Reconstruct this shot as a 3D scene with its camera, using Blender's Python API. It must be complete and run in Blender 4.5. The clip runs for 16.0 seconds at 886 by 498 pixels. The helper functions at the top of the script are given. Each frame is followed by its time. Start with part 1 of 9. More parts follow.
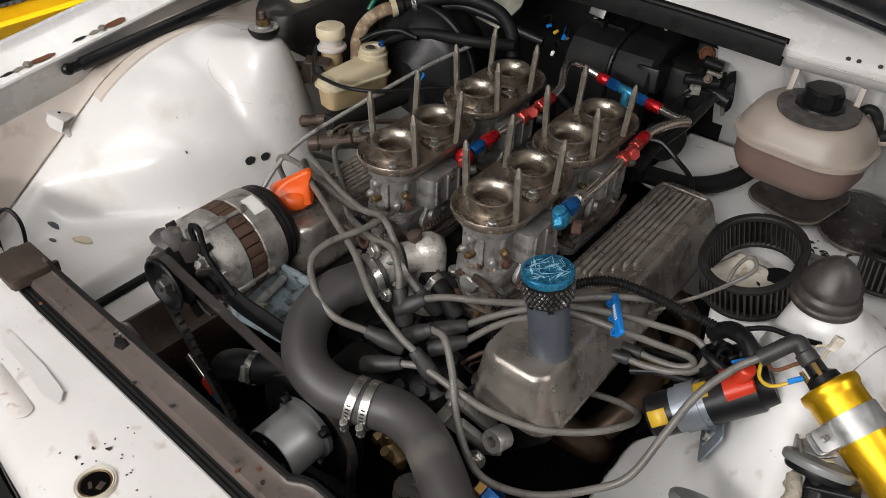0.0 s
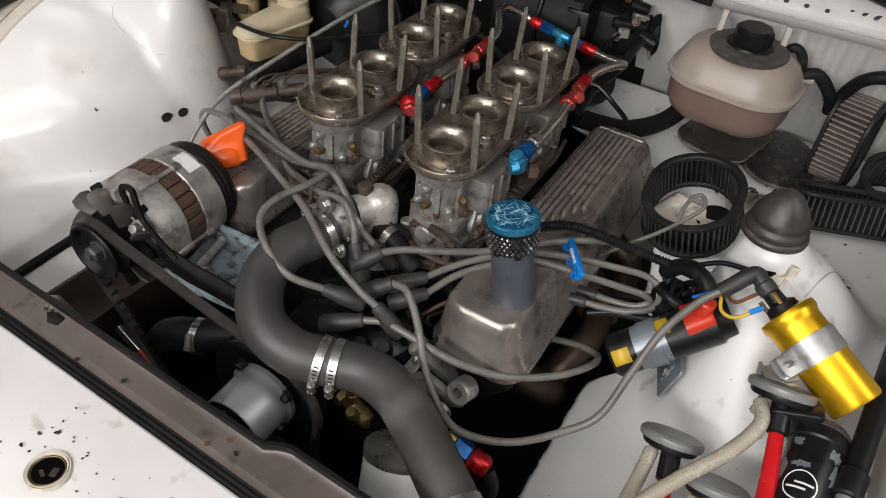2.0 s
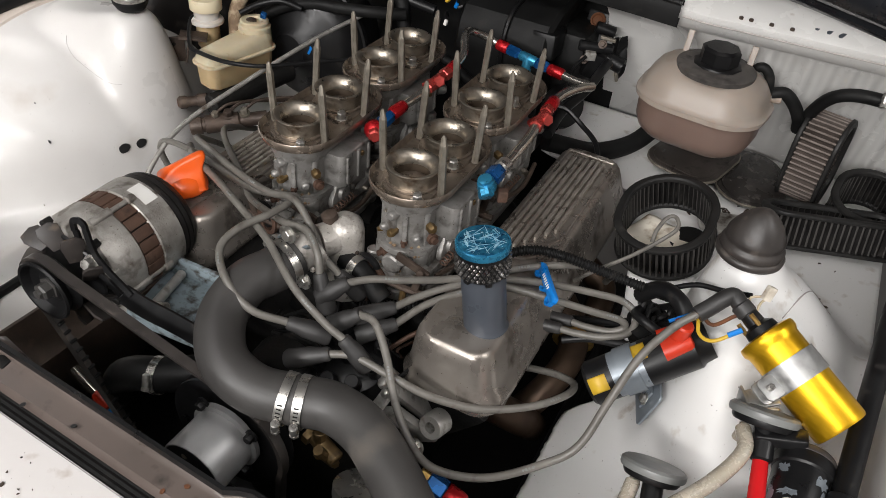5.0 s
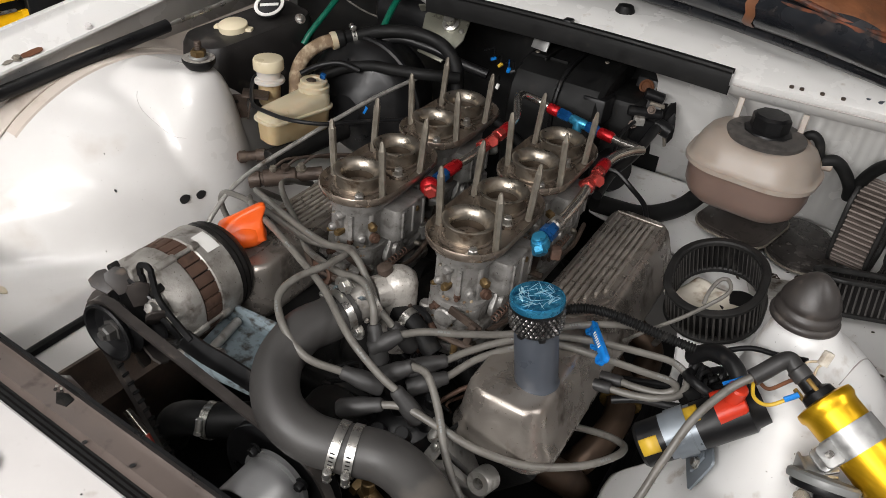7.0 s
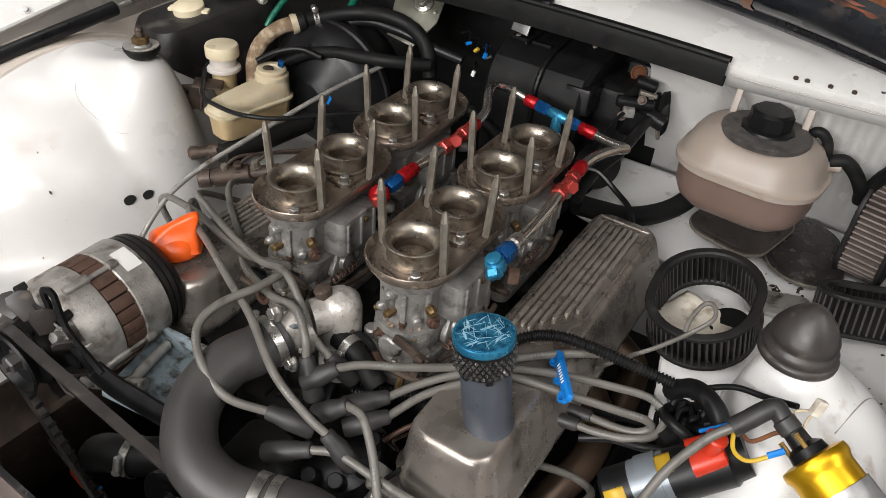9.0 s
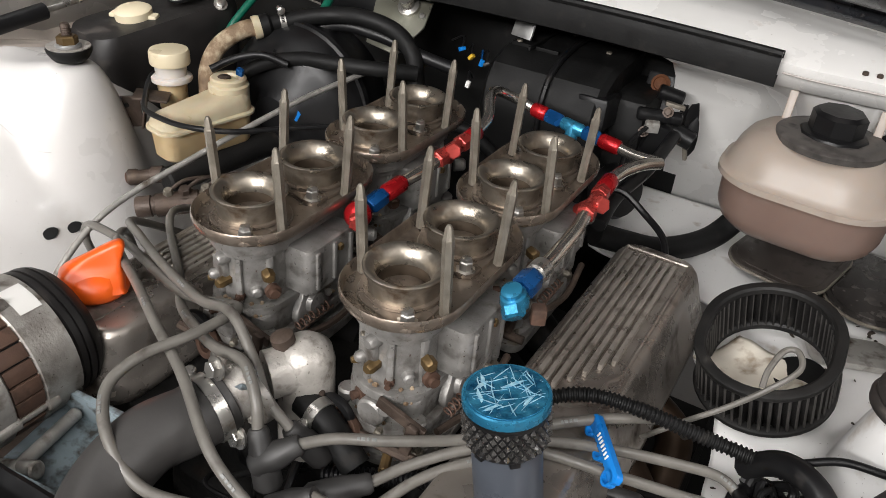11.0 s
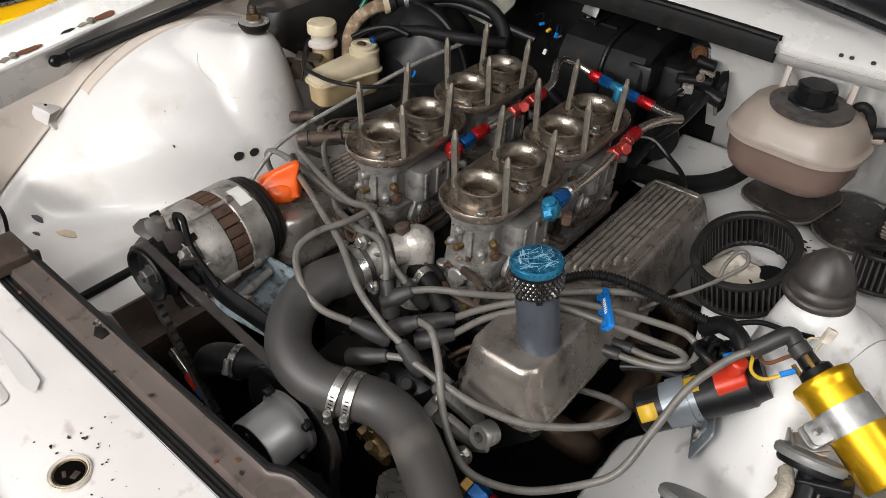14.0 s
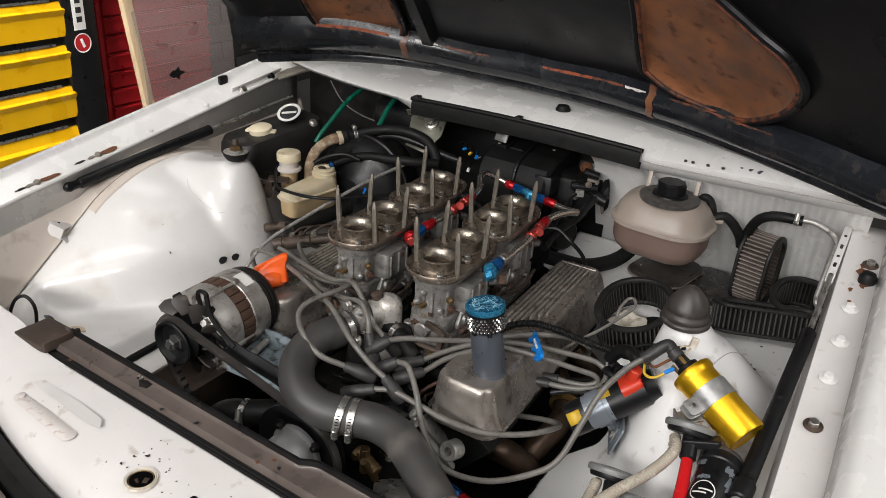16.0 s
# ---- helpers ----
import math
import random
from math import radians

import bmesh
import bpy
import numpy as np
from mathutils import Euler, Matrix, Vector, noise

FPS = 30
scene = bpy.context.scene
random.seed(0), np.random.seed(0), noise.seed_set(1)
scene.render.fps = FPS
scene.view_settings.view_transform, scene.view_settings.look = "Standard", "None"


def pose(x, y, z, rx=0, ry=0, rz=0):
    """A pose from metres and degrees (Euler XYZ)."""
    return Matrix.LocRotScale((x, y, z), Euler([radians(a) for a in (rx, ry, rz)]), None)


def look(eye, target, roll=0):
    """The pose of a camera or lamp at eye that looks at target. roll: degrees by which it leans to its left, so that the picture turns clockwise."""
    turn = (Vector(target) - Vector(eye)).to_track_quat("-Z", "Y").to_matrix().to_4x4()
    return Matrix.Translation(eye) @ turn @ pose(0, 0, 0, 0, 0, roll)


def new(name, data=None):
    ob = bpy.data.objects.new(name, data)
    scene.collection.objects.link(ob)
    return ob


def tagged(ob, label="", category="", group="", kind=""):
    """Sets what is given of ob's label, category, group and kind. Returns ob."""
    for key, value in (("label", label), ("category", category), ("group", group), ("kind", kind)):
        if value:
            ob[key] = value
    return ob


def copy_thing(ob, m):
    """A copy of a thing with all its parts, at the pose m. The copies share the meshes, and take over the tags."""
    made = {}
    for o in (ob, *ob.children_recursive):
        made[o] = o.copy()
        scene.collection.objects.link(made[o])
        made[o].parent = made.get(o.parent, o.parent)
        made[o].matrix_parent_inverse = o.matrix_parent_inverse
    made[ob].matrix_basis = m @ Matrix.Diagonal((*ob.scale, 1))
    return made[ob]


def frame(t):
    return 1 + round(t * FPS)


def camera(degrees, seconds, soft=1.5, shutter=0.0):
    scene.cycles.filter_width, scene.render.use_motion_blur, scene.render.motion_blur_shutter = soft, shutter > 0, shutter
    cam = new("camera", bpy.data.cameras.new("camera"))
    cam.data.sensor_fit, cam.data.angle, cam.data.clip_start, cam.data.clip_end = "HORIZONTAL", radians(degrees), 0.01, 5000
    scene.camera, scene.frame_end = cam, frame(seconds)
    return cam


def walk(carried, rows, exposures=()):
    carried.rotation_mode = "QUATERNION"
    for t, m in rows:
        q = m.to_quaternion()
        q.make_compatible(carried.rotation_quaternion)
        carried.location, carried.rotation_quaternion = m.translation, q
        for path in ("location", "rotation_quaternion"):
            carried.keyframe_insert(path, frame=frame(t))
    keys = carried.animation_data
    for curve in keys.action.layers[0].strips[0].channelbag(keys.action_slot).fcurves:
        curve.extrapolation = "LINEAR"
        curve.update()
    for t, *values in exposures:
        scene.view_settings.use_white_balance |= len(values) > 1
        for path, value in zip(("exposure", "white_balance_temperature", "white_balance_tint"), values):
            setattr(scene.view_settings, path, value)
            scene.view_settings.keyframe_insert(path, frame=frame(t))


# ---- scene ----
cam = camera(59.5, 16.0, 0.8)
PATH = [
    (0, (0.4229, -0.6499, 1.4755), (-0.6729, 0.7992, 0.0324), 2.30),
    (0.5, (0.3868, -0.6861, 1.4674), (-0.5858, 0.8445, 0.0208), 3.40),
    (1, (0.3774, -0.6863, 1.4639), (-0.4990, 0.8862, 0.0011), 5.10),
    (1.5, (0.3697, -0.6821, 1.4500), (-0.4428, 0.9018, -0.0372), 5.80),
    (2, (0.3487, -0.6824, 1.4453), (-0.4287, 0.8899, -0.0731), 6.40),
    (2.5, (0.3361, -0.6800, 1.4430), (-0.4336, 0.8997, -0.0708), 6.90),
    (3, (0.3254, -0.6697, 1.4349), (-0.4388, 0.9305, -0.0604), 7.10),
    (3.5, (0.3153, -0.6536, 1.4326), (-0.4408, 0.9703, -0.0418), 7.30),
    (4, (0.3211, -0.6541, 1.4268), (-0.4170, 0.9879, -0.0372), 7.20),
    (4.2, (0.3272, -0.6512, 1.4291), (-0.4002, 0.9932, -0.0360), 7.00),
    (6.5, (0.3510, -0.6826, 1.4163), (-0.4814, 1.0209, 0.0800), 4.90),
    (7, (0.3309, -0.6854, 1.4256), (-0.5604, 1.0110, 0.1183), 6.00),
    (7.5, (0.3196, -0.6819, 1.4105), (-0.5872, 0.9996, 0.0951), 6.50),
    (8, (0.3238, -0.6742, 1.4070), (-0.6017, 0.9695, 0.0580), 6.00),
    (8.5, (0.3382, -0.6092, 1.4163), (-0.5760, 1.0183, 0.0371), 6.30),
    (9, (0.3395, -0.5359, 1.4163), (-0.5747, 1.0811, 0.0266), 5.10),
    (9.2, (0.3155, -0.5067, 1.4210), (-0.6123, 1.0778, 0.0023), 2.30),
    (11.3, (0.2516, -0.4074, 1.2319), (-0.6776, 1.3428, 0.0255), 5.90),
    (11.5, (0.2824, -0.4022, 1.2052), (-0.7585, 1.3016, 0.0232), 5.50),
    (12, (0.3202, -0.3965, 1.1890), (-0.8658, 1.2525, 0.0684), 4.10),
    (12.5, (0.3436, -0.4081, 1.2342), (-0.9020, 1.2035, 0.1241), 3.20),
    (13, (0.3865, -0.4705, 1.3386), (-0.8253, 1.0924, 0.1252), 2.90),
    (13.5, (0.3922, -0.5211, 1.3746), (-0.7443, 0.9413, -0.0221), 3.10),
    (14, (0.4335, -0.6486, 1.4442), (-0.6675, 0.8313, 0.0359), 3.10),
    (14.5, (0.5063, -0.8363, 1.4952), (-0.4905, 0.8178, 0.2099), 4.10),
    (15, (0.5466, -0.9264, 1.5091), (-0.4334, 0.8053, 0.3155), 4.40),
    (15.5, (0.5507, -0.9559, 1.5114), (-0.4429, 0.8272, 0.4071), 4.30),
    (16, (0.5437, -0.9564, 1.5056), (-0.4701, 0.8601, 0.4779), 4.10),
]
EXPOSURES = [(0, 0.0), (2, 0.0), (4, 0.1), (6.5, 0.15), (8, 0.12), (9, 0.35), (11.5, 0.5), (12.5, 0.44), (13.5, 0.28), (14, 0.2), (14.5, 0.0), (16, 0.0)]
walk(cam, [(t, look(eye, target, roll)) for t, eye, target, roll in PATH], EXPOSURES)

# ---- world and light ----
wd = bpy.data.worlds.new("workshop_air")
wd.use_nodes = True
wd.node_tree.nodes["Background"].inputs[0].default_value = (0.9, 0.95, 1.0, 1)
wd.node_tree.nodes["Background"].inputs[1].default_value = 0.005
scene.world = wd
scene.view_settings.exposure = 0.0


def area(name, eye, target, sx, sy, watts, colour=(1.0, 0.975, 0.96)):
    ld = bpy.data.lights.new(name, "AREA")
    ld.shape, ld.size, ld.size_y, ld.energy, ld.color = "RECTANGLE", sx, sy, watts, colour
    ob = new(name, ld)
    ob.matrix_world = look(eye, target)
    return ob


# unseen area lamps under the workshop ceiling, laid out like fluorescent battens
area("unseen_lamp", (-0.9, -1.0, 2.85), (-0.4, -0.4, 0.6), 1.6, 0.35, 5)
area("unseen_lamp", (1.1, -0.9, 2.85), (1.0, -0.5, 0), 1.6, 0.35, 6)
area("unseen_lamp", (0.2, -1.85, 2.75), (0.1, -0.1, 0.95), 2.6, 0.40, 27)
# added far forward and low to brighten the scuttle under the bonnet
area("unseen_lamp", (0.1, -3.6, 2.55), (0.0, 0.4, 1.0), 3.0, 0.40, 128)
# added with a narrow beam to brighten the yellow drawers
area("unseen_lamp", (-1.75, -0.7, 2.80), (-2.30, 0.75, 0.75), 1.4, 0.30, 26).data.spread = radians(70)
area("unseen_lamp", (-1.45, 0.3, 2.85), (-1.40, 0.3, 0.0), 0.35, 1.6, 8)
area("unseen_lamp", (2.1, 0.0, 2.80), (0.6, 0.1, 0.9), 0.35, 1.6, 24)


# ---- materials ----
def mat(name, a, b=None, rough=0.5, metal=0.0, scale=30.0, dirt=None, dirt_amt=0.0, dirt_scale=9.0,
        bump=0.0, bump_scale=200.0, coat=0.0, coatr=0.1, rvar=0.12, trans=0.0, alpha=1.0, streak=None, vary=0.0, ior=1.5, sss=0.0, speck=0.0):
    """A worn surface: two mixed tones, a grime layer, uneven gloss and fine relief."""
    m = bpy.data.materials.new(name)
    m.use_nodes = True
    nt = m.node_tree
    n, l = nt.nodes, nt.links
    bs = n["Principled BSDF"]
    tc = n.new("ShaderNodeTexCoord")
    mp = n.new("ShaderNodeMapping")
    l.new(tc.outputs["Object"], mp.inputs[0])
    if streak:
        mp.inputs["Scale"].default_value = streak
    b = b or tuple(c * 0.8 for c in a)

    def noise_node(sc, detail=6.0):
        t = n.new("ShaderNodeTexNoise")
        t.inputs["Scale"].default_value, t.inputs["Detail"].default_value = sc, detail
        l.new(mp.outputs[0], t.inputs["Vector"])
        return t

    n1, n2 = noise_node(scale), noise_node(scale * 0.17, 3.0)
    mx = n.new("ShaderNodeMath")
    mx.operation = "MULTIPLY_ADD"
    l.new(n1.outputs["Fac"], mx.inputs[0])
    mx.inputs[1].default_value = 0.6
    half = n.new("ShaderNodeMath")
    half.operation = "MULTIPLY"
    l.new(n2.outputs["Fac"], half.inputs[0])
    half.inputs[1].default_value = 0.4
    l.new(half.outputs[0], mx.inputs[2])
    ramp = n.new("ShaderNodeValToRGB")
    ramp.color_ramp.elements[0].position, ramp.color_ramp.elements[1].position = 0.36, 0.66
    ramp.color_ramp.elements[0].color, ramp.color_ramp.elements[1].color = (*b, 1), (*a, 1)
    l.new(mx.outputs[0], ramp.inputs[0])
    col = ramp.outputs[0]
    if vary:
        oi = n.new("ShaderNodeObjectInfo")
        hv = n.new("ShaderNodeHueSaturation")
        vv = n.new("ShaderNodeMapRange")
        vv.inputs[3].default_value, vv.inputs[4].default_value = 1 - vary, 1 + vary
        l.new(oi.outputs["Random"], vv.inputs[0])
        l.new(vv.outputs[0], hv.inputs["Value"])
        l.new(col, hv.inputs["Color"])
        col = hv.outputs[0]
    rsock = None
    if dirt:
        d1 = noise_node(dirt_scale, 8.0)
        r2 = n.new("ShaderNodeValToRGB")
        r2.color_ramp.elements[0].position = 0.72 - 0.35 * dirt_amt
        r2.color_ramp.elements[1].position = 0.86 - 0.25 * dirt_amt
        l.new(d1.outputs["Fac"], r2.inputs[0])
        mc = n.new("ShaderNodeMixRGB")
        mc.inputs[2].default_value = (*dirt, 1)
        l.new(r2.outputs[0], mc.inputs[0])
        l.new(col, mc.inputs[1])
        col = mc.outputs[0]
        rsock = r2.outputs[0]
    if speck:
        d2 = noise_node(340.0, 3.0)
        r3 = n.new("ShaderNodeValToRGB")
        r3.color_ramp.elements[0].position, r3.color_ramp.elements[1].position = 0.80 - speck, 0.83 - speck
        l.new(d2.outputs["Fac"], r3.inputs[0])
        ms = n.new("ShaderNodeMixRGB")
        ms.inputs[2].default_value = (0.10, 0.075, 0.055, 1)
        l.new(r3.outputs[0], ms.inputs[0])
        l.new(col, ms.inputs[1])
        col = ms.outputs[0]
    l.new(col, bs.inputs["Base Color"])
    rr = n.new("ShaderNodeMapRange")
    rr.inputs[1].default_value, rr.inputs[2].default_value = 0.3, 0.7
    rr.inputs[3].default_value, rr.inputs[4].default_value = max(rough - rvar, 0.03), min(rough + rvar, 1)
    l.new(n1.outputs["Fac"], rr.inputs[0])
    rout = rr.outputs[0]
    if rsock:
        ra = n.new("ShaderNodeMath")
        ra.operation, ra.use_clamp = "MULTIPLY_ADD", True
        l.new(rsock, ra.inputs[0])
        ra.inputs[1].default_value = 0.3
        l.new(rout, ra.inputs[2])
        rout = ra.outputs[0]
    l.new(rout, bs.inputs["Roughness"])
    bs.inputs["Metallic"].default_value = metal
    bs.inputs["Coat Weight"].default_value = coat
    bs.inputs["Coat Roughness"].default_value = coatr
    bs.inputs["Transmission Weight"].default_value = trans
    bs.inputs["IOR"].default_value = ior
    bs.inputs["Alpha"].default_value = alpha
    if sss:
        bs.inputs["Subsurface Weight"].default_value = sss
        bs.inputs["Subsurface Radius"].default_value = (0.02, 0.012, 0.008)
    if bump:
        nb = noise_node(bump_scale, 4.0)
        bp = n.new("ShaderNodeBump")
        bp.inputs["Strength"].default_value, bp.inputs["Distance"].default_value = bump, 0.002
        l.new(nb.outputs["Fac"], bp.inputs["Height"])
        l.new(bp.outputs[0], bs.inputs["Normal"])
    return m


M = dict(
    white=mat("white_paint", (0.77, 0.76, 0.74), (0.70, 0.69, 0.67), 0.24, scale=14, dirt=(0.50, 0.45, 0.40), dirt_amt=0.2, dirt_scale=50, coat=0.5, bump=0.03, bump_scale=40, speck=0.045),
    white_flank=mat("white_wing_paint", (0.72, 0.705, 0.685), (0.63, 0.61, 0.59), 0.36, scale=9, dirt=(0.58, 0.54, 0.50), dirt_amt=0.30, dirt_scale=9, coat=0.45, coatr=0.10, bump=0.09, bump_scale=18, speck=0.055),
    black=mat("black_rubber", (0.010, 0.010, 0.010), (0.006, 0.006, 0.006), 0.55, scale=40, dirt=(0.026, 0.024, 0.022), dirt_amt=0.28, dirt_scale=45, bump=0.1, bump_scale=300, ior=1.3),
    satin=mat("satin_black_plastic", (0.010, 0.010, 0.0105), (0.006, 0.006, 0.0065), 0.38, scale=30, dirt=(0.034, 0.030, 0.027), dirt_amt=0.26, dirt_scale=45, bump=0.05, ior=1.36),
    hose=mat("dull_rubber_hose", (0.058, 0.055, 0.052), (0.038, 0.036, 0.035), 0.48, scale=14, dirt=(0.10, 0.088, 0.076), dirt_amt=0.36, dirt_scale=14, bump=0.05, bump_scale=300, speck=0.07),
    lead=mat("grey_lead_silicone", (0.165, 0.155, 0.138), (0.115, 0.108, 0.096), 0.40, scale=50, dirt=(0.065, 0.056, 0.047), dirt_amt=0.36, dirt_scale=60),
    boot=mat("lead_boot_rubber", (0.036, 0.035, 0.034), (0.022, 0.021, 0.021), 0.5, scale=60, dirt=(0.08, 0.075, 0.07), dirt_amt=0.25, dirt_scale=60),
    castl=mat("bright_cast_aluminium", (0.52, 0.51, 0.48), (0.36, 0.345, 0.32), 0.4, 0.55, scale=50, dirt=(0.10, 0.075, 0.055), dirt_amt=0.5, dirt_scale=50, bump=0.1, bump_scale=500, speck=0.07),
    trumpet=mat("spun_aluminium", (0.50, 0.455, 0.39), (0.27, 0.235, 0.19), 0.33, 0.9, scale=40, dirt=(0.12, 0.082, 0.052), dirt_amt=0.55, dirt_scale=40, bump=0.08, bump_scale=500, speck=0.07),
    plate=mat("stained_steel_plate", (0.34, 0.285, 0.235), (0.165, 0.132, 0.105), 0.30, 0.7, scale=24, dirt=(0.085, 0.057, 0.038), dirt_amt=0.55, dirt_scale=22, bump=0.1, bump_scale=300, speck=0.10),
    stud=mat("dull_zinc_stud", (0.34, 0.31, 0.26), (0.22, 0.195, 0.16), 0.5, 0.7, scale=90, bump=0.4, bump_scale=900),
    steel=mat("zinc_steel", (0.62, 0.61, 0.58), (0.45, 0.43, 0.40), 0.32, 0.9, scale=60, dirt=(0.22, 0.16, 0.11), dirt_amt=0.3, dirt_scale=50),
    cover=mat("rocker_alloy", (0.38, 0.345, 0.31), (0.26, 0.232, 0.205), 0.30, 0.72, scale=26, dirt=(0.085, 0.068, 0.056), dirt_amt=0.46, dirt_scale=30, bump=0.07, bump_scale=700, speck=0.10),
    dark=mat("oily_shaded_iron", (0.014, 0.013, 0.012), (0.007, 0.007, 0.007), 0.6, 0.2, scale=30, dirt=(0.04, 0.032, 0.025), dirt_amt=0.3, dirt_scale=35, bump=0.4, bump_scale=200, ior=1.35),
    channel=mat("brown_grey_paint", (0.125, 0.098, 0.086), (0.080, 0.064, 0.056), 0.36, scale=16, dirt=(0.030, 0.024, 0.021), dirt_amt=0.36, dirt_scale=40, speck=0.06, bump=0.04, bump_scale=160),
    orange=mat("orange_plastic", (0.86, 0.13, 0.012), (0.74, 0.09, 0.008), 0.34, scale=30, rvar=0.06),
    red=mat("red_plastic", (0.60, 0.045, 0.018), (0.50, 0.03, 0.012), 0.32, scale=30),
    redan=mat("red_anodised", (0.58, 0.016, 0.022), (0.38, 0.010, 0.014), 0.26, 0.6, scale=50, dirt=(0.10, 0.01, 0.01), dirt_amt=0.3, dirt_scale=90),
    coppered=mat("faded_red_anodised", (0.60, 0.085, 0.07), (0.36, 0.040, 0.034), 0.30, 0.6, scale=50, dirt=(0.14, 0.03, 0.02), dirt_amt=0.35, dirt_scale=90),
    bluean=mat("blue_anodised", (0.015, 0.13, 0.40), (0.008, 0.075, 0.25), 0.26, 0.6, scale=50, dirt=(0.02, 0.03, 0.05), dirt_amt=0.3, dirt_scale=90),
    cyanan=mat("pale_blue_anodised", (0.05, 0.32, 0.52), (0.025, 0.18, 0.33), 0.28, 0.6, scale=40, dirt=(0.02, 0.05, 0.07), dirt_amt=0.4, dirt_scale=90),
    blue=mat("blue_plastic", (0.006, 0.21, 0.66), (0.005, 0.15, 0.50), 0.33, scale=40),
    gold=mat("gold_anodised", (0.80, 0.47, 0.02), (0.70, 0.39, 0.012), 0.36, 0.85, scale=30, rvar=0.05, streak=(1, 1, 8)),
    brass=mat("brass", (0.55, 0.36, 0.12), (0.36, 0.22, 0.07), 0.35, 0.9, scale=60, dirt=(0.1, 0.06, 0.03), dirt_amt=0.4, dirt_scale=40),
    rust=mat("rusted_steel", (0.20, 0.075, 0.03), (0.09, 0.035, 0.016), 0.8, 0.1, scale=40, dirt=(0.035, 0.025, 0.02), dirt_amt=0.5, dirt_scale=22, bump=0.5, bump_scale=160),
    tank=mat("aged_white_plastic", (0.38, 0.325, 0.28), (0.31, 0.26, 0.22), 0.42, scale=10, dirt=(0.24, 0.185, 0.145), dirt_amt=0.3, dirt_scale=14, sss=0.3),
    tanklow=mat("coolant_stained_plastic", (0.21, 0.145, 0.12), (0.16, 0.108, 0.088), 0.38, scale=12, sss=0.25),
    resin=mat("yellowed_reservoir", (0.60, 0.53, 0.385), (0.48, 0.405, 0.275), 0.35, scale=26, dirt=(0.34, 0.265, 0.155), dirt_amt=0.45, dirt_scale=24, sss=0.4),
    resinlow=mat("amber_fluid_plastic", (0.52, 0.40, 0.235), (0.40, 0.29, 0.155), 0.35, scale=16, dirt=(0.36, 0.25, 0.13), dirt_amt=0.35, dirt_scale=20, sss=0.3),
    cream=mat("cream_plastic_cap", (0.74, 0.66, 0.48), (0.64, 0.55, 0.38), 0.38, scale=20),
    filt=mat("dusty_filter_rubber", (0.020, 0.019, 0.018), (0.011, 0.011, 0.011), 0.5, scale=40, dirt=(0.055, 0.05, 0.045), dirt_amt=0.3, dirt_scale=30, bump=0.15, ior=1.35),
    pleat=mat("oiled_filter_gauze", (0.085, 0.066, 0.056), (0.050, 0.039, 0.033), 0.7, scale=60, dirt=(0.07, 0.055, 0.048), dirt_amt=0.3, dirt_scale=24, bump=0.3, bump_scale=900),
    pleatd=mat("black_filter_gauze", (0.022, 0.021, 0.020), (0.012, 0.011, 0.011), 0.65, scale=60, dirt=(0.075, 0.068, 0.062), dirt_amt=0.25, dirt_scale=24, bump=0.3, bump_scale=900, ior=1.3),
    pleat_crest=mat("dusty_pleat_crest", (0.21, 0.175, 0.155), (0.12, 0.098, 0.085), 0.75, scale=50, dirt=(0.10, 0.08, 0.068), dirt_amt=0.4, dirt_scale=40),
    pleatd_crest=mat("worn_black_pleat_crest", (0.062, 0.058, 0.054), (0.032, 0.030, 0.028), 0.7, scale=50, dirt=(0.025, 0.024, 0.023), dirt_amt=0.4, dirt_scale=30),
    grey=mat("grey_plastic", (0.20, 0.205, 0.20), (0.15, 0.155, 0.15), 0.4, scale=30),
    silver=mat("galvanised_clamp", (0.50, 0.50, 0.49), (0.33, 0.33, 0.325), 0.4, 0.7, scale=90, dirt=(0.2, 0.18, 0.16), dirt_amt=0.25, dirt_scale=60),
    knurl=mat("bright_chrome_knurl", (0.46, 0.45, 0.44), (0.20, 0.195, 0.19), 0.12, 0.95, scale=160, dirt=(0.03, 0.028, 0.026), dirt_amt=0.3, dirt_scale=160),
    film=mat("blue_anodised_disc", (0.07, 0.36, 0.56), (0.008, 0.08, 0.18), 0.13, 0.6, scale=130, dirt=(0.42, 0.66, 0.78), dirt_amt=0.30, dirt_scale=240, bump=0.6, bump_scale=200),
    lid=mat("oily_black_lid", (0.045, 0.040, 0.037), (0.022, 0.020, 0.019), 0.24, 0.2, scale=24, dirt=(0.15, 0.135, 0.12), dirt_amt=0.34, dirt_scale=90, speck=0.07),
    olive=mat("olive_plated_sheet", (0.27, 0.27, 0.22), (0.17, 0.165, 0.13), 0.36, 0.5, scale=24, dirt=(0.42, 0.41, 0.34), dirt_amt=0.3, dirt_scale=20),
    lidd=mat("oily_brown_lid", (0.060, 0.050, 0.044), (0.034, 0.029, 0.026), 0.38, 0.2, scale=30, dirt=(0.020, 0.017, 0.015), dirt_amt=0.4, dirt_scale=60, speck=0.07),
    tubegrey=mat("slate_grey_tube", (0.074, 0.084, 0.102), (0.060, 0.068, 0.082), 0.34, 0.2, scale=30),
    clear=mat("cloudy_pvc_hose", (0.52, 0.47, 0.39), (0.41, 0.36, 0.285), 0.22, scale=40, dirt=(0.29, 0.25, 0.19), dirt_amt=0.5, dirt_scale=420, trans=0.25, sss=0.1),
    braid=mat("polished_steel_braid", (0.84, 0.80, 0.74), (0.74, 0.70, 0.63), 0.17, 0.95, scale=60, rvar=0.04),
    green=mat("green_hose", (0.005, 0.14, 0.085), (0.004, 0.09, 0.055), 0.35, scale=30),
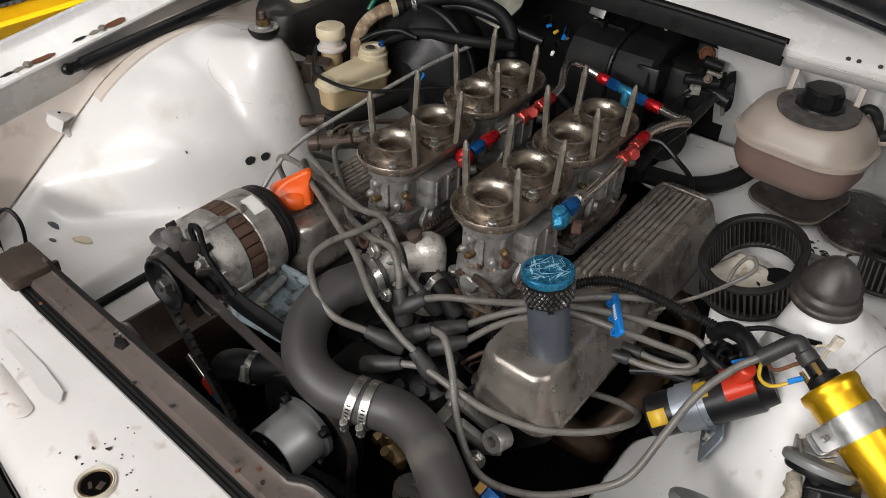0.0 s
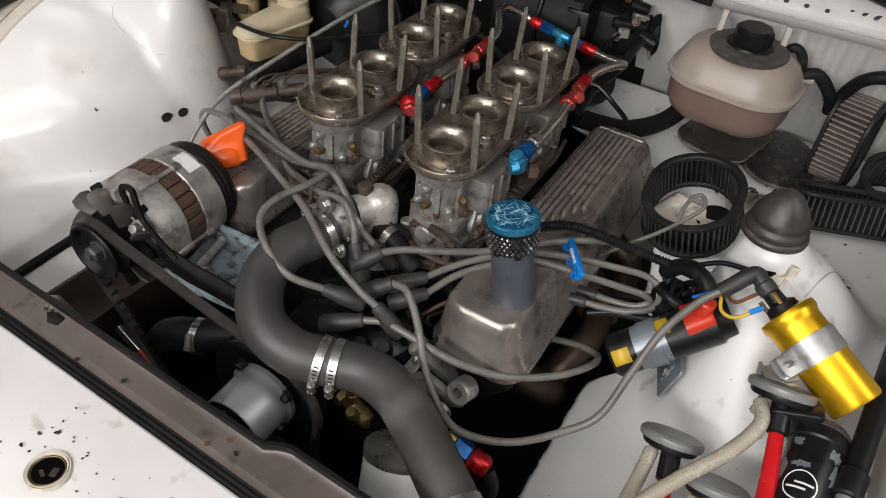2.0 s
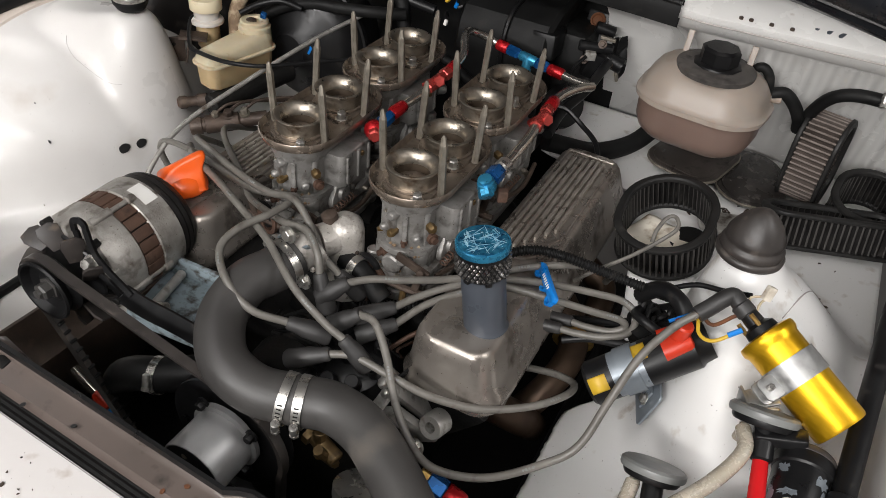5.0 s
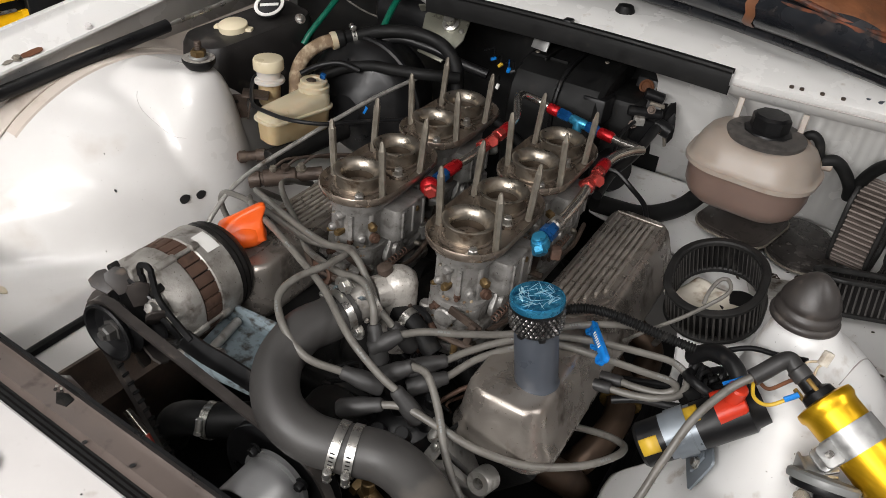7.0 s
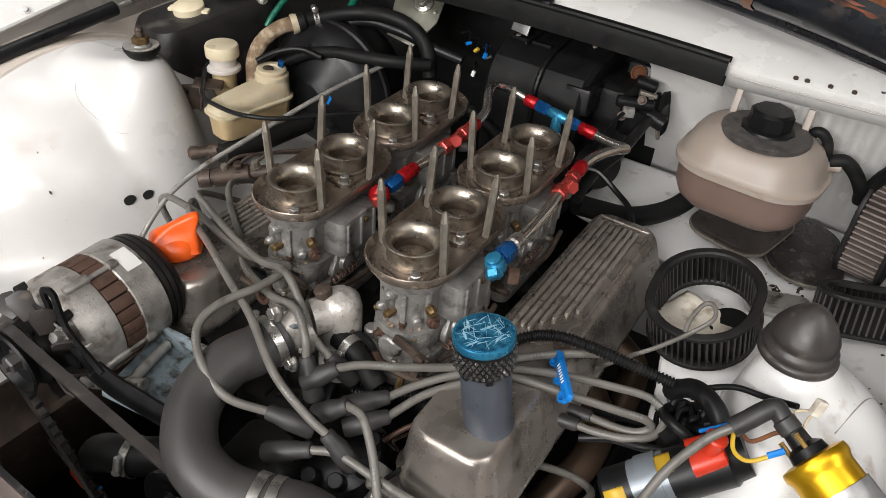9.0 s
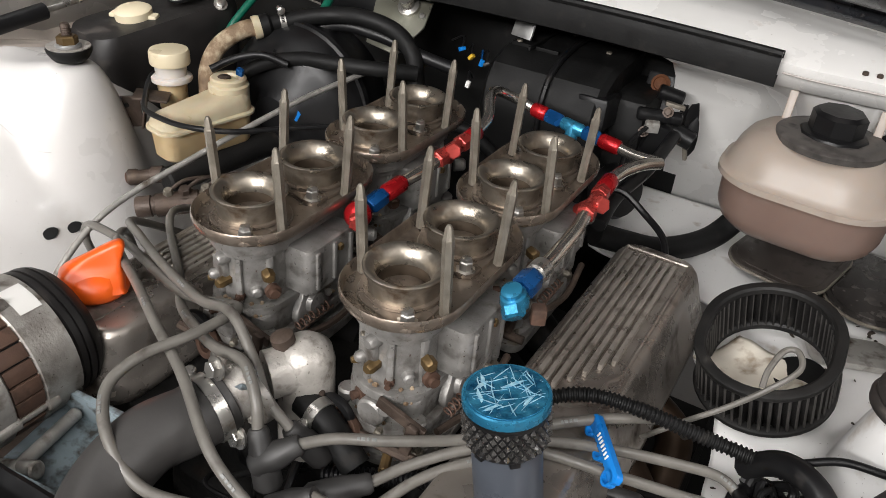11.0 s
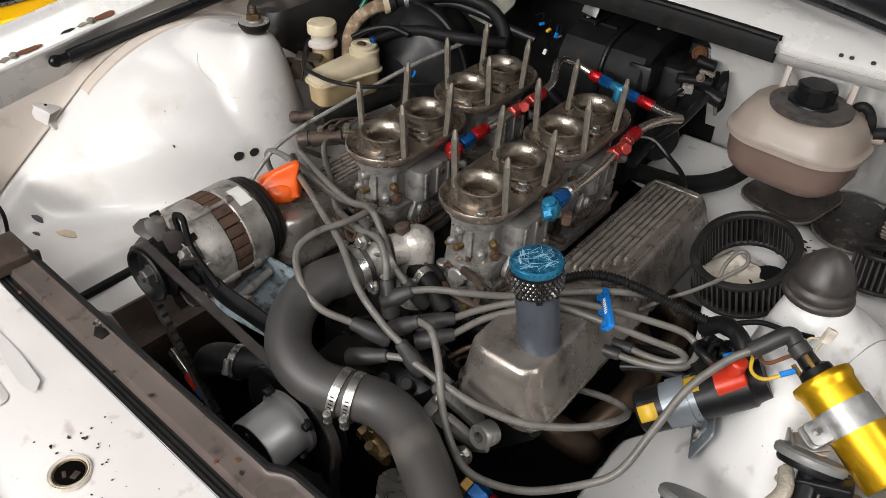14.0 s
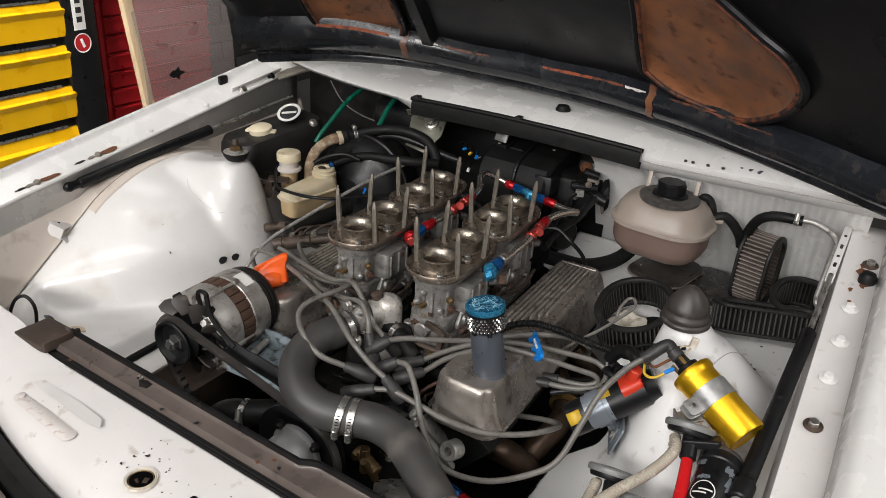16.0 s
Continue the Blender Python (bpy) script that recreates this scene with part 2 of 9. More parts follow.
    yellow=mat("yellow_drawer_paint", (0.83, 0.47, 0.005), (0.74, 0.40, 0.004), 0.32, scale=8, dirt=(0.5, 0.3, 0.03), dirt_amt=0.15, dirt_scale=8),
    redcab=mat("red_cabinet_paint", (0.50, 0.015, 0.02), (0.40, 0.012, 0.016), 0.35, scale=8),
    wood=mat("pine_batten", (0.52, 0.40, 0.26), (0.40, 0.29, 0.17), 0.6, scale=20, streak=(6, 6, 0.6)),
    sheet=mat("dusty_clear_sheet", (0.56, 0.47, 0.45), (0.46, 0.39, 0.37), 0.35, scale=5, alpha=0.36, dirt=(0.62, 0.6, 0.58), dirt_amt=0.2, dirt_scale=5),
    concrete=mat("workshop_concrete", (0.16, 0.155, 0.15), (0.11, 0.105, 0.10), 0.6, scale=4, dirt=(0.07, 0.065, 0.06), dirt_amt=0.4, dirt_scale=2.5, bump=0.2, bump_scale=80),
    wall=mat("workshop_wall_paint", (0.34, 0.33, 0.32), (0.27, 0.265, 0.255), 0.7, scale=3, dirt=(0.25, 0.24, 0.22), dirt_amt=0.3, dirt_scale=1.5, bump=0.15, bump_scale=60),
    walldark=mat("dark_block_wall", (0.055, 0.053, 0.052), (0.035, 0.034, 0.033), 0.7, scale=6, vary=0.2, bump=0.3, bump_scale=90),
    hoodblk=mat("black_hood_underside", (0.008, 0.008, 0.009), (0.005, 0.005, 0.006), 0.34, scale=10, dirt=(0.035, 0.024, 0.02), dirt_amt=0.28, dirt_scale=22, bump=0.08, bump_scale=60, ior=1.38),
    hoodrust=mat("surface_rust", (0.27, 0.105, 0.045), (0.105, 0.052, 0.032), 0.40, scale=26, dirt=(0.045, 0.022, 0.016), dirt_amt=0.42, dirt_scale=36, bump=0.4, bump_scale=190, speck=0.11),
    primer=mat("orange_primer_edge", (0.24, 0.065, 0.024), (0.07, 0.028, 0.016), 0.5, scale=70, dirt=(0.014, 0.012, 0.012), dirt_amt=0.85, dirt_scale=60),
    primerb=mat("bare_orange_primer", (0.36, 0.085, 0.030), (0.16, 0.045, 0.020), 0.5, scale=60, dirt=(0.016, 0.014, 0.014), dirt_amt=0.6, dirt_scale=60),
    hoodgloss=mat("glossy_blue_black_paint", (0.016, 0.018, 0.022), (0.009, 0.010, 0.012), 0.26, scale=14, dirt=(0.050, 0.040, 0.036), dirt_amt=0.34, dirt_scale=30, bump=0.10, bump_scale=40),
    label=mat("label_paper", (0.78, 0.77, 0.74), (0.70, 0.69, 0.66), 0.5, scale=20),
    ylabel=mat("yellow_label", (0.62, 0.40, 0.03), (0.50, 0.31, 0.025), 0.45, scale=20),
    void=mat("painted_cavity_black", (0.004, 0.004, 0.004), (0.003, 0.003, 0.003), 0.9, ior=1.05),
    slamstain=mat("pink_brown_stain", (0.67, 0.635, 0.61), (0.59, 0.54, 0.51), 0.5, scale=40, dirt=(0.36, 0.24, 0.19), dirt_amt=0.4, dirt_scale=70, speck=0.08),
    ink=mat("dark_print", (0.02, 0.02, 0.02), (0.015, 0.015, 0.015), 0.5),
    stator=mat("rusty_stator", (0.13, 0.075, 0.052), (0.075, 0.042, 0.03), 0.6, 0.4, scale=50, dirt=(0.04, 0.026, 0.02), dirt_amt=0.45, dirt_scale=45, bump=0.1, bump_scale=500),
    fanblade=mat("dusty_black_steel", (0.050, 0.042, 0.038), (0.024, 0.021, 0.020), 0.5, scale=40, dirt=(0.11, 0.085, 0.065), dirt_amt=0.35, dirt_scale=60),
    litter=mat("leaf_scraps", (0.055, 0.038, 0.026), (0.02, 0.015, 0.012), 0.8, scale=90),
    card=mat("stained_card", (0.66, 0.62, 0.54), (0.52, 0.47, 0.39), 0.8, scale=30, dirt=(0.22, 0.15, 0.09), dirt_amt=0.45, dirt_scale=40),
    purple=mat("purple_wire", (0.16, 0.09, 0.30), (0.12, 0.06, 0.24), 0.45),
    tanpaint=mat("dusty_shade_beige", (0.62, 0.55, 0.485), (0.52, 0.455, 0.40), 0.42, scale=8, dirt=(0.40, 0.33, 0.27), dirt_amt=0.35, dirt_scale=20, coat=0.1, coatr=0.3, bump=0.05, bump_scale=20, speck=0.04),
    bluegrey=mat("pale_blue_engine_paint", (0.26, 0.32, 0.35), (0.17, 0.21, 0.23), 0.45, scale=30, dirt=(0.045, 0.04, 0.035), dirt_amt=0.7, dirt_scale=90),
    carb=mat("grimy_carburettor_casting", (0.34, 0.33, 0.315), (0.20, 0.192, 0.18), 0.38, 0.45, scale=60, dirt=(0.045, 0.032, 0.022), dirt_amt=0.5, dirt_scale=44, bump=0.25, bump_scale=420, speck=0.12),
    bore=mat("stained_shaded_bore", (0.085, 0.062, 0.042), (0.045, 0.034, 0.025), 0.45, 0.4, scale=60),
    brassd=mat("dull_brass", (0.22, 0.145, 0.062), (0.12, 0.08, 0.038), 0.42, 0.7, scale=80, dirt=(0.07, 0.05, 0.03), dirt_amt=0.4, dirt_scale=60),
    filml=mat("pale_creased_film", (0.50, 0.74, 0.84), (0.10, 0.34, 0.50), 0.14, 0.3, scale=220),
    disc=mat("mottled_rubber_disc", (0.115, 0.105, 0.097), (0.040, 0.037, 0.035), 0.45, scale=90, dirt=(0.03, 0.03, 0.03), dirt_amt=0.4, dirt_scale=50),
    sleeve=mat("blue_grey_sleeve", (0.25, 0.28, 0.31), (0.19, 0.215, 0.24), 0.35, 0.4, scale=30, dirt=(0.10, 0.10, 0.10), dirt_amt=0.3),
    crust=mat("crusted_brown_hose", (0.30, 0.21, 0.13), (0.13, 0.085, 0.05), 0.75, scale=60, dirt=(0.50, 0.42, 0.30), dirt_amt=0.62, dirt_scale=60, bump=0.8, bump_scale=140),
    castd=mat("worn_alternator_casting", (0.46, 0.44, 0.41), (0.27, 0.25, 0.225), 0.38, 0.5, scale=60, dirt=(0.075, 0.055, 0.04), dirt_amt=0.58, dirt_scale=46, bump=0.25, bump_scale=400, speck=0.11),
    castb=mat("bright_worn_casting", (0.62, 0.59, 0.55), (0.40, 0.375, 0.34), 0.36, 0.35, scale=60, dirt=(0.12, 0.09, 0.065), dirt_amt=0.5, dirt_scale=60, bump=0.4, bump_scale=260, speck=0.11),
    spacer=mat("machined_alloy_spacer", (0.42, 0.42, 0.42), (0.35, 0.35, 0.35), 0.46, 0.7, scale=40, rvar=0.04),
    horn=mat("red_horn_enamel", (0.55, 0.012, 0.015), (0.45, 0.010, 0.012), 0.22, scale=30),
    fin=mat("polished_fin_alloy", (0.44, 0.40, 0.355), (0.29, 0.26, 0.228), 0.36, 0.55, scale=40, dirt=(0.12, 0.10, 0.08), dirt_amt=0.45, dirt_scale=50, speck=0.10),
    rustd=mat("brown_oily_casting", (0.105, 0.075, 0.058), (0.055, 0.040, 0.032), 0.55, 0.4, scale=50, dirt=(0.16, 0.12, 0.09), dirt_amt=0.35, dirt_scale=40, bump=0.3, bump_scale=300),
    seam=mat("dusty_grey_seam", (0.44, 0.41, 0.385), (0.35, 0.32, 0.30), 0.5, scale=30, dirt=(0.25, 0.21, 0.18), dirt_amt=0.3, dirt_scale=30, speck=0.04),
    gaiter=mat("dusty_brown_rubber", (0.050, 0.043, 0.039), (0.028, 0.025, 0.024), 0.42, scale=40, dirt=(0.12, 0.10, 0.085), dirt_amt=0.36, dirt_scale=50, bump=0.08, bump_scale=300),
    dusty=mat("dusty_black_plastic", (0.017, 0.015, 0.014), (0.010, 0.009, 0.009), 0.5, scale=30, dirt=(0.075, 0.064, 0.056), dirt_amt=0.36, dirt_scale=26, bump=0.06, bump_scale=200),
    white_slam=mat("tired_white_paint", (0.70, 0.675, 0.66), (0.62, 0.595, 0.58), 0.4, scale=10, dirt=(0.42, 0.36, 0.32), dirt_amt=0.25, dirt_scale=34, coat=0.2, coatr=0.25, bump=0.04, bump_scale=40, speck=0.07),
    strap=mat("pale_clear_plastic", (0.62, 0.58, 0.54), (0.54, 0.50, 0.46), 0.35, scale=20, sss=0.2),
    white_shelf=mat("grimy_white_wing_paint", (0.77, 0.765, 0.755), (0.70, 0.69, 0.675), 0.42, scale=6, dirt=(0.36, 0.29, 0.22), dirt_amt=0.33, dirt_scale=24, coat=0.12, coatr=0.25, bump=0.05, bump_scale=20, speck=0.085),
    exhaust=mat("heat_tinted_pipe", (0.105, 0.068, 0.045), (0.055, 0.036, 0.025), 0.45, 0.7, scale=20, dirt=(0.03, 0.02, 0.015), dirt_amt=0.4),
)


# ---- shapes ----
ORG = {}


def thing(name, loc, label="", category="", group=""):
    ob = new(name)
    ob.location = loc
    ob.empty_display_size = 0.02
    ORG[ob] = Vector(loc)
    return tagged(ob, label, category, group)


def finish(name, bm, material, org, sharp=38):
    bmesh.ops.recalc_face_normals(bm, faces=bm.faces)
    bmesh.ops.translate(bm, verts=bm.verts, vec=-org)
    me = bpy.data.meshes.new(name)
    bm.to_mesh(me)
    bm.free()
    for p in me.polygons:
        p.use_smooth = True
    me.set_sharp_from_angle(angle=radians(sharp))
    me.materials.append(M[material])
    return me


def part(name, bm, material, parent, label="", sharp=38):
    """Links a shape, given in world places, as one mesh under a thing or a part."""
    ob = new(name, finish(name, bm, material, ORG[parent], sharp))
    ob.parent = parent
    ORG[ob] = ORG[parent]
    return tagged(ob, label)


def single(name, bm, material, loc, label="", category="", group="", kind="", sharp=38):
    """A thing or a piece of the setting that is one mesh."""
    ob = new(name, finish(name, bm, material, Vector(loc), sharp))
    ob.location = loc
    ORG[ob] = Vector(loc)
    return tagged(ob, label, category, group, kind)


def aim(a, b):
    """A frame at a whose z points at b."""
    d = Vector(b) - Vector(a)
    return Matrix.Translation(Vector(a)) @ d.to_track_quat("Z", "X").to_matrix().to_4x4()


def lathe(bm, prof, seg=24, m=Matrix()):
    rings = []
    for r, z in prof:
        rings.append([bm.verts.new(m @ Vector((r * math.cos(2 * math.pi * k / seg), r * math.sin(2 * math.pi * k / seg), z))) for k in range(seg)])
    for a, b in zip(rings, rings[1:]):
        for k in range(seg):
            bm.faces.new((a[k], a[(k + 1) % seg], b[(k + 1) % seg], b[k]))
    if prof[0] != prof[-1]:
        for ring, rz in ((rings[0], prof[0]), (rings[-1], prof[-1])):
            if rz[0] > 0:
                bm.faces.new(ring)
    return bm


def cyl(bm, a, b, r, seg=16, r2=None, bev=0.0):
    L = (Vector(b) - Vector(a)).length
    r2 = r if r2 is None else r2
    bev = min(bev, L * 0.4, r * 0.6)
    if bev:
        prof = [(r - bev, 0), (r, bev), (r2, L - bev), (r2 - bev, L)]
    else:
        prof = [(r, 0), (r2, L)]
    return lathe(bm, prof, seg, aim(a, b))


def smooth_path(pts, n=8):
    P = [Vector(p) for p in pts]
    if len(P) == 2:
        return P
    P = [2 * P[0] - P[1]] + P + [2 * P[-1] - P[-2]]
    out = []
    for i in range(1, len(P) - 2):
        a, b, c, d = P[i - 1:i + 3]
        for k in range(n):
            t = k / n
            out.append(0.5 * (2 * b + (c - a) * t + (2 * a - 5 * b + 4 * c - d) * t * t + (3 * b - a - 3 * c + d) * t ** 3))
    out.append(P[-2])
    return out


def tube(bm, pts, r, seg=10, n=8, ridge=0.0, pitch=0.004, caps=True):
    """A round tube along a smooth path; ridge: the depth of its corrugations."""
    P = smooth_path(pts, n)
    if ridge:
        Q, acc = [P[0]], 0.0
        step = pitch / 4
        for a, b in zip(P, P[1:]):
            L = (b - a).length
            k = max(1, round(L / step))
            Q += [a.lerp(b, (i + 1) / k) for i in range(k)]
        P = Q
    rings, up = [], None
    s = 0.0
    for i, p in enumerate(P):
        d = (P[min(i + 1, len(P) - 1)] - P[max(i - 1, 0)]).normalized()
        if up is None:
            up = d.orthogonal().normalized()
        up = (up - d * up.dot(d)).normalized()
        side = d.cross(up)
        if i:
            s += (p - P[i - 1]).length
        rad = r(i / (len(P) - 1)) if callable(r) else r
        if ridge:
            rad += ridge * (1 if (s / pitch) % 1.0 < 0.5 else -1)
        rings.append([bm.verts.new(p + rad * (up * math.cos(2 * math.pi * k / seg) + side * math.sin(2 * math.pi * k / seg))) for k in range(seg)])
    for a, b in zip(rings, rings[1:]):
        for k in range(seg):
            bm.faces.new((a[k], a[(k + 1) % seg], b[(k + 1) % seg], b[k]))
    if caps:
        bm.faces.new(rings[0])
        bm.faces.new(rings[-1])
    return bm


def prism(bm, outline, z0, z1, m=Matrix(), bev=0.0, taper=0.0, lid=True, base=True):
    """An outline (x, y) raised from z0 to z1 with a small chamfer on top and an inward taper."""
    cx = sum(p[0] for p in outline) / len(outline)
    cy = sum(p[1] for p in outline) / len(outline)

    def ring(z, inset):
        vs = []
        for x, y in outline:
            d = math.hypot(x - cx, y - cy) or 1
            f = max(0.05, 1 - inset / d)
            vs.append(bm.verts.new(m @ Vector((cx + (x - cx) * f, cy + (y - cy) * f, z))))
        return vs
    layers = [ring(z0, 0)]
    if bev:
        layers += [ring(z1 - bev, taper), ring(z1 - bev * 0.3, taper + bev * 0.3), ring(z1, taper + bev)]
    else:
        layers += [ring(z1, taper)]
    k = len(outline)
    for a, b in zip(layers, layers[1:]):
        for i in range(k):
            bm.faces.new((a[i], a[(i + 1) % k], b[(i + 1) % k], b[i]))
    if base:
        bm.faces.new(layers[0])
    if lid:
        bm.faces.new(layers[-1])
    return bm


def rrect(w, d, r, n=5, cx=0.0, cy=0.0):
    out = []
    for sx, sy, a0 in ((1, 1, 0), (-1, 1, 90), (-1, -1, 180), (1, -1, 270)):
        for k in range(n + 1):
            a = radians(a0 + 90 * k / n)
            out.append((cx + sx * (w / 2 - r) + r * math.cos(a), cy + sy * (d / 2 - r) + r * math.sin(a)))
    return out


def stadium(half, r, n=14):
    """An oval with straight sides along y."""
    return [(r * math.cos(math.pi * k / n), half + r * math.sin(math.pi * k / n)) for k in range(n + 1)] + \
           [(r * math.cos(math.pi + math.pi * k / n), -half + r * math.sin(math.pi + math.pi * k / n)) for k in range(n + 1)]


def box(bm, size, m, bev=0.003):
    sx, sy, sz = size
    return prism(bm, rrect(sx, sy, min(bev, sx / 2.1, sy / 2.1), 2), -sz / 2, sz / 2, m, min(bev, sz * 0.4))


def surf(bm, f, us, vs):
    """A sheet f(u, v) over two rows of numbers."""
    g = [[bm.verts.new(f(u, v)) for v in vs] for u in us]
    for i in range(len(us) - 1):
        for j in range(len(vs) - 1):
            bm.faces.new((g[i][j], g[i + 1][j], g[i + 1][j + 1], g[i][j + 1]))
    return bm


def solid(ob, t, offset=-1.0):
    md = ob.modifiers.new("thickness", "SOLIDIFY")
    md.thickness, md.offset = t, offset
    return ob


def lin(a, b, n):
    return [a + (b - a) * i / n for i in range(n + 1)]


def sstep(x, a=0.0, b=1.0):
    t = min(1.0, max(0.0, (x - a) / (b - a)))
    return t * t * (3 - 2 * t)


def nb():
    return bmesh.new()


def hexbolt(bm, p, d, r=0.006, h=0.005, washer=True):
    """A bolt head at p along d."""
    m = aim(p, Vector(p) + Vector(d))
    if washer:
        lathe(bm, [(r * 1.45, 0), (r * 1.45, h * 0.25)], 14, m)
    lathe(bm, [(r, h * 0.2), (r, h * 0.9), (r * 0.85, h)], 6, m)
    return bm

# ---- the workshop ----
bm = box(nb(), (9.0, 9.0, 0.1), pose(0, 0, -0.05), 0.002)
single("floor", bm, "concrete", (0, 0, -0.05), "stained grey concrete workshop floor", "floor", kind="structure")
bm = box(nb(), (9.2, 9.2, 0.1), pose(0, 0, 3.05), 0.002)
single("ceiling", bm, "wall", (0, 0, 3.05), "plain pale workshop ceiling", "ceiling", kind="structure")
for nm, c, s in (("wall_west", (-3.3, 0, 1.5), (0.12, 9, 3)), ("wall_east", (4.4, 0, 1.5), (0.12, 9, 3)),
                 ("wall_north", (0, 4.3, 1.5), (9, 0.12, 3)), ("wall_south", (0, -4.3, 1.5), (9, 0.12, 3))):
    dark_side = nm in ("wall_west",)
    single(nm, box(nb(), s, pose(*c), 0.002), "walldark" if dark_side else "wall", c,
           "dark painted block wall" if dark_side else "plain painted workshop wall", "wall", kind="structure")


# ---- the car's body ----
CX = -0.10


def fender_z(y):
    return 0.962 + 0.14 * y


def arch_z(y):
    """The crown of the left wheel arch along its outer seam."""
    c = y - 0.13
    r = 0.36
    s = min(max(c, -0.19), 0.20)
    return 0.903 - (r - math.sqrt(r * r - s * s)) + min(0.0, c + 0.19) * 0.74 - max(0.0, c - 0.20) * 0.7


def left_raw(x, y):
    # wheel arch rolled over to an upright inner face, strut tower on top, flat apron ahead
    crown = arch_z(y)
    c = y - 0.13
    edge = max(-0.74, -0.520 - 1.87 * c * c)
    u = min(max((x + 0.768) / (edge + 0.768), 0.0), 1.0)
    foot = 0.70
    body = foot + (crown - foot) * math.sqrt(1 - u * u) if crown > foot else crown
    if x > edge:
        body = min(foot, crown) - (1.0 + 2.2 * sstep(y, -0.08, 0.06)) * (x - edge)
    # tower: a blunt ridge from the damper nut outwards
    f = min(max((-0.59 - x) / 0.110, 0.0), 1.0)
    d = math.hypot(x + 0.59 + 0.110 * f, (y - 0.16 + 0.008 * f) * (1.0 if y > 0.16 else 0.80 - 0.12 * f))
    tower = 0.929 - 0.024 * f - 0.078 * (max(0.0, d - 0.020) / 0.037) ** 2
    k = 0.045
    z = max(body, tower) + max(k - abs(body - tower), 0) ** 2 / (4 * k)
    floor = 0.655 - 0.02 * sstep(y, 0.3, 0.5)
    apron = 0.645 + (floor + 0.014 - 0.645) * sstep(-x, 0.528, 0.56) - 0.03 * sstep(x, -0.458, -0.445)
    k = 0.03
    z = max(z, apron) + max(k - abs(z - apron), 0) ** 2 / (4 * k)
    # a shallow pressed step low on the rolled face
    z -= 0.006 * sstep(x, -0.600 - 0.9 * c * c, -0.585 - 0.9 * c * c) * sstep(y, -0.06, 0.02)
    z += (max(0.862 + 0.1 * y, crown + 0.012) - z) * sstep(-x, 0.772, 0.806)
    return z


def right_raw(x, y):
    s = sstep(x, 0.225, 0.56)
    z = 0.605 + 0.57 * (x - 0.225)
    shelf = 0.752
    z += (shelf - z) * sstep(y, 0.16, 0.25)
    d = math.hypot(x - 0.372, y - 0.143)
    side = sstep((0.372 - x) / (d + 1e-6), -0.5, 1.0)
    cone = 0.908 - max(0.0, d - 0.030) * (1.0 + 0.8 * math.exp(-((d - 0.036) / 0.03) ** 2) + 3.6 * side * side)
    k = 0.02
    hgt = max(k - abs(z - cone), 0) / k
    return max(z, cone) + hgt * hgt * k * 0.25


def smoothed(f, x0, x1, y0, y1, times):
    """A height field over a grid of 5 mm, softened like pressed sheet steel."""
    nx, ny = int(round((x1 - x0) / 0.005)), int(round((y1 - y0) / 0.005))
    g = np.array([[f(x0 + 0.005 * i, y0 + 0.005 * j) for j in range(ny + 1)] for i in range(nx + 1)])
    for _ in range(times):
        p = np.pad(g, 1, mode="edge")
        g = 0.5 * g + 0.125 * (p[2:, 1:-1] + p[:-2, 1:-1] + p[1:-1, 2:] + p[1:-1, :-2])

    def look_up(x, y):
        u, v = min(max((x - x0) / 0.005, 0), nx - 1e-6), min(max((y - y0) / 0.005, 0), ny - 1e-6)
        i, j = int(u), int(v)
        a, b = u - i, v - j
        return float((1 - a) * ((1 - b) * g[i, j] + b * g[i, j + 1]) + a * ((1 - b) * g[i + 1, j] + b * g[i + 1, j + 1]))
    return look_up


left_wing = smoothed(left_raw, -0.82, -0.43, -0.45, 0.64, 4)
right_wing = smoothed(right_raw, 0.0, 0.57, -0.42, 0.68, 7)

car = thing("car", (CX, 0.0, 0.0), "white coupe with its bonnet raised and engine bay open", "car")
bm = nb()
def wing_split(y):
    """Where the white wheel arch meets the wing face that is tinted for shade."""
    return -0.774
def wing_at(x, y):
    return Vector((x, y, left_wing(x, y)))
surf(bm, lambda f, y: wing_at(wing_split(y) + (-0.44 - wing_split(y)) * f, y), lin(0, 1, 86), lin(-0.43, 0.62, 210))
g = part("inner_wing", bm, "white_flank", car, "dusty white inner wing with a domed strut tower", sharp=60)
solid(g, 0.004)
# outer face of the white wing, its shade put into a beige tint
bm = nb()
surf(bm, lambda f, y: wing_at(-0.81 + (wing_split(y) + 0.81) * f, y), lin(0, 1, 16), lin(-0.43, 0.62, 210))
solid(part("wing_valance", bm, "tanpaint", car, "dusty inner face of the wing, tinted beige for shade", sharp=60), 0.004)
# spot-welded seam where the arch meets the wing
bm = nb()
surf(bm, lambda k, y: wing_at((-0.748, -0.750, -0.771, -0.774)[int(k)], y) + Vector((0, 0, (0.0, 0.0030, 0.0036, 0.0)[int(k)])), range(4), lin(-0.075, 0.31, 60))
part("wing_seam", bm, "tanpaint", car, "dusty welded seam along the wheel arch", sharp=30)
# near-black upright sheet, painting the deep shade beside the left wing
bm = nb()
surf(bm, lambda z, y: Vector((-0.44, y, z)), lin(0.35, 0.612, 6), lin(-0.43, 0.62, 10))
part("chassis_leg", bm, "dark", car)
bm = nb()
def wing_edge(y):
    """The torn inner edge of the right wing."""
    x = 0.228 + 0.068 * sstep(y, 0.05, 0.12) - 0.050 * sstep(y, 0.172, 0.198) - 0.058 * sstep(y, 0.198, 0.32) - 0.18 * sstep(y, 0.405, 0.45)
    return x + 0.0007 * math.sin(y * 160) + 0.0006 * math.sin(y * 410)
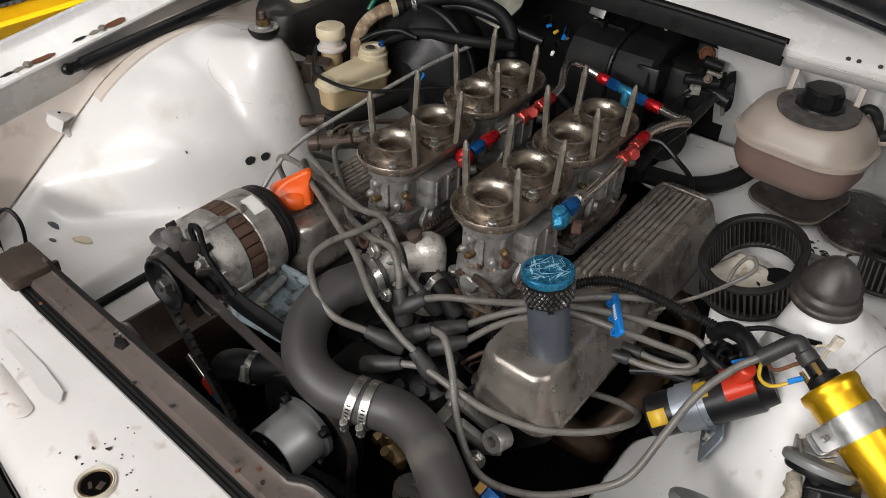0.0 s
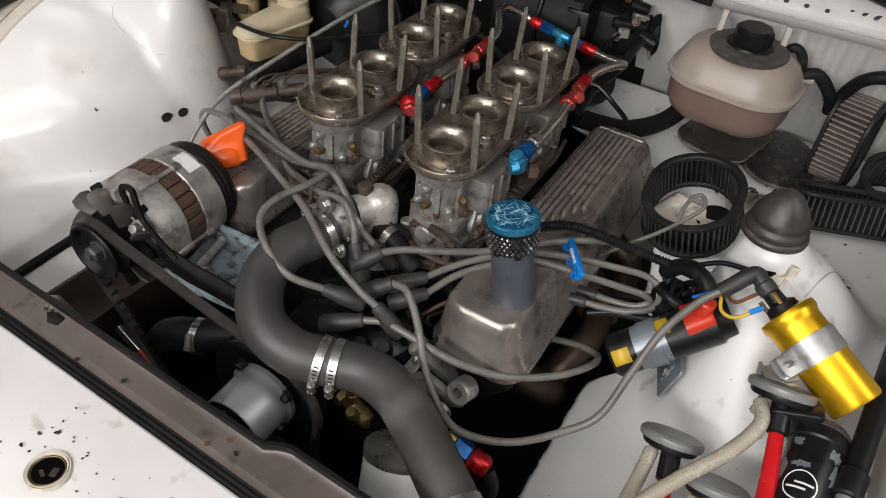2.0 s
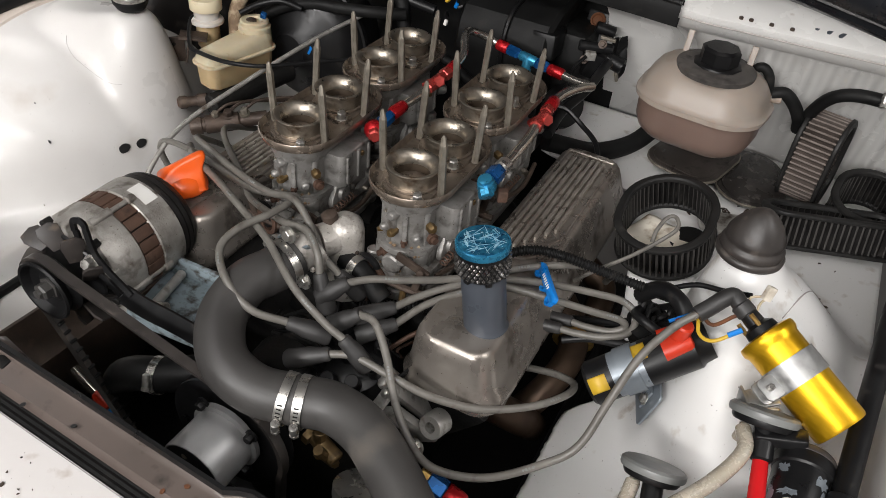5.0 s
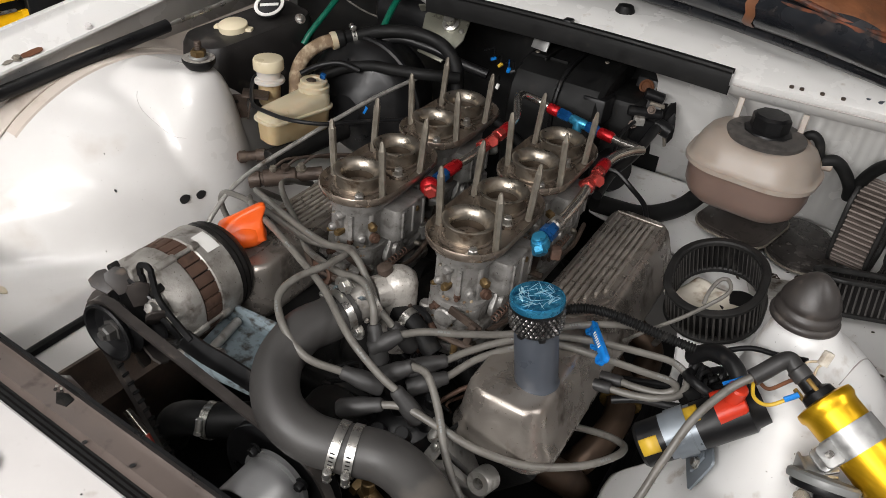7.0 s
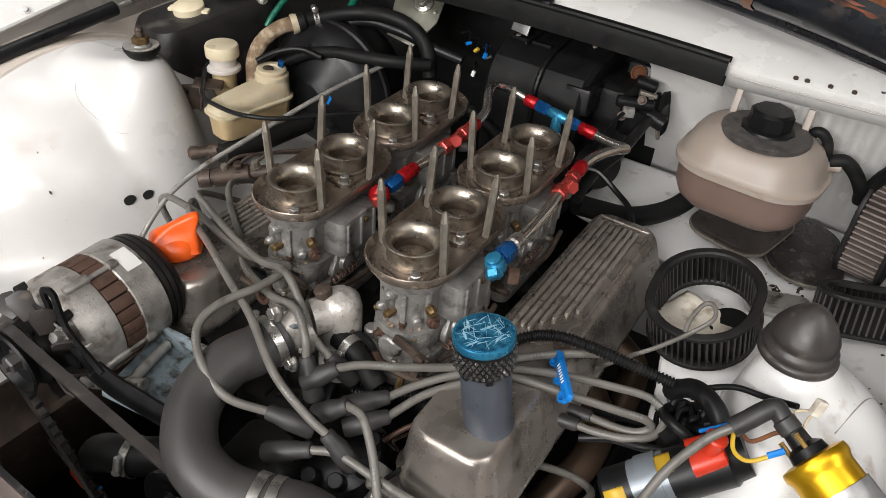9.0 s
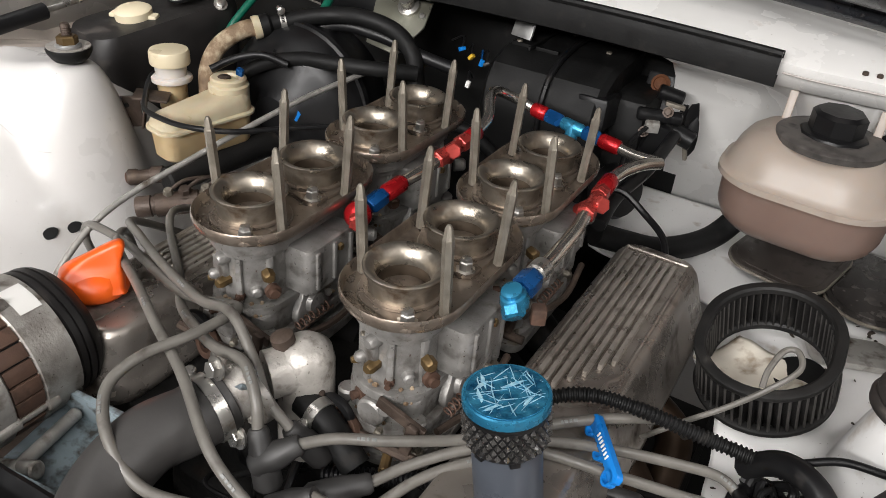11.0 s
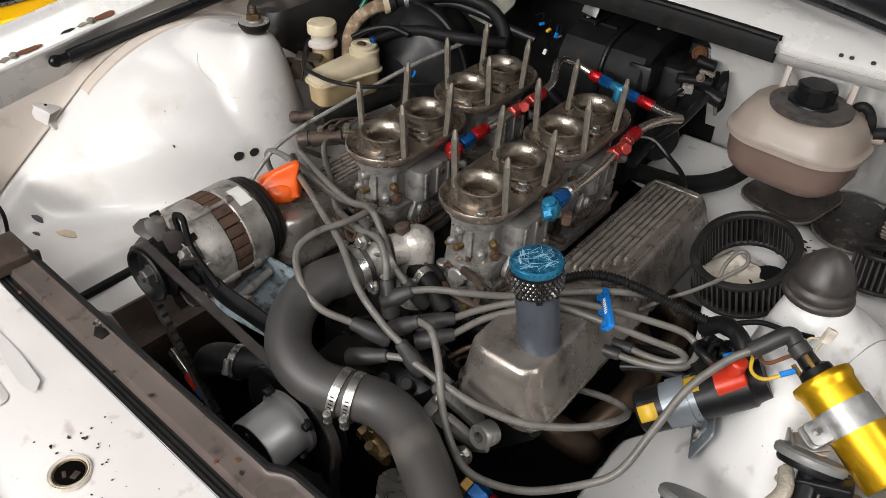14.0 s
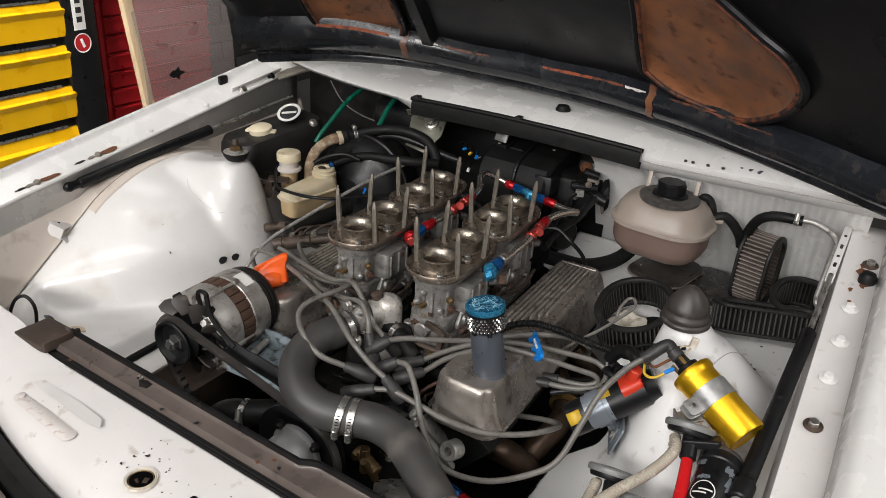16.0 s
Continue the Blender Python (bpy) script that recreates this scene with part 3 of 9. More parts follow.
surf(bm, lambda u, y: Vector((wing_edge(y) + (0.556 - wing_edge(y)) * u, y, right_wing(wing_edge(y) + (0.556 - wing_edge(y)) * u, y))), lin(0, 1, 70), lin(-0.40, 0.66, 150))
g = part("inner_wing", bm, "white_shelf", car, "white inner wing with a conical strut tower", sharp=60)
solid(g, 0.004)
# same dark sheet under the right wing's edge, standing for shade
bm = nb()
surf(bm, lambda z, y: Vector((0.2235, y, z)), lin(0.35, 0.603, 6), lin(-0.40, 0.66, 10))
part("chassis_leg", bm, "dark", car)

# right wing top: bolted gutter and the outer skin beside it
bm = nb()
def gutter(u, y):
    zf = 0.853 + 0.21 * y + (0.02 if u == 0 else 0)
    xs = (0.548, 0.556, 0.612, 0.622, 0.640, 0.700, 0.760)
    zs = (-0.07, 0.0, 0.004, 0.05, 0.062, 0.058, 0.01)
    return Vector((xs[u], y, zf + zs[u]))
surf(bm, lambda u, y: gutter(int(u), y), range(3), lin(-0.55, 0.55, 40))
solid(part("gutter", bm, "white_slam", car, "grubby white bolted gutter", sharp=50), 0.003)
bm = nb()
surf(bm, lambda u, y: gutter(int(u), y), range(2, 7), lin(-0.55, 0.55, 40))
g = part("front_wing", bm, "white", car, "white wing edge with bolted gutter", sharp=50)
solid(g, 0.003)
# left wing top
bm = nb()
def gutterl(u, y):
    zf = fender_z(y)
    xs = (-0.801, -0.799, -0.793, -0.7905, -0.792, -0.796, -0.838, -0.843, -0.847, -0.857, -0.863, -0.872, -0.905)
    zs = (-0.17, -0.046, -0.041, -0.036, -0.0325, -0.0315, -0.012, -0.008, 0.0, 0.001, -0.003, -0.03, -0.16)
    return Vector((xs[u], y, zf + zs[u]))
surf(bm, lambda u, y: gutterl(int(u), y), range(13), lin(-0.55, 0.60, 40))
g = part("front_wing", bm, "white", car, "white wing edge with rusty bolt heads", sharp=50)
solid(g, 0.003)

# cowl and its front lip
def lip_z(x):
    return 1.033 - 0.032 * ((x + 0.1) / 0.65) ** 2 if x < 0.2 else 1.0262 + 0.030 * (x - 0.2)
def hood_y(x):
    u = x + 0.2
    return 0.632 - (0.195 * (u / 0.64) ** 1.9 if u > 0 else 0.165 * (-u / 0.47) ** 3.5)
bm = nb()
def cowl(v, x):
    k = int(v)
    yl = 0.487
    hy = 0.70
    if x < -0.34:
        s = sstep(-x, 0.34, 0.42)
        low = 1.0225 + 0.0225 * max(0.0, (-x - 0.36) / 0.325) ** 2
        up = (0.0, 0.007, 0.011, 0.019, 0.021, 0.024, 0.027, 0.015)[k]
        return Vector((x, yl + (0.004, 0.0, 0.006, 0.050, 0.062, 0.13, 0.213, 0.313)[k], (lip_z(x) + (-0.028, -0.002, 0.003, 0.021, 0.0245, 0.027, 0.031, 0.02)[k]) * (1 - s) + (low + up) * s))
    rows = ((yl + 0.004, -0.028), (yl, -0.002), (yl + 0.006, 0.003), (yl + 0.050, 0.021), (yl + 0.062, 0.0245), (yl + 0.13, 0.027), (hy, 0.031), (hy + 0.10, 0.02))
    return Vector((x, rows[k][0], lip_z(x) + rows[k][1]))
surf(bm, lambda v, x: cowl(v, x), range(8), lin(-0.72, 0.60, 60))
bl = nb()
tube(bl, [(x, 0.4858, lip_z(x) - 0.012) for x in lin(0.17, 0.57, 18)], 0.0013, 8, 3)
part("lip_fold", bl, "seam", car, "dusty folded edge along the scuttle lip")
g = part("cowl_panel", bm, "white", car, "white scuttle panel under the bonnet's rear edge", sharp=45)
solid(g, 0.003)
# bulkhead
bm = nb()
def bulk(x, z):
    k = 0.004 * math.sin(x * 2 * math.pi / 0.028) if x > 0.24 and z > 0.78 else 0.0
    back = 0.085 * (1 - sstep(x, 0.13, 0.23)) * sstep(1.0 - z, 0.0, 0.05)
    return Vector((x, 0.505 + (0.46 + 0.22 * sstep(x, 0.26, 0.33)) * (1.005 - z) + k + back, z))
surf(bm, lambda x, v: bulk(x, 0.70 + (lip_z(x) - 0.712) * v), lin(0.030, 0.58, 150), lin(0, 1, 12))
part("bulkhead", bm, "white", car, "white ribbed bulkhead panel", sharp=80)
# black back sheet and an added floor sheet keep the bay's depths dark
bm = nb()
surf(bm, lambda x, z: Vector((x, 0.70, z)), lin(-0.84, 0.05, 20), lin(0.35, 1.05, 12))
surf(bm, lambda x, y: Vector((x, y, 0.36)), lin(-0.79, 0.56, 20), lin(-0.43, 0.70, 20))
part("bulkhead", bm, "black", car, "black bulkhead and added bay floor sheet, dark for shade")

# front: radiator support channel, slam panel and nose
bm = nb()
def chan(k, x):
    rows = ((-0.392, 0.66), (-0.388, 0.775), (-0.387, 0.797), (-0.383, 0.803), (-0.364, 0.803), (-0.3595, 0.8035), (-0.3575, 0.8055), (-0.357, 0.8135), (-0.3552, 0.8135), (-0.355, 0.70))
    y, z = rows[int(k)]
    y -= 0.05 * (x + 0.25)
    if x > 0.03 and k >= 4:
        y += 0.012 * sstep(x, 0.03, 0.05)
    return Vector((x, y, z))
surf(bm, lambda k, x: chan(k, x), range(10), lin(-0.47, 0.30, 60))
part("radiator_support", bm, "channel", car, "brown grey radiator support channel", sharp=40)
# added black sheet that paints the flange's shadowed front as a dark line
bm = nb()
surf(bm, lambda k, x: chan(7, x) + Vector((0, (-0.0012, -0.0012, 0.0032, 0.0032)[int(k)], (-0.006, 0.0020, 0.0020, -0.016)[int(k)])), range(4), lin(-0.455, 0.29, 60))
part("edge_strip", bm, "satin", car, "black strip painting the shaded side of the channel's rear flange", sharp=30)
bm = box(nb(), (0.080, 0.060, 0.010), pose(-0.492, -0.366, 0.802, 0, -3, -4), 0.003)
box(bm, (0.006, 0.062, 0.016), pose(-0.452, -0.366, 0.806, 0, 0, -4), 0.002)
part("end_bracket", bm, "rustd", car, "rusty brown welded end bracket")

def nose_y(x):
    return -0.546 + 0.24 * (x - 0.05) ** 2 + 0.10 * abs(x - 0.05) ** 4
bm = nb()
def slam(k, x):
    ny = nose_y(x)
    yb = -0.401 - 0.05 * (x + 0.25) + 0.02 * sstep(-x, 0.44, 0.56)
    ys = (yb + 0.002, yb, yb - 0.004, yb + 0.5 * (ny - yb), ny + 0.012, ny, ny - 0.006, ny - 0.008)
    zs = (0.74, 0.788, 0.793, 0.789, 0.779, 0.770, 0.755, 0.69)
    return Vector((x, ys[int(k)], zs[int(k)] + 0.02 * sstep(-x, 0.4, 0.7)))
surf(bm, lambda k, x: slam(k, x), range(8), lin(-0.84, 0.62, 90))
g = part("slam_panel", bm, "white_slam", car, "white slam panel with bare rust specks", sharp=50)
solid(g, 0.003)
bm = nb()
surf(bm, lambda k, x: Vector((x, -0.408 - 0.05 * (x + 0.25) + 0.0030 * k + 0.0005, 0.795 + (0.0012 if int(k) % 2 else 0.0) - 0.0004 * k)), range(8), lin(-0.47, 0.32, 40))
part("gap_seal", bm, "black", car, "ribbed black rubber seal beside the channel", sharp=20)
bm = nb()
surf(bm, lambda k, x: Vector((x, nose_y(x) + (-0.012, -0.016, -0.036, -0.042, -0.042)[int(k)], (0.70, 0.742, 0.746, 0.735, 0.66)[int(k)])), range(5), lin(-0.84, 0.62, 60))
g = part("bonnet_seal", bm, "black", car, "black rubber seal along the nose")
bm = nb()
surf(bm, lambda k, x: Vector((x, nose_y(x) + (-0.048, -0.05, -0.105, -0.112, -0.112)[int(k)], (0.66, 0.712, 0.700, 0.69, 0.5)[int(k)])), range(5), lin(-0.84, 0.62, 60))
g = part("grille_panel", bm, "channel", car, "flaking brown grille top panel")
bm = nb()
surf(bm, lambda k, x: Vector((x, nose_y(x) + (-0.118, -0.12, -0.20, -0.21)[int(k)], (0.55, 0.63, 0.62, 0.35)[int(k)])), range(4), lin(-0.84, 0.62, 40))
part("bumper", bm, "white", car, "white front bumper skin")

# bonnet, propped at forty-five degrees, seen from below
def hood_pt(x, v, n):
    """x across, v up along the bonnet from its rear edge, n out of its underside."""
    q = math.sqrt(0.5)
    y0 = hood_y(x)
    return Vector((x, y0 - q * v - q * n, 1.077 + q * v - q * n))
for wx in (-0.72, 0.52):
    wm = aim((wx - 0.09, 0.14, 0.29), (wx + 0.09, 0.14, 0.29))
    part("wheel", lathe(nb(), [(0.19, 0.0), (0.27, 0.0), (0.288, 0.02), (0.29, 0.05), (0.29, 0.13), (0.288, 0.16), (0.27, 0.18), (0.19, 0.18), (0.18, 0.09), (0.19, 0.0)], 40, wm), "black", car, "black tyre")
hood = thing("bonnet", (CX, 0.65, 1.08), "raised bonnet with black underside and rusty panels", "bonnet")
bm = nb()
surf(bm, lambda x, v: hood_pt(x, v, -0.012), lin(-0.72, 0.60, 60), lin(-0.01, 1.0, 30))
g = part("skin", bm, "hoodblk", hood, "black painted underside", sharp=60)
solid(g, 0.01, 1.0)
bm = nb()
def beam(x, k):
    vs = (0.0, 0.004, 0.016, 0.020, 0.024, 0.036, 0.044, 0.054, 0.072, 0.090, 0.100, 0.106, 0.108)
    ns = (-0.01, 0.014, 0.017, 0.016, 0.008, 0.010, 0.016, 0.026, 0.031, 0.028, 0.020, 0.006, -0.011)
    w = 0.004 * math.sin(x * 9) + 0.002 * math.sin(x * 31) + 0.030 * sstep(-x, 0.30, 0.62)
    return hood_pt(x, vs[int(k)] + (w * (k - 4) / 8 if k > 4 else 0), ns[int(k)])
surf(bm, beam, lin(-0.72, 0.60, 120), range(13))
part("rear_beam", bm, "hoodgloss", hood, "glossy black folded stiffener with flaking primer", sharp=50)
# seams across the beam, with bare metal showing
for x in (-0.425, 0.162):
    bm = nb()
    surf(bm, lambda o, k: beam(x + o + 0.002 * math.sin(3 * k), k) + Vector((0, -0.0016, -0.0012)), (-0.007, -0.002, 0.003, 0.008), range(5, 13))
    part("beam_seam", bm, "hoodrust", hood, "rusty lap joint in the beam")
for nm, x0, x1, lean in (("rib", -0.40, -0.36, 0.10),):
    bm = nb()
    def rb(k, v, x0=x0, x1=x1, lean=lean):
        xs = (x0, x0 + 0.008, x1 - 0.008, x1)
        return hood_pt(xs[int(k)] + lean * v, v, (-0.011, 0.014, 0.014, -0.011)[int(k)])
    surf(bm, rb, range(4), lin(0.06, 0.95, 20))
    part(nm, bm, "hoodblk", hood, "black stiffening rib")
def patch(name, pts, material, n, label):
    bm = nb()
    c = [sum(p[i] for p in pts) / len(pts) for i in (0, 1)]
    P = smooth_path([(*p, 0) for p in pts + pts[:1]], 6)[:-1]
    ctr = bm.verts.new(hood_pt(c[0], c[1], n))
    rings = []
    for f, dn in ((0.6, 0), (0.94, 0), (1.0, 0.010)):
        rings.append([bm.verts.new(hood_pt(c[0] + (p.x - c[0]) * f, c[1] + (p.y - c[1]) * f, n + dn)) for p in P])
    k = len(P)
    for i in range(k):
        bm.faces.new((ctr, rings[0][i], rings[0][(i + 1) % k]))
        for a, b in zip(rings, rings[1:]):
            bm.faces.new((a[i], a[(i + 1) % k], b[(i + 1) % k], b[i]))
    return part(name, bm, material, hood, label, sharp=50)
RUST_A = [(0.153, 0.170), (0.196, 0.130), (0.254, 0.112), (0.309, 0.103), (0.345, 0.108), (0.375, 0.130), (0.407, 0.165), (0.425, 0.205), (0.429, 0.251), (0.404, 0.301), (0.363, 0.337), (0.319, 0.379), (0.25, 0.44), (0.165, 0.46), (0.158, 0.33), (0.154, 0.25)]
RUST_B = [(-0.60, 0.105), (-0.54, 0.100), (-0.46, 0.104), (-0.428, 0.13), (-0.415, 0.22), (-0.43, 0.29), (-0.52, 0.31), (-0.59, 0.24)]
for pts in (RUST_A, RUST_B):
    g = patch("rust_panel", pts, "hoodrust", -0.008, "rust brown bare panel")
    bm = nb()
    tube(bm, [hood_pt(x, v, 0.003) for x, v in pts + pts[:1]], 0.0042, 8, 5)
    part("bead", bm, "primer", hood, "orange primer on the pressed bead")
    bm = nb()
    c = [sum(p[i] for p in pts) / len(pts) for i in (0, 1)]
    tube(bm, [hood_pt(c[0] + (x - c[0]) * 1.07, c[1] + (v - c[1]) * 1.05, 0.000) for x, v in pts + pts[:1]], 0.007, 8, 5)
    part("bead", bm, "hoodblk", hood, "black pressed bead")
# chipped paint with primer showing along the beam's upper edge
random.seed(77)
for x0, x1, mt, wid in ((-0.60, -0.46, "primerb", 0.016), (-0.40, -0.345, "slamstain", 0.010), (-0.34, -0.22, "primer", 0.008), (-0.09, 0.03, "primerb", 0.014), (0.03, 0.10, "primer", 0.008), (0.105, 0.150, "slamstain", 0.007), (0.20, 0.40, "primer", 0.006)):
    n = max(6, int((x1 - x0) / 0.008))
    jag = [random.uniform(0.35, 1.0) * math.sin(math.pi * (i + 0.5) / (n + 1)) ** 0.4 for i in range(n + 1)]
    bm = nb()
    rows = []
    for i in range(n + 1):
        x = x0 + (x1 - x0) * i / n
        top, up = beam(x, 11), beam(x, 9)
        d = (up - top).normalized()
        rows.append([bm.verts.new(top + Vector((0, -0.0015, -0.0010)) + d * (wid * jag[i] * f)) for f in (-0.15, 0.5, 1.0)])
    for a, b in zip(rows, rows[1:]):
        for k in range(2):
            bm.faces.new((a[k], a[k + 1], b[k + 1], b[k]))
    part("primer_edge", bm, mt, hood, "chipped paint at a panel edge")

# ---- engine ----
# block and valley
eng = thing("engine_block", (-0.09, 0.12, 0.4), "dark oily vee eight engine block with inlet manifold", "engine")
bm = prism(nb(), rrect(0.26, 0.50, 0.03), 0.36, 0.68, pose(-0.09, 0.16, 0), 0.02, 0.01)
part("block", bm, "dark", eng)
bm = prism(nb(), rrect(0.16, 0.40, 0.03), 0.68, 0.762, pose(-0.088, 0.16, 0), 0.012, 0.012)
man = part("inlet_manifold", bm, "dark", eng, "grimy cast inlet manifold")
for sx in (-1, 1):
    for k in range(4):
        y = 0.01 + 0.09 * k + (0.012 if sx < 0 else 0)
        # runners darkened in colour for the deep shade under the carburettors
        part("runner", tube(nb(), [(-0.088 + sx * 0.02, y, 0.755), (-0.088 + sx * 0.07, y, 0.75), (-0.088 + sx * 0.13, y, 0.70)], 0.024, 10, 5), "dark", man)
bm = prism(nb(), rrect(0.20, 0.09, 0.03), 0.42, 0.67, pose(-0.06, -0.115, 0), 0.015, 0.01)
part("timing_cover", bm, "dark", eng, "oily timing cover")
for sx in (-1, 1):
    m = Matrix.Translation((-0.09 + sx * 0.185, 0.16, 0.685)) @ pose(0, 0, 0, 0, sx * 40, 0)
    bm = box(nb(), (0.11, 0.48, 0.09), m, 0.008)
    part("cylinder_head", bm, "dark", eng)


# rocker covers: rounded box with a finned top
def rocker_cover(cx, y0, y1, mirror, first, label):
    ob = thing("rocker_cover", (cx, (y0 + y1) / 2, 0.75), label, "rocker cover", "rocker covers")
    L, cy = y1 - y0, (y0 + y1) / 2
    bm = nb()
    s = -1 if mirror else 1
    rows = ((0.122, 0.0, 0.736), (0.128, 0.0, 0.740), (0.128, 0.0, 0.750), (0.119, 0.002, 0.754), (0.110, 0.012, 0.770), (0.099, 0.024, 0.797),
            (0.094, 0.029, 0.806), (0.087, 0.036, 0.8115), (0.081, 0.042, 0.8125), (0.072, 0.052, 0.8125))
    rings = []
    for w, inset, z in rows:
        ol = rrect(w, L - inset * 0.9, max(0.014, 0.030 - inset * 0.2), 6)
        sh = s * -0.10 * (z - 0.75)
        rings.append([bm.verts.new((cx + x + sh, cy + y, z)) for x, y in ol])
    k = len(rings[0])
    for a, b in zip(rings, rings[1:]):
        for i in range(k):
            bm.faces.new((a[i], a[(i + 1) % k], b[(i + 1) % k], b[i]))
    bm.faces.new(rings[0])
    bm.faces.new(rings[-1])
    part("cover", bm, "cover", ob, sharp=55)
    # raised fins inside a stepped border
    tx = cx + s * -0.0063
    for i in range(7):
        x = tx - 0.028 + 0.0086 * i
        ys = y0 + first + (0.0, 0.015, 0.015, 0.030, 0.045, 0.062, 0.075)[i if s > 0 else 6 - i] * (1.0 if s > 0 else 0.2)
        bm = box(nb(), (0.0047, y1 - 0.045 - ys, 0.0080), pose(x, (ys + y1 - 0.045) / 2, 0.8142), 0.0015)
        part("fin", bm, "fin", ob)
    ys = y0 + first - 0.01
    pts = [(0.036, y1 - 0.030), (0.036, ys + 0.075), (0.028, ys + 0.058), (0.028, ys + 0.030), (0.012, ys + 0.012), (-0.030, ys - 0.004), (-0.037, ys + 0.01), (-0.037, y1 - 0.030), (0.036, y1 - 0.030)]
    bm = nb()
    for a, b in zip(pts, pts[1:]):
        cyl(bm, (tx + s * a[0], a[1], 0.8130), (tx + s * b[0], b[1], 0.8130), 0.0022, 8)
    part("border", bm, "cover", ob, "raised border round the fins")
    for k, (px, py) in enumerate(((0.020, y0 + 0.12), (-0.026, y0 + 0.15))):
        part("casting_pip", lathe(nb(), [(0.0035, 0), (0.0030, 0.0015), (0.0, 0.002)], 10, pose(tx + s * px, py, 0.8125)), "cover", ob)
    return ob


rocker_cover(0.121, -0.118, 0.402, False, 0.20, "grey alloy rocker cover with raised fins")
rocker_cover(-0.302, -0.098, 0.402, True, 0.12, "grey alloy rocker cover with orange filler cap")

# oil filler tube with a knurled cap
ft = thing("oil_filler", (0.134, -0.045, 0.813), "slate grey oil filler tube with knurled blue cap", "oil filler")
A, B = Vector((0.134, -0.048, 0.810)), Vector((0.122, -0.050, 0.886))
part("tube", lathe(nb(), [(0.027, 0), (0.0255, 0.004), (0.0250, 0.008), (0.0250, 0.068), (0.0225, 0.072), (0.0225, 0.084)], 28, aim(A, B)), "tubegrey", ft, "slate grey machined tube")
cm = aim(B + Vector((0, 0, -0.001)), B + Vector((-0.006, -0.001, 0.05))) @ Matrix.Diagonal((0.91, 0.91, 0.96, 1))
bm = lathe(nb(), [(0.026, 0.003), (0.0306, 0.004), (0.0318, 0.006), (0.0318, 0.031), (0.026, 0.032)], 44, cm)
cap = part("cap", bm, "satin", ft, "black knurled cap", sharp=30)
bm = nb()
seg = 30
for j in range(5):
    for k in range(seg):
        a = 2 * math.pi * (k + 0.5 * (j % 2)) / seg
        z = 0.0085 + 0.0049 * j
        q = []
        for da, dz, rr in ((-0.44, 0, 0.0316), (0, -0.0041, 0.0316), (0.44, 0, 0.0316), (0, 0.0041, 0.0316), (0, 0, 0.0346)):
            t = a + da * 2 * math.pi / seg
            q.append(bm.verts.new(cm @ Vector((rr * math.cos(t), rr * math.sin(t), z + dz))))
        for m0 in range(4):
            bm.faces.new((q[m0], q[(m0 + 1) % 4], q[4]))
part("knurling", bm, "knurl", cap, "bright diamond knurling", sharp=12)
part("rim", lathe(nb(), [(0.0318, 0.0345), (0.0330, 0.0355), (0.0334, 0.0410), (0.0328, 0.0430), (0.0315, 0.0438), (0.0300, 0.0436)], 44, cm), "cyanan", cap, "glossy blue anodised rim")
# black ring in place of the shadow that the blue rim would cast
part("shadow_band", lathe(nb(), [(0.0318, 0.0305), (0.0326, 0.0315), (0.0326, 0.0346), (0.0316, 0.0350)], 44, cm), "satin", cap, "black band painting the shadow under the rim")
part("cap_top", lathe(nb(), [(0.0302, 0.0434), (0.0300, 0.0442), (0.0, 0.0446)], 40, cm), "film", cap, "blue anodised disc under crumpled film")
random.seed(12)
bm = nb()
for k in range(42):
    a, r0 = random.uniform(0, 6.28), 0.024 * math.sqrt(random.random())
    p = Vector((r0 * math.cos(a), r0 * math.sin(a), 0.0448))
    ln = min(random.uniform(0.010, 0.034), 2 * (0.029 - r0))
    wide = 0.0030 if k % 7 == 0 else 0.0007
    turn = random.choice((35, 125, 40, 118, 70, 160)) + random.uniform(-14, 14)
    ol = [(-ln * 0.5, -0.0004), (ln * random.uniform(-0.2, 0.2), -random.uniform(0.3, 1.0) * wide), (ln * 0.5, 0.0), (ln * random.uniform(-0.3, 0.3), random.uniform(0.2, 0.8) * wide)]
    prism(bm, ol, 0, 0.0004, cm @ Matrix.Translation(p) @ pose(0, 0, 0, random.uniform(-9, 9), random.uniform(-9, 9), turn))
part("film_creases", bm, "filml", cap, "pale creased film")
bm = nb()
for a in range(6):
    box(bm, (0.014, 0.008, 0.006), cm @ pose(0.022 * math.cos(a * 1.05), 0.022 * math.sin(a * 1.05), 0.001, 0, 0, math.degrees(a * 1.05)), 0.001)
part("collar", bm, "satin", ft, "black toothed collar")

# orange filler cap on the other cover: a round base with a tall swept grip
oc = thing("filler_cap", (-0.312, -0.045, 0.80), "bright orange plastic oil filler cap", "filler cap")
part("neck", prism(nb(), rrect(0.085, 0.10, 0.025), 0.75, 0.818, pose(-0.310, -0.048, 0), 0.014, 0.012), "cover", oc, "grey alloy filler neck")
mm = pose(-0.312, -0.045, 0.820, 0, 0, 48) @ Matrix.Scale(0.98, 4)
bm = lathe(nb(), [(0.0, -0.001), (0.028, 0.0), (0.031, 0.003), (0.031, 0.008), (0.029, 0.014), (0.023, 0.021), (0.010, 0.026)], 36, mm)
fan = [(-0.026, 0.003), (-0.030, 0.008), (-0.0335, 0.014), (-0.0330, 0.018), (-0.028, 0.0245), (-0.020, 0.031), (-0.008, 0.038), (0.005, 0.0445), (0.017, 0.050), (0.025, 0.0525),
       (0.0295, 0.0515), (0.0310, 0.047), (0.0290, 0.040), (0.0265, 0.034), (0.0265, 0.027), (0.0280, 0.018), (0.0280, 0.010), (0.025, 0.004)]
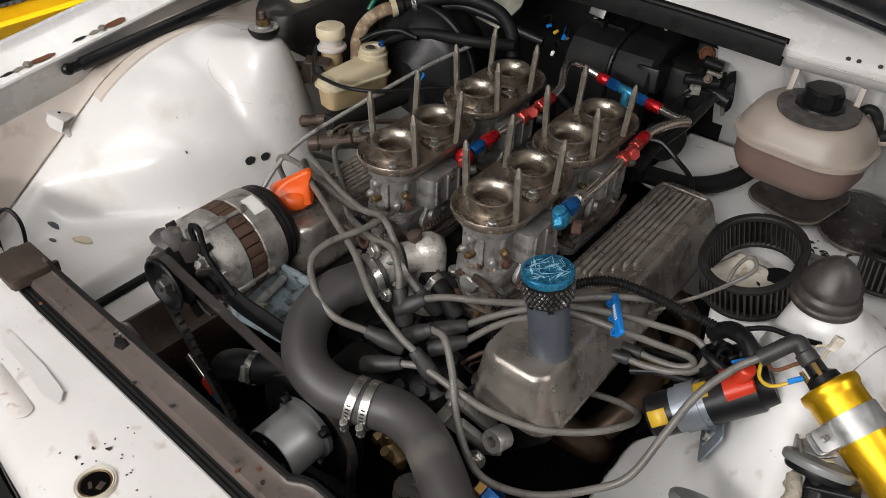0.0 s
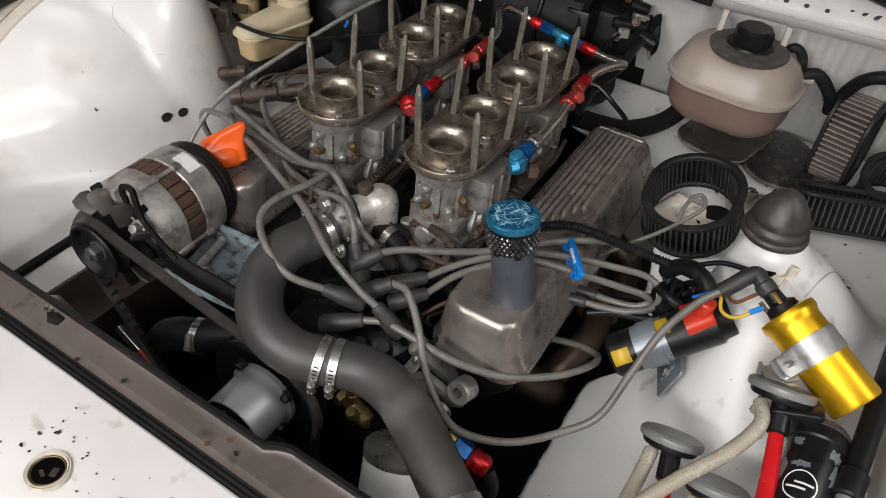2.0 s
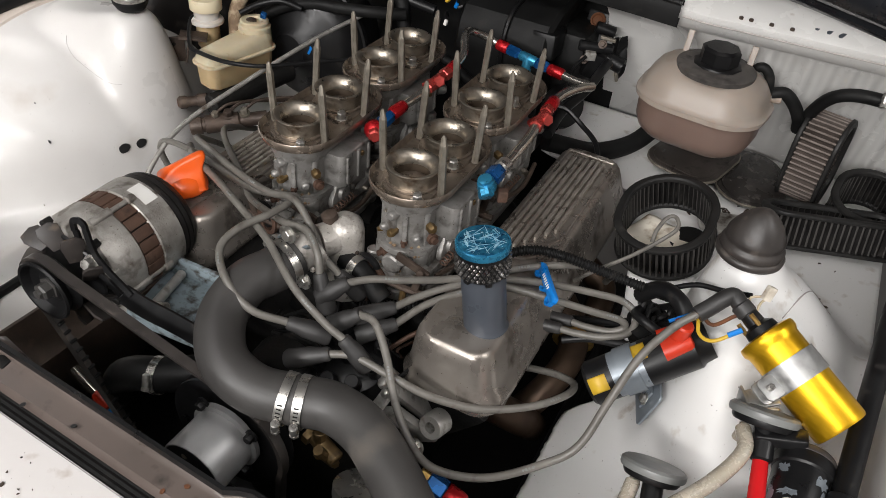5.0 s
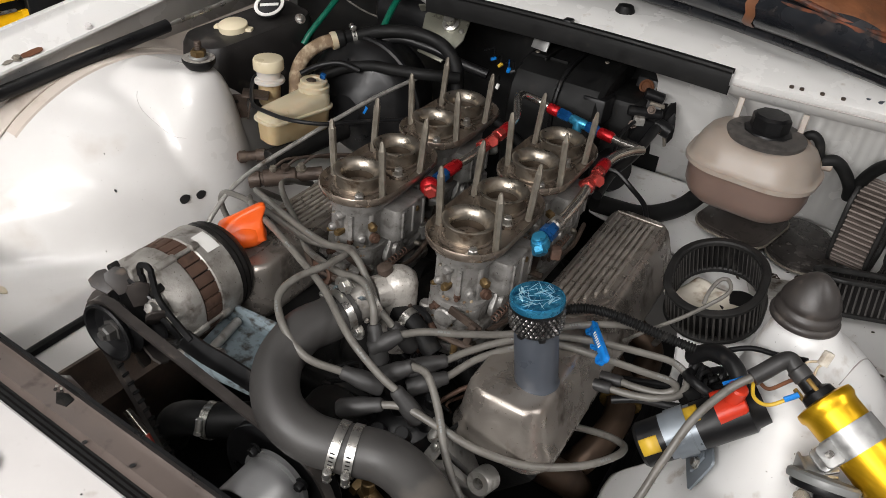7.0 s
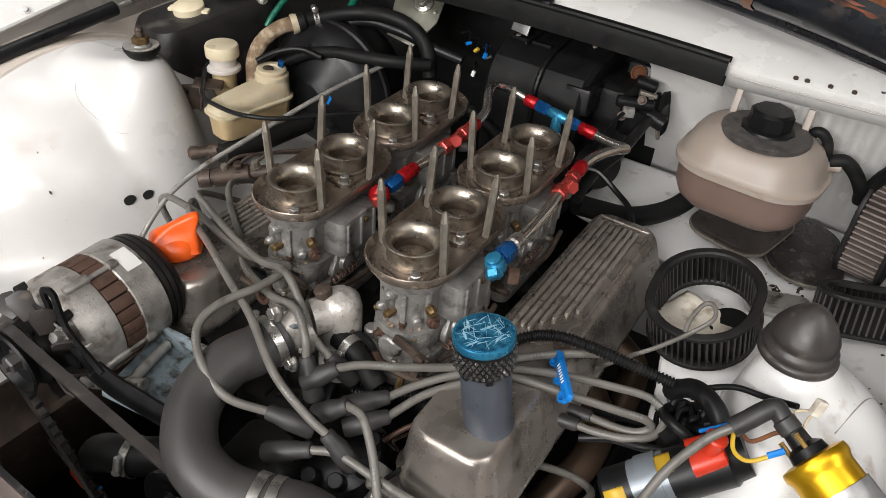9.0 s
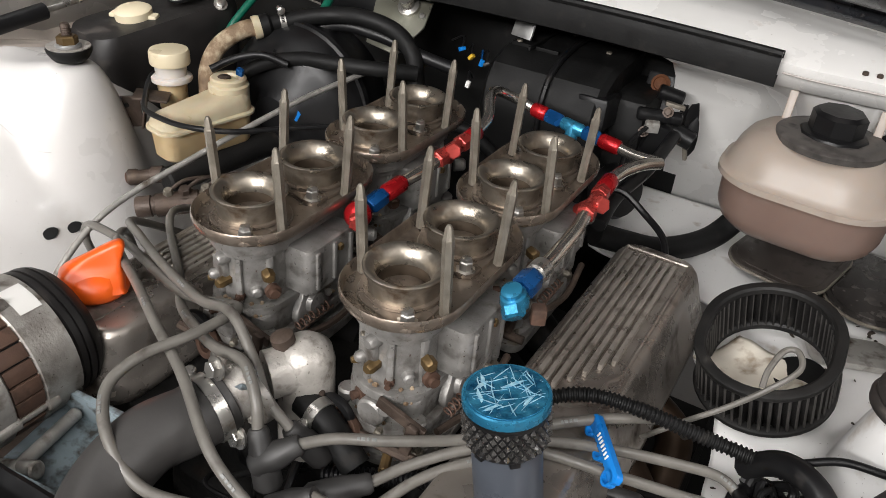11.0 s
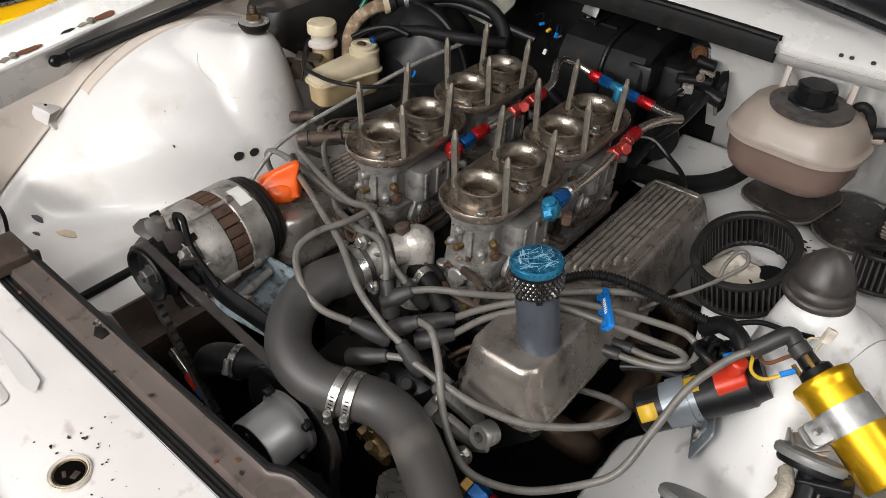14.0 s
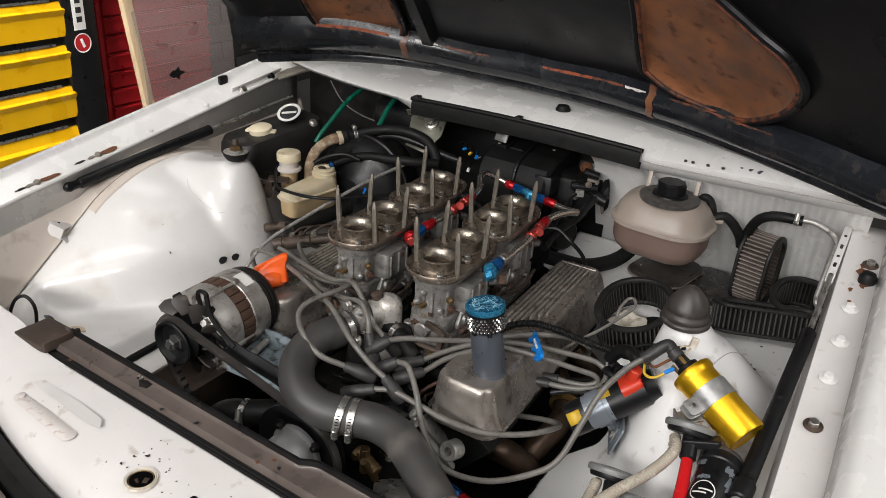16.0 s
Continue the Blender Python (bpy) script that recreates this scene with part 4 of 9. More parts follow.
fan = [(p.x, p.y) for p in smooth_path([Vector((u, h, 0)) for u, h in fan + fan[:1]], 3)][:-1]
rings = []
for v, ins in ((-0.0125, 0.006), (-0.0115, 0.0025), (-0.009, 0.0006), (0.0, 0.0), (0.009, 0.0006), (0.0115, 0.0025), (0.0125, 0.006)):
    ring = []
    for u, h in fan:
        du, dh = 0.002 - u, 0.024 - h
        q = ins / math.hypot(du, dh)
        w = v * (2.15 - 1.6 * sstep(h, 0.0, 0.044))
        ring.append(bm.verts.new(mm @ Vector((u + du * q, w, h + dh * q))))
    rings.append(ring)
for a, b in zip(rings, rings[1:]):
    for k in range(len(fan)):
        bm.faces.new((a[k], a[(k + 1) % len(fan)], b[(k + 1) % len(fan)], b[k]))
bm.faces.new(rings[0])
bm.faces.new(rings[-1])
part("cap", bm, "orange", oc, "orange plastic cap with a swept grip", sharp=60)


# ---- carburettors ----
def hull(pts):
    """The convex outline of some points in the plane, anticlockwise."""
    pts = sorted(set(pts))
    out = []
    for run in (pts, pts[::-1]):
        side = []
        for p in run:
            while len(side) > 1 and (side[-1][0] - side[-2][0]) * (p[1] - side[-2][1]) <= (side[-1][1] - side[-2][1]) * (p[0] - side[-2][0]):
                side.pop()
            side.append(p)
        out += side[:-1]
    return out


def carburettor():
    ob = thing("carburettor", (0, 0, 0), "twin choke downdraught carburettor with two air trumpets", "carburettor", "carburettors")
    half = 0.0435
    # body: collar, barrels, waist, throttle body and base
    bm = prism(nb(), stadium(half, 0.0375), -0.022, -0.010, lid=False, base=False)
    part("top_collar", bm, "carb", ob, "cast collar under the plate", sharp=40)
    bm = prism(nb(), stadium(half, 0.0300), -0.080, -0.018, lid=False, base=False)
    prism(bm, stadium(half, 0.0335), -0.029, -0.023, Matrix(), 0.001)
    prism(bm, stadium(half, 0.038), -0.086, -0.078, Matrix(), 0.002)
    for s in (-1, 1):
        for a in (200, 250, 290, 340):
            t = radians(a) if s < 0 else radians(a - 180)
            part("casting_rib", box(nb(), (0.007, 0.006, 0.046), pose(0.0305 * math.cos(t), s * half + 0.0305 * math.sin(t), -0.052, 0, 0, math.degrees(t)), 0.0015), "carb", ob)
    box(bm, (0.020, 0.006, 0.022), pose(-0.010, -half - 0.030, -0.047, 0, 0, -18), 0.0015)
    box(bm, (0.072, 0.030, 0.040), pose(0.0, 0.0, -0.048), 0.004)
    part("body", bm, "carb", ob, "grimy cast alloy body", sharp=40)
    bm = prism(nb(), rrect(0.068, 0.148, 0.016), -0.112, -0.086, Matrix(), 0.003)
    prism(bm, stadium(half, 0.042), -0.124, -0.112, Matrix(), 0.002)
    for s in (-1, 1):
        cyl(bm, (0, s * half, -0.140), (0, s * half, -0.112), 0.029, 20)
        cyl(bm, (0.0, s * (half + 0.026), -0.100), (0.0, s * (half + 0.042), -0.100), 0.013, 14, bev=0.002)
        for sx in (-1, 1):
            cyl(bm, (sx * 0.034, s * 0.066, -0.126), (sx * 0.034, s * 0.066, -0.102), 0.009, 12, bev=0.002)
    prism(bm, stadium(half, 0.045), -0.150, -0.138, Matrix(), 0.002)
    part("throttle_body", bm, "carb", ob, "cast throttle body", sharp=40)
    # float chamber, pump cover
    bm = prism(nb(), rrect(0.036, 0.070, 0.010), -0.072, -0.026, pose(0.040, 0.0, 0), 0.004)
    for y in (-0.024, 0.0, 0.024):
        box(bm, (0.004, 0.005, 0.038), pose(0.0585, y, -0.049), 0.001)
    part("float_chamber", bm, "carb", ob, "cast float chamber")
    bm = prism(nb(), [(0.022 * math.cos(t) * (1 + 0.18 * math.cos(3 * t)), 0.022 * math.sin(t) * (1 + 0.18 * math.cos(3 * t))) for t in lin(0, 2 * math.pi, 24)[:-1]], 0, 0.007, aim((0.036, -0.012, -0.097), (0.1, -0.012, -0.093)), 0.002)
    lathe(bm, [(0.012, 0.006), (0.010, 0.012), (0.0, 0.013)], 18, aim((0.036, -0.012, -0.097), (0.1, -0.012, -0.093)))
    part("pump_cover", bm, "carb", ob, "cast accelerator pump cover")
    for k in range(3):
        t = 2 * math.pi * k / 3
        part("cover_screw", lathe(nb(), [(0.0038, 0), (0.0038, 0.003), (0.002, 0.004)], 8, aim((0.043, -0.012 + 0.021 * math.cos(t), -0.097 + 0.021 * math.sin(t)), (0.1, -0.012 + 0.021 * math.cos(t), -0.093 + 0.021 * math.sin(t)))), "steel", ob)
    # jets, plugs, screws and bosses round the body
    random.seed(31)
    spots = []
    for z, r0 in ((-0.034, 0.031), (-0.052, 0.032), (-0.066, 0.031), (-0.096, 0.035), (-0.118, 0.043)):
        for k in range(7):
            spots.append((z + random.uniform(-0.005, 0.005), r0, 2 * math.pi * (k + random.random() * 0.8) / 7))
    for n, (z, r0, t) in enumerate(spots):
        if -0.09 < z < -0.02 and math.cos(t) > 0.8:
            r0 += 0.020
        cy = half * max(-1, min(1, math.sin(t) * 2.2))
        d = Vector((math.cos(t), math.sin(t) * (1 if abs(cy) >= half else 0.2), 0)).normalized()
        p = Vector((0, cy, z)) + d * (r0 - 0.003)
        size, ln = random.uniform(0.0032, 0.0062), random.uniform(0.007, 0.014)
        kind = n % 6
        if kind == 0:
            part("jet_plug", lathe(nb(), [(size, 0), (size, ln * 0.8), (size * 0.7, ln)], 6, aim(p, p + d)), "brassd", ob, "dull brass jet plug")
        elif kind == 1:
            part("jet_plug", lathe(nb(), [(size * 1.3, 0), (size * 1.3, ln * 0.5), (size * 0.8, ln * 0.55), (size * 0.8, ln)], 10, aim(p, p + d)), "stator", ob, "brown tarnished plug")
        elif kind in (2, 5):
            part("boss", lathe(nb(), [(size * 1.6, 0), (size * 1.4, ln * 0.8), (size * 0.9, ln)], 12, aim(p, p + d)), "carb", ob)
        else:
            part("screw", lathe(nb(), [(size, 0), (size, ln * 0.6), (size * 0.6, ln * 0.75)], 8, aim(p, p + d)), "steel" if n % 12 == 3 else "stud", ob)
    # mounting flange with studs, a hollow stub and caked grit round the foot
    bm = prism(nb(), rrect(0.094, 0.158, 0.014), -0.152, -0.143, Matrix(), 0.002)
    part("mounting_flange", bm, "carb", ob, "grimy mounting flange")
    for sx in (-1, 1):
        for sy in (-1, 1):
            part("flange_nut", lathe(nb(), [(0.0075, -0.145), (0.0075, -0.1425), (0.0058, -0.142), (0.0058, -0.135), (0.0034, -0.134), (0.0034, -0.127), (0.0, -0.1268)], 6, pose(sx * 0.038, sy * 0.068, 0)), "stud", ob, sharp=20)
    m = aim((-0.016, -0.082, -0.126), (-0.030, -0.14, -0.112))
    part("vacuum_stub", lathe(nb(), [(0.013, -0.01), (0.013, 0.006), (0.0155, 0.007), (0.0155, 0.012), (0.0130, 0.013), (0.0095, 0.012), (0.0090, 0.002), (0.0, 0.001)], 20, m), "stator", ob, "hollow tarnished stub", sharp=40)
    bm = nb()
    for k in range(130):
        t = random.uniform(0, 2 * math.pi)
        z = random.choice((-0.142, -0.142, -0.111, -0.0855, -0.077))
        rr = {-0.142: 0.044, -0.111: 0.036, -0.0855: 0.037, -0.077: 0.0315}[z] + random.uniform(-0.003, 0.001)
        cy = half * max(-1, min(1, math.sin(t) * 2.2))
        p = Vector((rr * math.cos(t), cy + (rr * math.sin(t) if abs(cy) >= half else 0), z))
        w = random.uniform(0.0008, 0.0026)
        lathe(bm, [(w, -0.001), (w * random.uniform(0.6, 1.0), w * 0.5), (0.0, w * random.uniform(0.7, 1.1))], 5, Matrix.Translation(p) @ pose(0, 0, 0, random.uniform(-30, 30), random.uniform(-30, 30), random.uniform(0, 90)))
    tagged(part("caked_grit", bm, "crust", ob, "pale brown caked grit", sharp=20), kind="stuff")
    # throttle spindle, levers and spring
    bm = nb()
    tube(bm, [(-0.055, -0.088, -0.122), (0, -0.090, -0.122), (0.055, -0.088, -0.122)], 0.0045, 8, 3)
    box(bm, (0.010, 0.006, 0.040), pose(0.040, -0.088, -0.106, 0, 12, 0), 0.002)
    box(bm, (0.010, 0.006, 0.030), pose(-0.044, -0.088, -0.112, 0, -20, 0), 0.002)
    box(bm, (0.046, 0.004, 0.010), pose(0.030, -0.084, -0.088, 0, 16, 0), 0.001)
    tube(bm, [(0.05, -0.06, -0.112), (0.060, 0.0, -0.118), (0.054, 0.06, -0.112)], 0.0035, 6, 5)
    part("throttle_linkage", bm, "rustd", ob, "worn throttle linkage")
    m = aim((-0.030, -0.084, -0.116), (-0.034, -0.12, -0.116))
    part("quadrant", lathe(nb(), [(0.010, 0), (0.019, 0), (0.020, 0.003), (0.019, 0.006), (0.014, 0.007), (0.013, 0.003), (0.010, 0.003), (0.010, 0)], 22, m), "satin", ob, "black throttle quadrant")
    part("spindle_end", lathe(nb(), [(0.009, -0.004), (0.009, 0.006), (0.005, 0.008), (0.0, 0.008)], 6, m), "stator", ob, "tarnished spindle nut")
    part("idle_screw", cyl(nb(), (0.020, -0.082, -0.128), (0.030, -0.106, -0.130), 0.0045, 8, bev=0.001), "brassd", ob, "dull brass idle screw")
    bm = tube(nb(), [(0.050 + 0.0045 * math.cos(t), -0.045 + 0.0011 * t, -0.104 + 0.0045 * math.sin(t)) for t in lin(0, 44, 110)], 0.0009, 5, 1)
    part("return_spring", bm, "stator", ob, "throttle return spring")
    # oval plate with rolled rim
    bm = nb()
    rings = []
    for r, z in ((0.036, -0.004), (0.0475, -0.004), (0.0495, -0.0015), (0.0500, 0.0045), (0.0510, 0.0055), (0.0520, 0.004), (0.0517, -0.002), (0.0495, -0.0062), (0.0405, -0.0070), (0.0385, -0.0125), (0.034, -0.0130)):
        rings.append([bm.verts.new((x, y, z)) for x, y in stadium(half + 0.003, r)])
    bmesh.ops.translate(bm, verts=bm.verts, vec=(0, 0.005, 0))
    k = len(rings[0])
    for a, b in zip(rings, rings[1:]):
        for i in range(k):
            bm.faces.new((a[i], a[(i + 1) % k], b[(i + 1) % k], b[i]))
    edges = [bm.edges.get((rings[0][i], rings[0][(i + 1) % k])) for i in range(k)]
    for s in (-1, 1):
        c = [bm.verts.new((0.029 * math.cos(2 * math.pi * i / 28), s * half + 0.029 * math.sin(2 * math.pi * i / 28), -0.004)) for i in range(28)]
        edges += [bm.edges.new((c[i], c[(i + 1) % 28])) for i in range(28)]
    bmesh.ops.triangle_fill(bm, use_beauty=True, edges=edges)
    bore = [f for f in bm.faces if min(math.hypot(f.calc_center_median().x, f.calc_center_median().y - s * half) for s in (-1, 1)) < 0.0285 and abs(f.calc_center_median().z + 0.004) < 1e-4]
    bmesh.ops.delete(bm, geom=bore, context="FACES_ONLY")
    part("air_plate", bm, "plate", ob, "stained oval steel base plate", sharp=50)
    for s in (-1, 1):
        m = Matrix.Translation((0, s * half, 0))
        prof = [(0.0206, 0.0085), (0.0208, 0.0105), (0.0220, 0.0155), (0.0250, 0.0202), (0.0288, 0.0228), (0.0318, 0.0236), (0.0330, 0.0226), (0.0326, 0.0204), (0.0300, 0.0172), (0.0284, 0.0125), (0.0280, -0.002), (0.0365, -0.0025), (0.0365, -0.0045), (0.0222, -0.0055), (0.0222, 0.0075), (0.0206, 0.0085)]
        t = part("trumpet", lathe(nb(), prof, 44, m), "trumpet", ob, "spun alloy air trumpet", sharp=60)
        lobes = [(0.0355 * math.cos(2 * math.pi * i / 40), 0.0355 * math.sin(2 * math.pi * i / 40)) for i in range(40)]
        for nx, ny in ((0.025, -0.033), (-0.036, 0.020)):
            lobes += [(nx + 0.0095 * math.cos(2 * math.pi * i / 16), ny + 0.0095 * math.sin(2 * math.pi * i / 16)) for i in range(16)]
        part("clamp_plate", prism(nb(), hull(lobes), -0.0038, -0.0006, m, 0.0008, lid=True), "plate", t, "flat lobed clamp plate")
        part("clamp_ring", lathe(nb(), [(0.0281, 0.0), (0.0315, 0.0), (0.0315, 0.0024), (0.0281, 0.0028), (0.0281, 0.0)], 36, m), "plate", t, "clamp ring at the trumpet's foot")
        # brown stained bore, coloured darker to stand for shade deep in the throat
        part("venturi", lathe(nb(), [(0.0280, -0.007), (0.0222, -0.0062), (0.0220, 0.0070), (0.0203, 0.0088), (0.0196, 0.0040), (0.0192, -0.016), (0.0195, -0.04), (0.0195, -0.072), (0.0290, -0.074), (0.0280, -0.007)], 28, m), "bore", ob, "stained bore with its inner shade painted in", sharp=60)
        bm = cyl(nb(), m @ Vector((-0.0195, 0.002, -0.016)), m @ Vector((0.0195, 0.002, -0.016)), 0.0032, 8)
        box(bm, (0.036, 0.004, 0.010), m @ pose(0, 0.002, -0.018), 0.001)
        lathe(bm, [(0.0045, -0.026), (0.0068, -0.024), (0.0072, -0.012), (0.0062, -0.009), (0.0046, -0.009), (0.0042, -0.024), (0.0045, -0.026)], 18, m)
        part("booster_venturi", bm, "brassd", ob, "stained booster venturi across the bore", sharp=40)
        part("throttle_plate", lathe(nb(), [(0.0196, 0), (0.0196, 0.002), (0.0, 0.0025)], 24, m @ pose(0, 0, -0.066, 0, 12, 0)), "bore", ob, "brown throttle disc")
        bm = cyl(nb(), (-0.0005, s * half, -0.026), (0.0005, s * half, -0.008), 0.0055, 12, bev=0.001)
        box(bm, (0.040, 0.003, 0.006), pose(0, s * half, -0.016), 0.001)
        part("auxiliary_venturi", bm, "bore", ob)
        for nx, ny in ((0.025, -0.033), (-0.036, 0.020)):
            nut = lathe(nb(), [(0.009, -0.003), (0.009, -0.0005), (0.0060, 0.0), (0.0060, 0.007), (0.0048, 0.008), (0.0045, 0.0105), (0.0032, 0.011)], 6, pose(nx, s * half + ny, 0))
            part("clamp_nut", nut, "steel", ob, "zinc nut on a trumpet clamp")
        for sx in (-1, 1):
            x, y = sx * 0.0415, s * half + (-0.006 if sx > 0 else 0.004)
            ln = 0.003 * math.sin(sx * 3 + s * 5)
            bm = lathe(nb(), [(0.0046, 0), (0.0046, 0.067), (0.0036, 0.069), (0.0030, 0.076), (0.0015, 0.079)], 6, aim((x, y, -0.003), (x + ln, y + ln * 0.7, 0.07)))
            part("stud", bm, "stud", ob, "tall hexagonal steel stud with a pointed tip", sharp=20)
        part("rivet", lathe(nb(), [(0.003, 0), (0.0022, 0.0016), (0.0, 0.002)], 8, pose(-0.028, s * 0.077, -0.004)), "plate", ob)
    return ob


first = carburettor()
first.location = (-0.002, 0.050, 0.9255)
for x, y, a in ((-0.004, 0.236, 0), (-0.170, 0.0625, 0), (-0.177, 0.257, 0)):
    copy_thing(first, pose(x, y, 0.9275, 0, 0, a))

# ---- engine front ----
def band(bm, p, d, r, w=0.009):
    """A worm-drive clamp band round an axis d at p."""
    d = Vector(d).normalized()
    m = aim(Vector(p) - d * w / 2, Vector(p) + d * w)
    lathe(bm, [(r, 0), (r + 0.0015, 0), (r + 0.0015, w), (r, w), (r, 0)], 32, m)
    return m


def hose_clamp(p, d, r, ang, label="shiny steel worm drive hose clamp", w=0.010):
    ob = thing("hose_clamp", p, label, "hose clamp", "hose clamps")
    bm = nb()
    m = band(bm, p, d, r, w)
    part("band", bm, "steel", ob)
    if isinstance(ang, tuple):
        q = m.to_3x3().inverted() @ Vector(ang)
        ang = math.degrees(math.atan2(q.y, q.x))
        for k in range(-7, 8):
            if abs(k) > 1:
                part("band_slot", box(nb(), (0.0007, 0.0016, w * 0.5), m @ pose(0, 0, 0, 0, 0, ang + 13 + 9 * k) @ pose(r + 0.0014, 0, w / 2), 0.0003), "dark", ob)
    a = radians(ang)
    c = m @ Vector(((r + 0.005) * math.cos(a), (r + 0.005) * math.sin(a), w / 2))
    t = (m.to_3x3() @ Vector((-math.sin(a), math.cos(a), 0))).normalized()
    bm = nb()
    cyl(bm, c - t * 0.009, c + t * 0.007, 0.0048, 10, bev=0.001)
    part("worm_housing", bm, "steel", ob)
    bm = lathe(nb(), [(0.0055, 0), (0.0055, 0.004), (0.004, 0.005)], 6, aim(c + t * 0.007, c + t * 0.02))
    part("screw", bm, "steel", ob)
    return ob


ts = thing("thermostat_housing", (-0.10, -0.07, 0.80), "bright cast alloy thermostat housing with corroded flange", "thermostat housing")
bm = lathe(nb(), [(0.025, 0), (0.027, 0.004), (0.027, 0.012), (0.025, 0.016), (0.0245, 0.045), (0.024, 0.055)], 26, aim((-0.093, -0.070, 0.838), (-0.112, -0.135, 0.828)))
part("outlet", bm, "castd", ts, "corroded alloy water outlet")
bm = prism(nb(), stadium(0.018, 0.023), -0.004, 0.004, aim((-0.096, -0.078, 0.838), (-0.110, -0.135, 0.830)), 0.001)
part("flange", bm, "castd", ts, "stained alloy flange")
random.seed(41)
for k in range(9):
    a = 2 * math.pi * k / 9
    p = aim((-0.096, -0.078, 0.838), (-0.110, -0.135, 0.830)) @ Vector((0.024 * math.cos(a), 0.030 * math.sin(a), random.uniform(0.003, 0.012)))
    part("crust", lathe(nb(), [(0.0, -0.002), (random.uniform(0.003, 0.006), 0.0), (0.002, 0.003), (0.0, 0.0035)], 7, Matrix.Translation(p) @ pose(0, 0, 0, random.uniform(-40, 40), random.uniform(-40, 40), 0)), ("castb", "crust", "bluegrey")[k % 3], ts, "corroded crust", sharp=20)
bm = lathe(nb(), [(0.026, 0.75), (0.0245, 0.80), (0.0245, 0.846), (0.022, 0.857), (0.014, 0.864), (0.0, 0.866)], 28, pose(-0.070, -0.030, 0))
cyl(bm, (-0.088, -0.058, 0.838), (-0.070, -0.030, 0.840), 0.021, 22, 0.021)
part("body", bm, "castb", ts, "bright stained alloy housing body")
part("sensor", lathe(nb(), [(0.008, 0), (0.008, 0.006), (0.010, 0.006), (0.010, 0.013), (0.006, 0.015)], 12, pose(-0.082, -0.040, 0.858, 10, -12, 0)), "rustd", ts, "rusty temperature sender")
for p in ((-0.100, -0.098, 0.868), (-0.075, -0.105, 0.815)):
    part("bolt", hexbolt(nb(), p, (-0.2, -0.9, 0.2), 0.007, 0.008), "steel", ts)
tube_ob = thing("bypass_hose", (-0.03, -0.06, 0.80), "short black bypass hose with a clamp", "hose")
part("hose", tube(nb(), [(-0.060, -0.045, 0.815), (-0.03, -0.052, 0.812), (0.005, -0.06, 0.79)], 0.013, 12), "black", tube_ob)
hose_clamp((-0.040, -0.049, 0.8135), (1, -0.2, -0.1), 0.0135, 100, "small brass-bolted hose clamp")

HOSE = [(-0.099, -0.094, 0.833), (-0.107, -0.122, 0.829), (-0.118, -0.160, 0.828), (-0.112, -0.207, 0.816), (-0.080, -0.243, 0.802), (-0.036, -0.250, 0.791), (0.004, -0.236, 0.785),
        (0.043, -0.222, 0.783), (0.086, -0.228, 0.782), (0.130, -0.252, 0.780), (0.175, -0.283, 0.775), (0.218, -0.312, 0.768)]
th = thing("radiator_hose", (0.0, -0.24, 0.78), "thick dull black top radiator hose bending round", "hose")
part("hose", tube(nb(), HOSE, 0.0272, 24, 12), "hose", th)
part("end_collar", cyl(nb(), HOSE[0], Vector(HOSE[0]).lerp(Vector(HOSE[1]), 0.25), 0.0278, 24, bev=0.001), "hose", th, "cut rubber end with green crust")
part("end_collar", cyl(nb(), Vector(HOSE[-2]).lerp(Vector(HOSE[-1]), 0.75), HOSE[-1], 0.0278, 24, bev=0.001), "hose", th, "cut rubber end")
hose_clamp((-0.002, -0.2395, 0.7865), (0.9, 0.28, -0.12), 0.0275, (0.25, -0.9, -0.25))
hose_clamp((0.014, -0.233, 0.7845), (0.93, 0.33, -0.04), 0.0275, (0.25, -0.9, -0.25))
hose_clamp((-0.1025, -0.106, 0.8315), (-0.28, -0.95, -0.12), 0.0275, 60, "weathered clamp at the thermostat end")
hose_clamp((0.208, -0.306, 0.769), (0.8, -0.55, -0.12), 0.0275, 200, "steel clamp at the radiator neck")
rad = thing("radiator", (0.02, -0.33, 0.45), "black radiator behind the support channel", "radiator")
part("neck", cyl(nb(), (0.212, -0.308, 0.769), (0.255, -0.338, 0.755), 0.026, 20, 0.031, 0.003), "satin", rad, "black moulded neck")
part("core", box(nb(), (0.56, 0.028, 0.33), pose(0.03, -0.338, 0.53), 0.006), "dark", rad)
bm = box(nb(), (0.075, 0.05, 0.05), pose(0.285, -0.345, 0.745), 0.01)
part("end_tank", bm, "satin", rad)

# pulleys, belt and alternator
wp = thing("water_pump", (-0.072, -0.22, 0.70), "water pump with bare silver spacer and black pulley", "water pump")
part("pulley", lathe(nb(), [(0.0, 0.0), (0.060, 0.0), (0.066, 0.004), (0.075, 0.006), (0.077, 0.009), (0.069, 0.016), (0.077, 0.023), (0.077, 0.027), (0.071, 0.028), (0.050, 0.020), (0.02, 0.020)], 40, aim((-0.072, -0.232, 0.700), (-0.072, -0.3, 0.700))), "satin", wp, "black pressed steel pulley")
part("spacer", lathe(nb(), [(0.044, 0.0), (0.044, 0.006), (0.0385, 0.008), (0.0385, 0.058), (0.0375, 0.060), (0.0365, 0.060)], 44, aim((-0.072, -0.258, 0.702), (-0.072, -0.4, 0.702))), "spacer", wp, "bright machined spacer ring")
for k in range(4):
    a = 0.6 + k * math.pi / 2
    part("bolt", hexbolt(nb(), (-0.072 + 0.047 * math.cos(a), -0.262, 0.702 + 0.047 * math.sin(a)), (0, -1, 0), 0.0055, 0.010), "satin", wp)
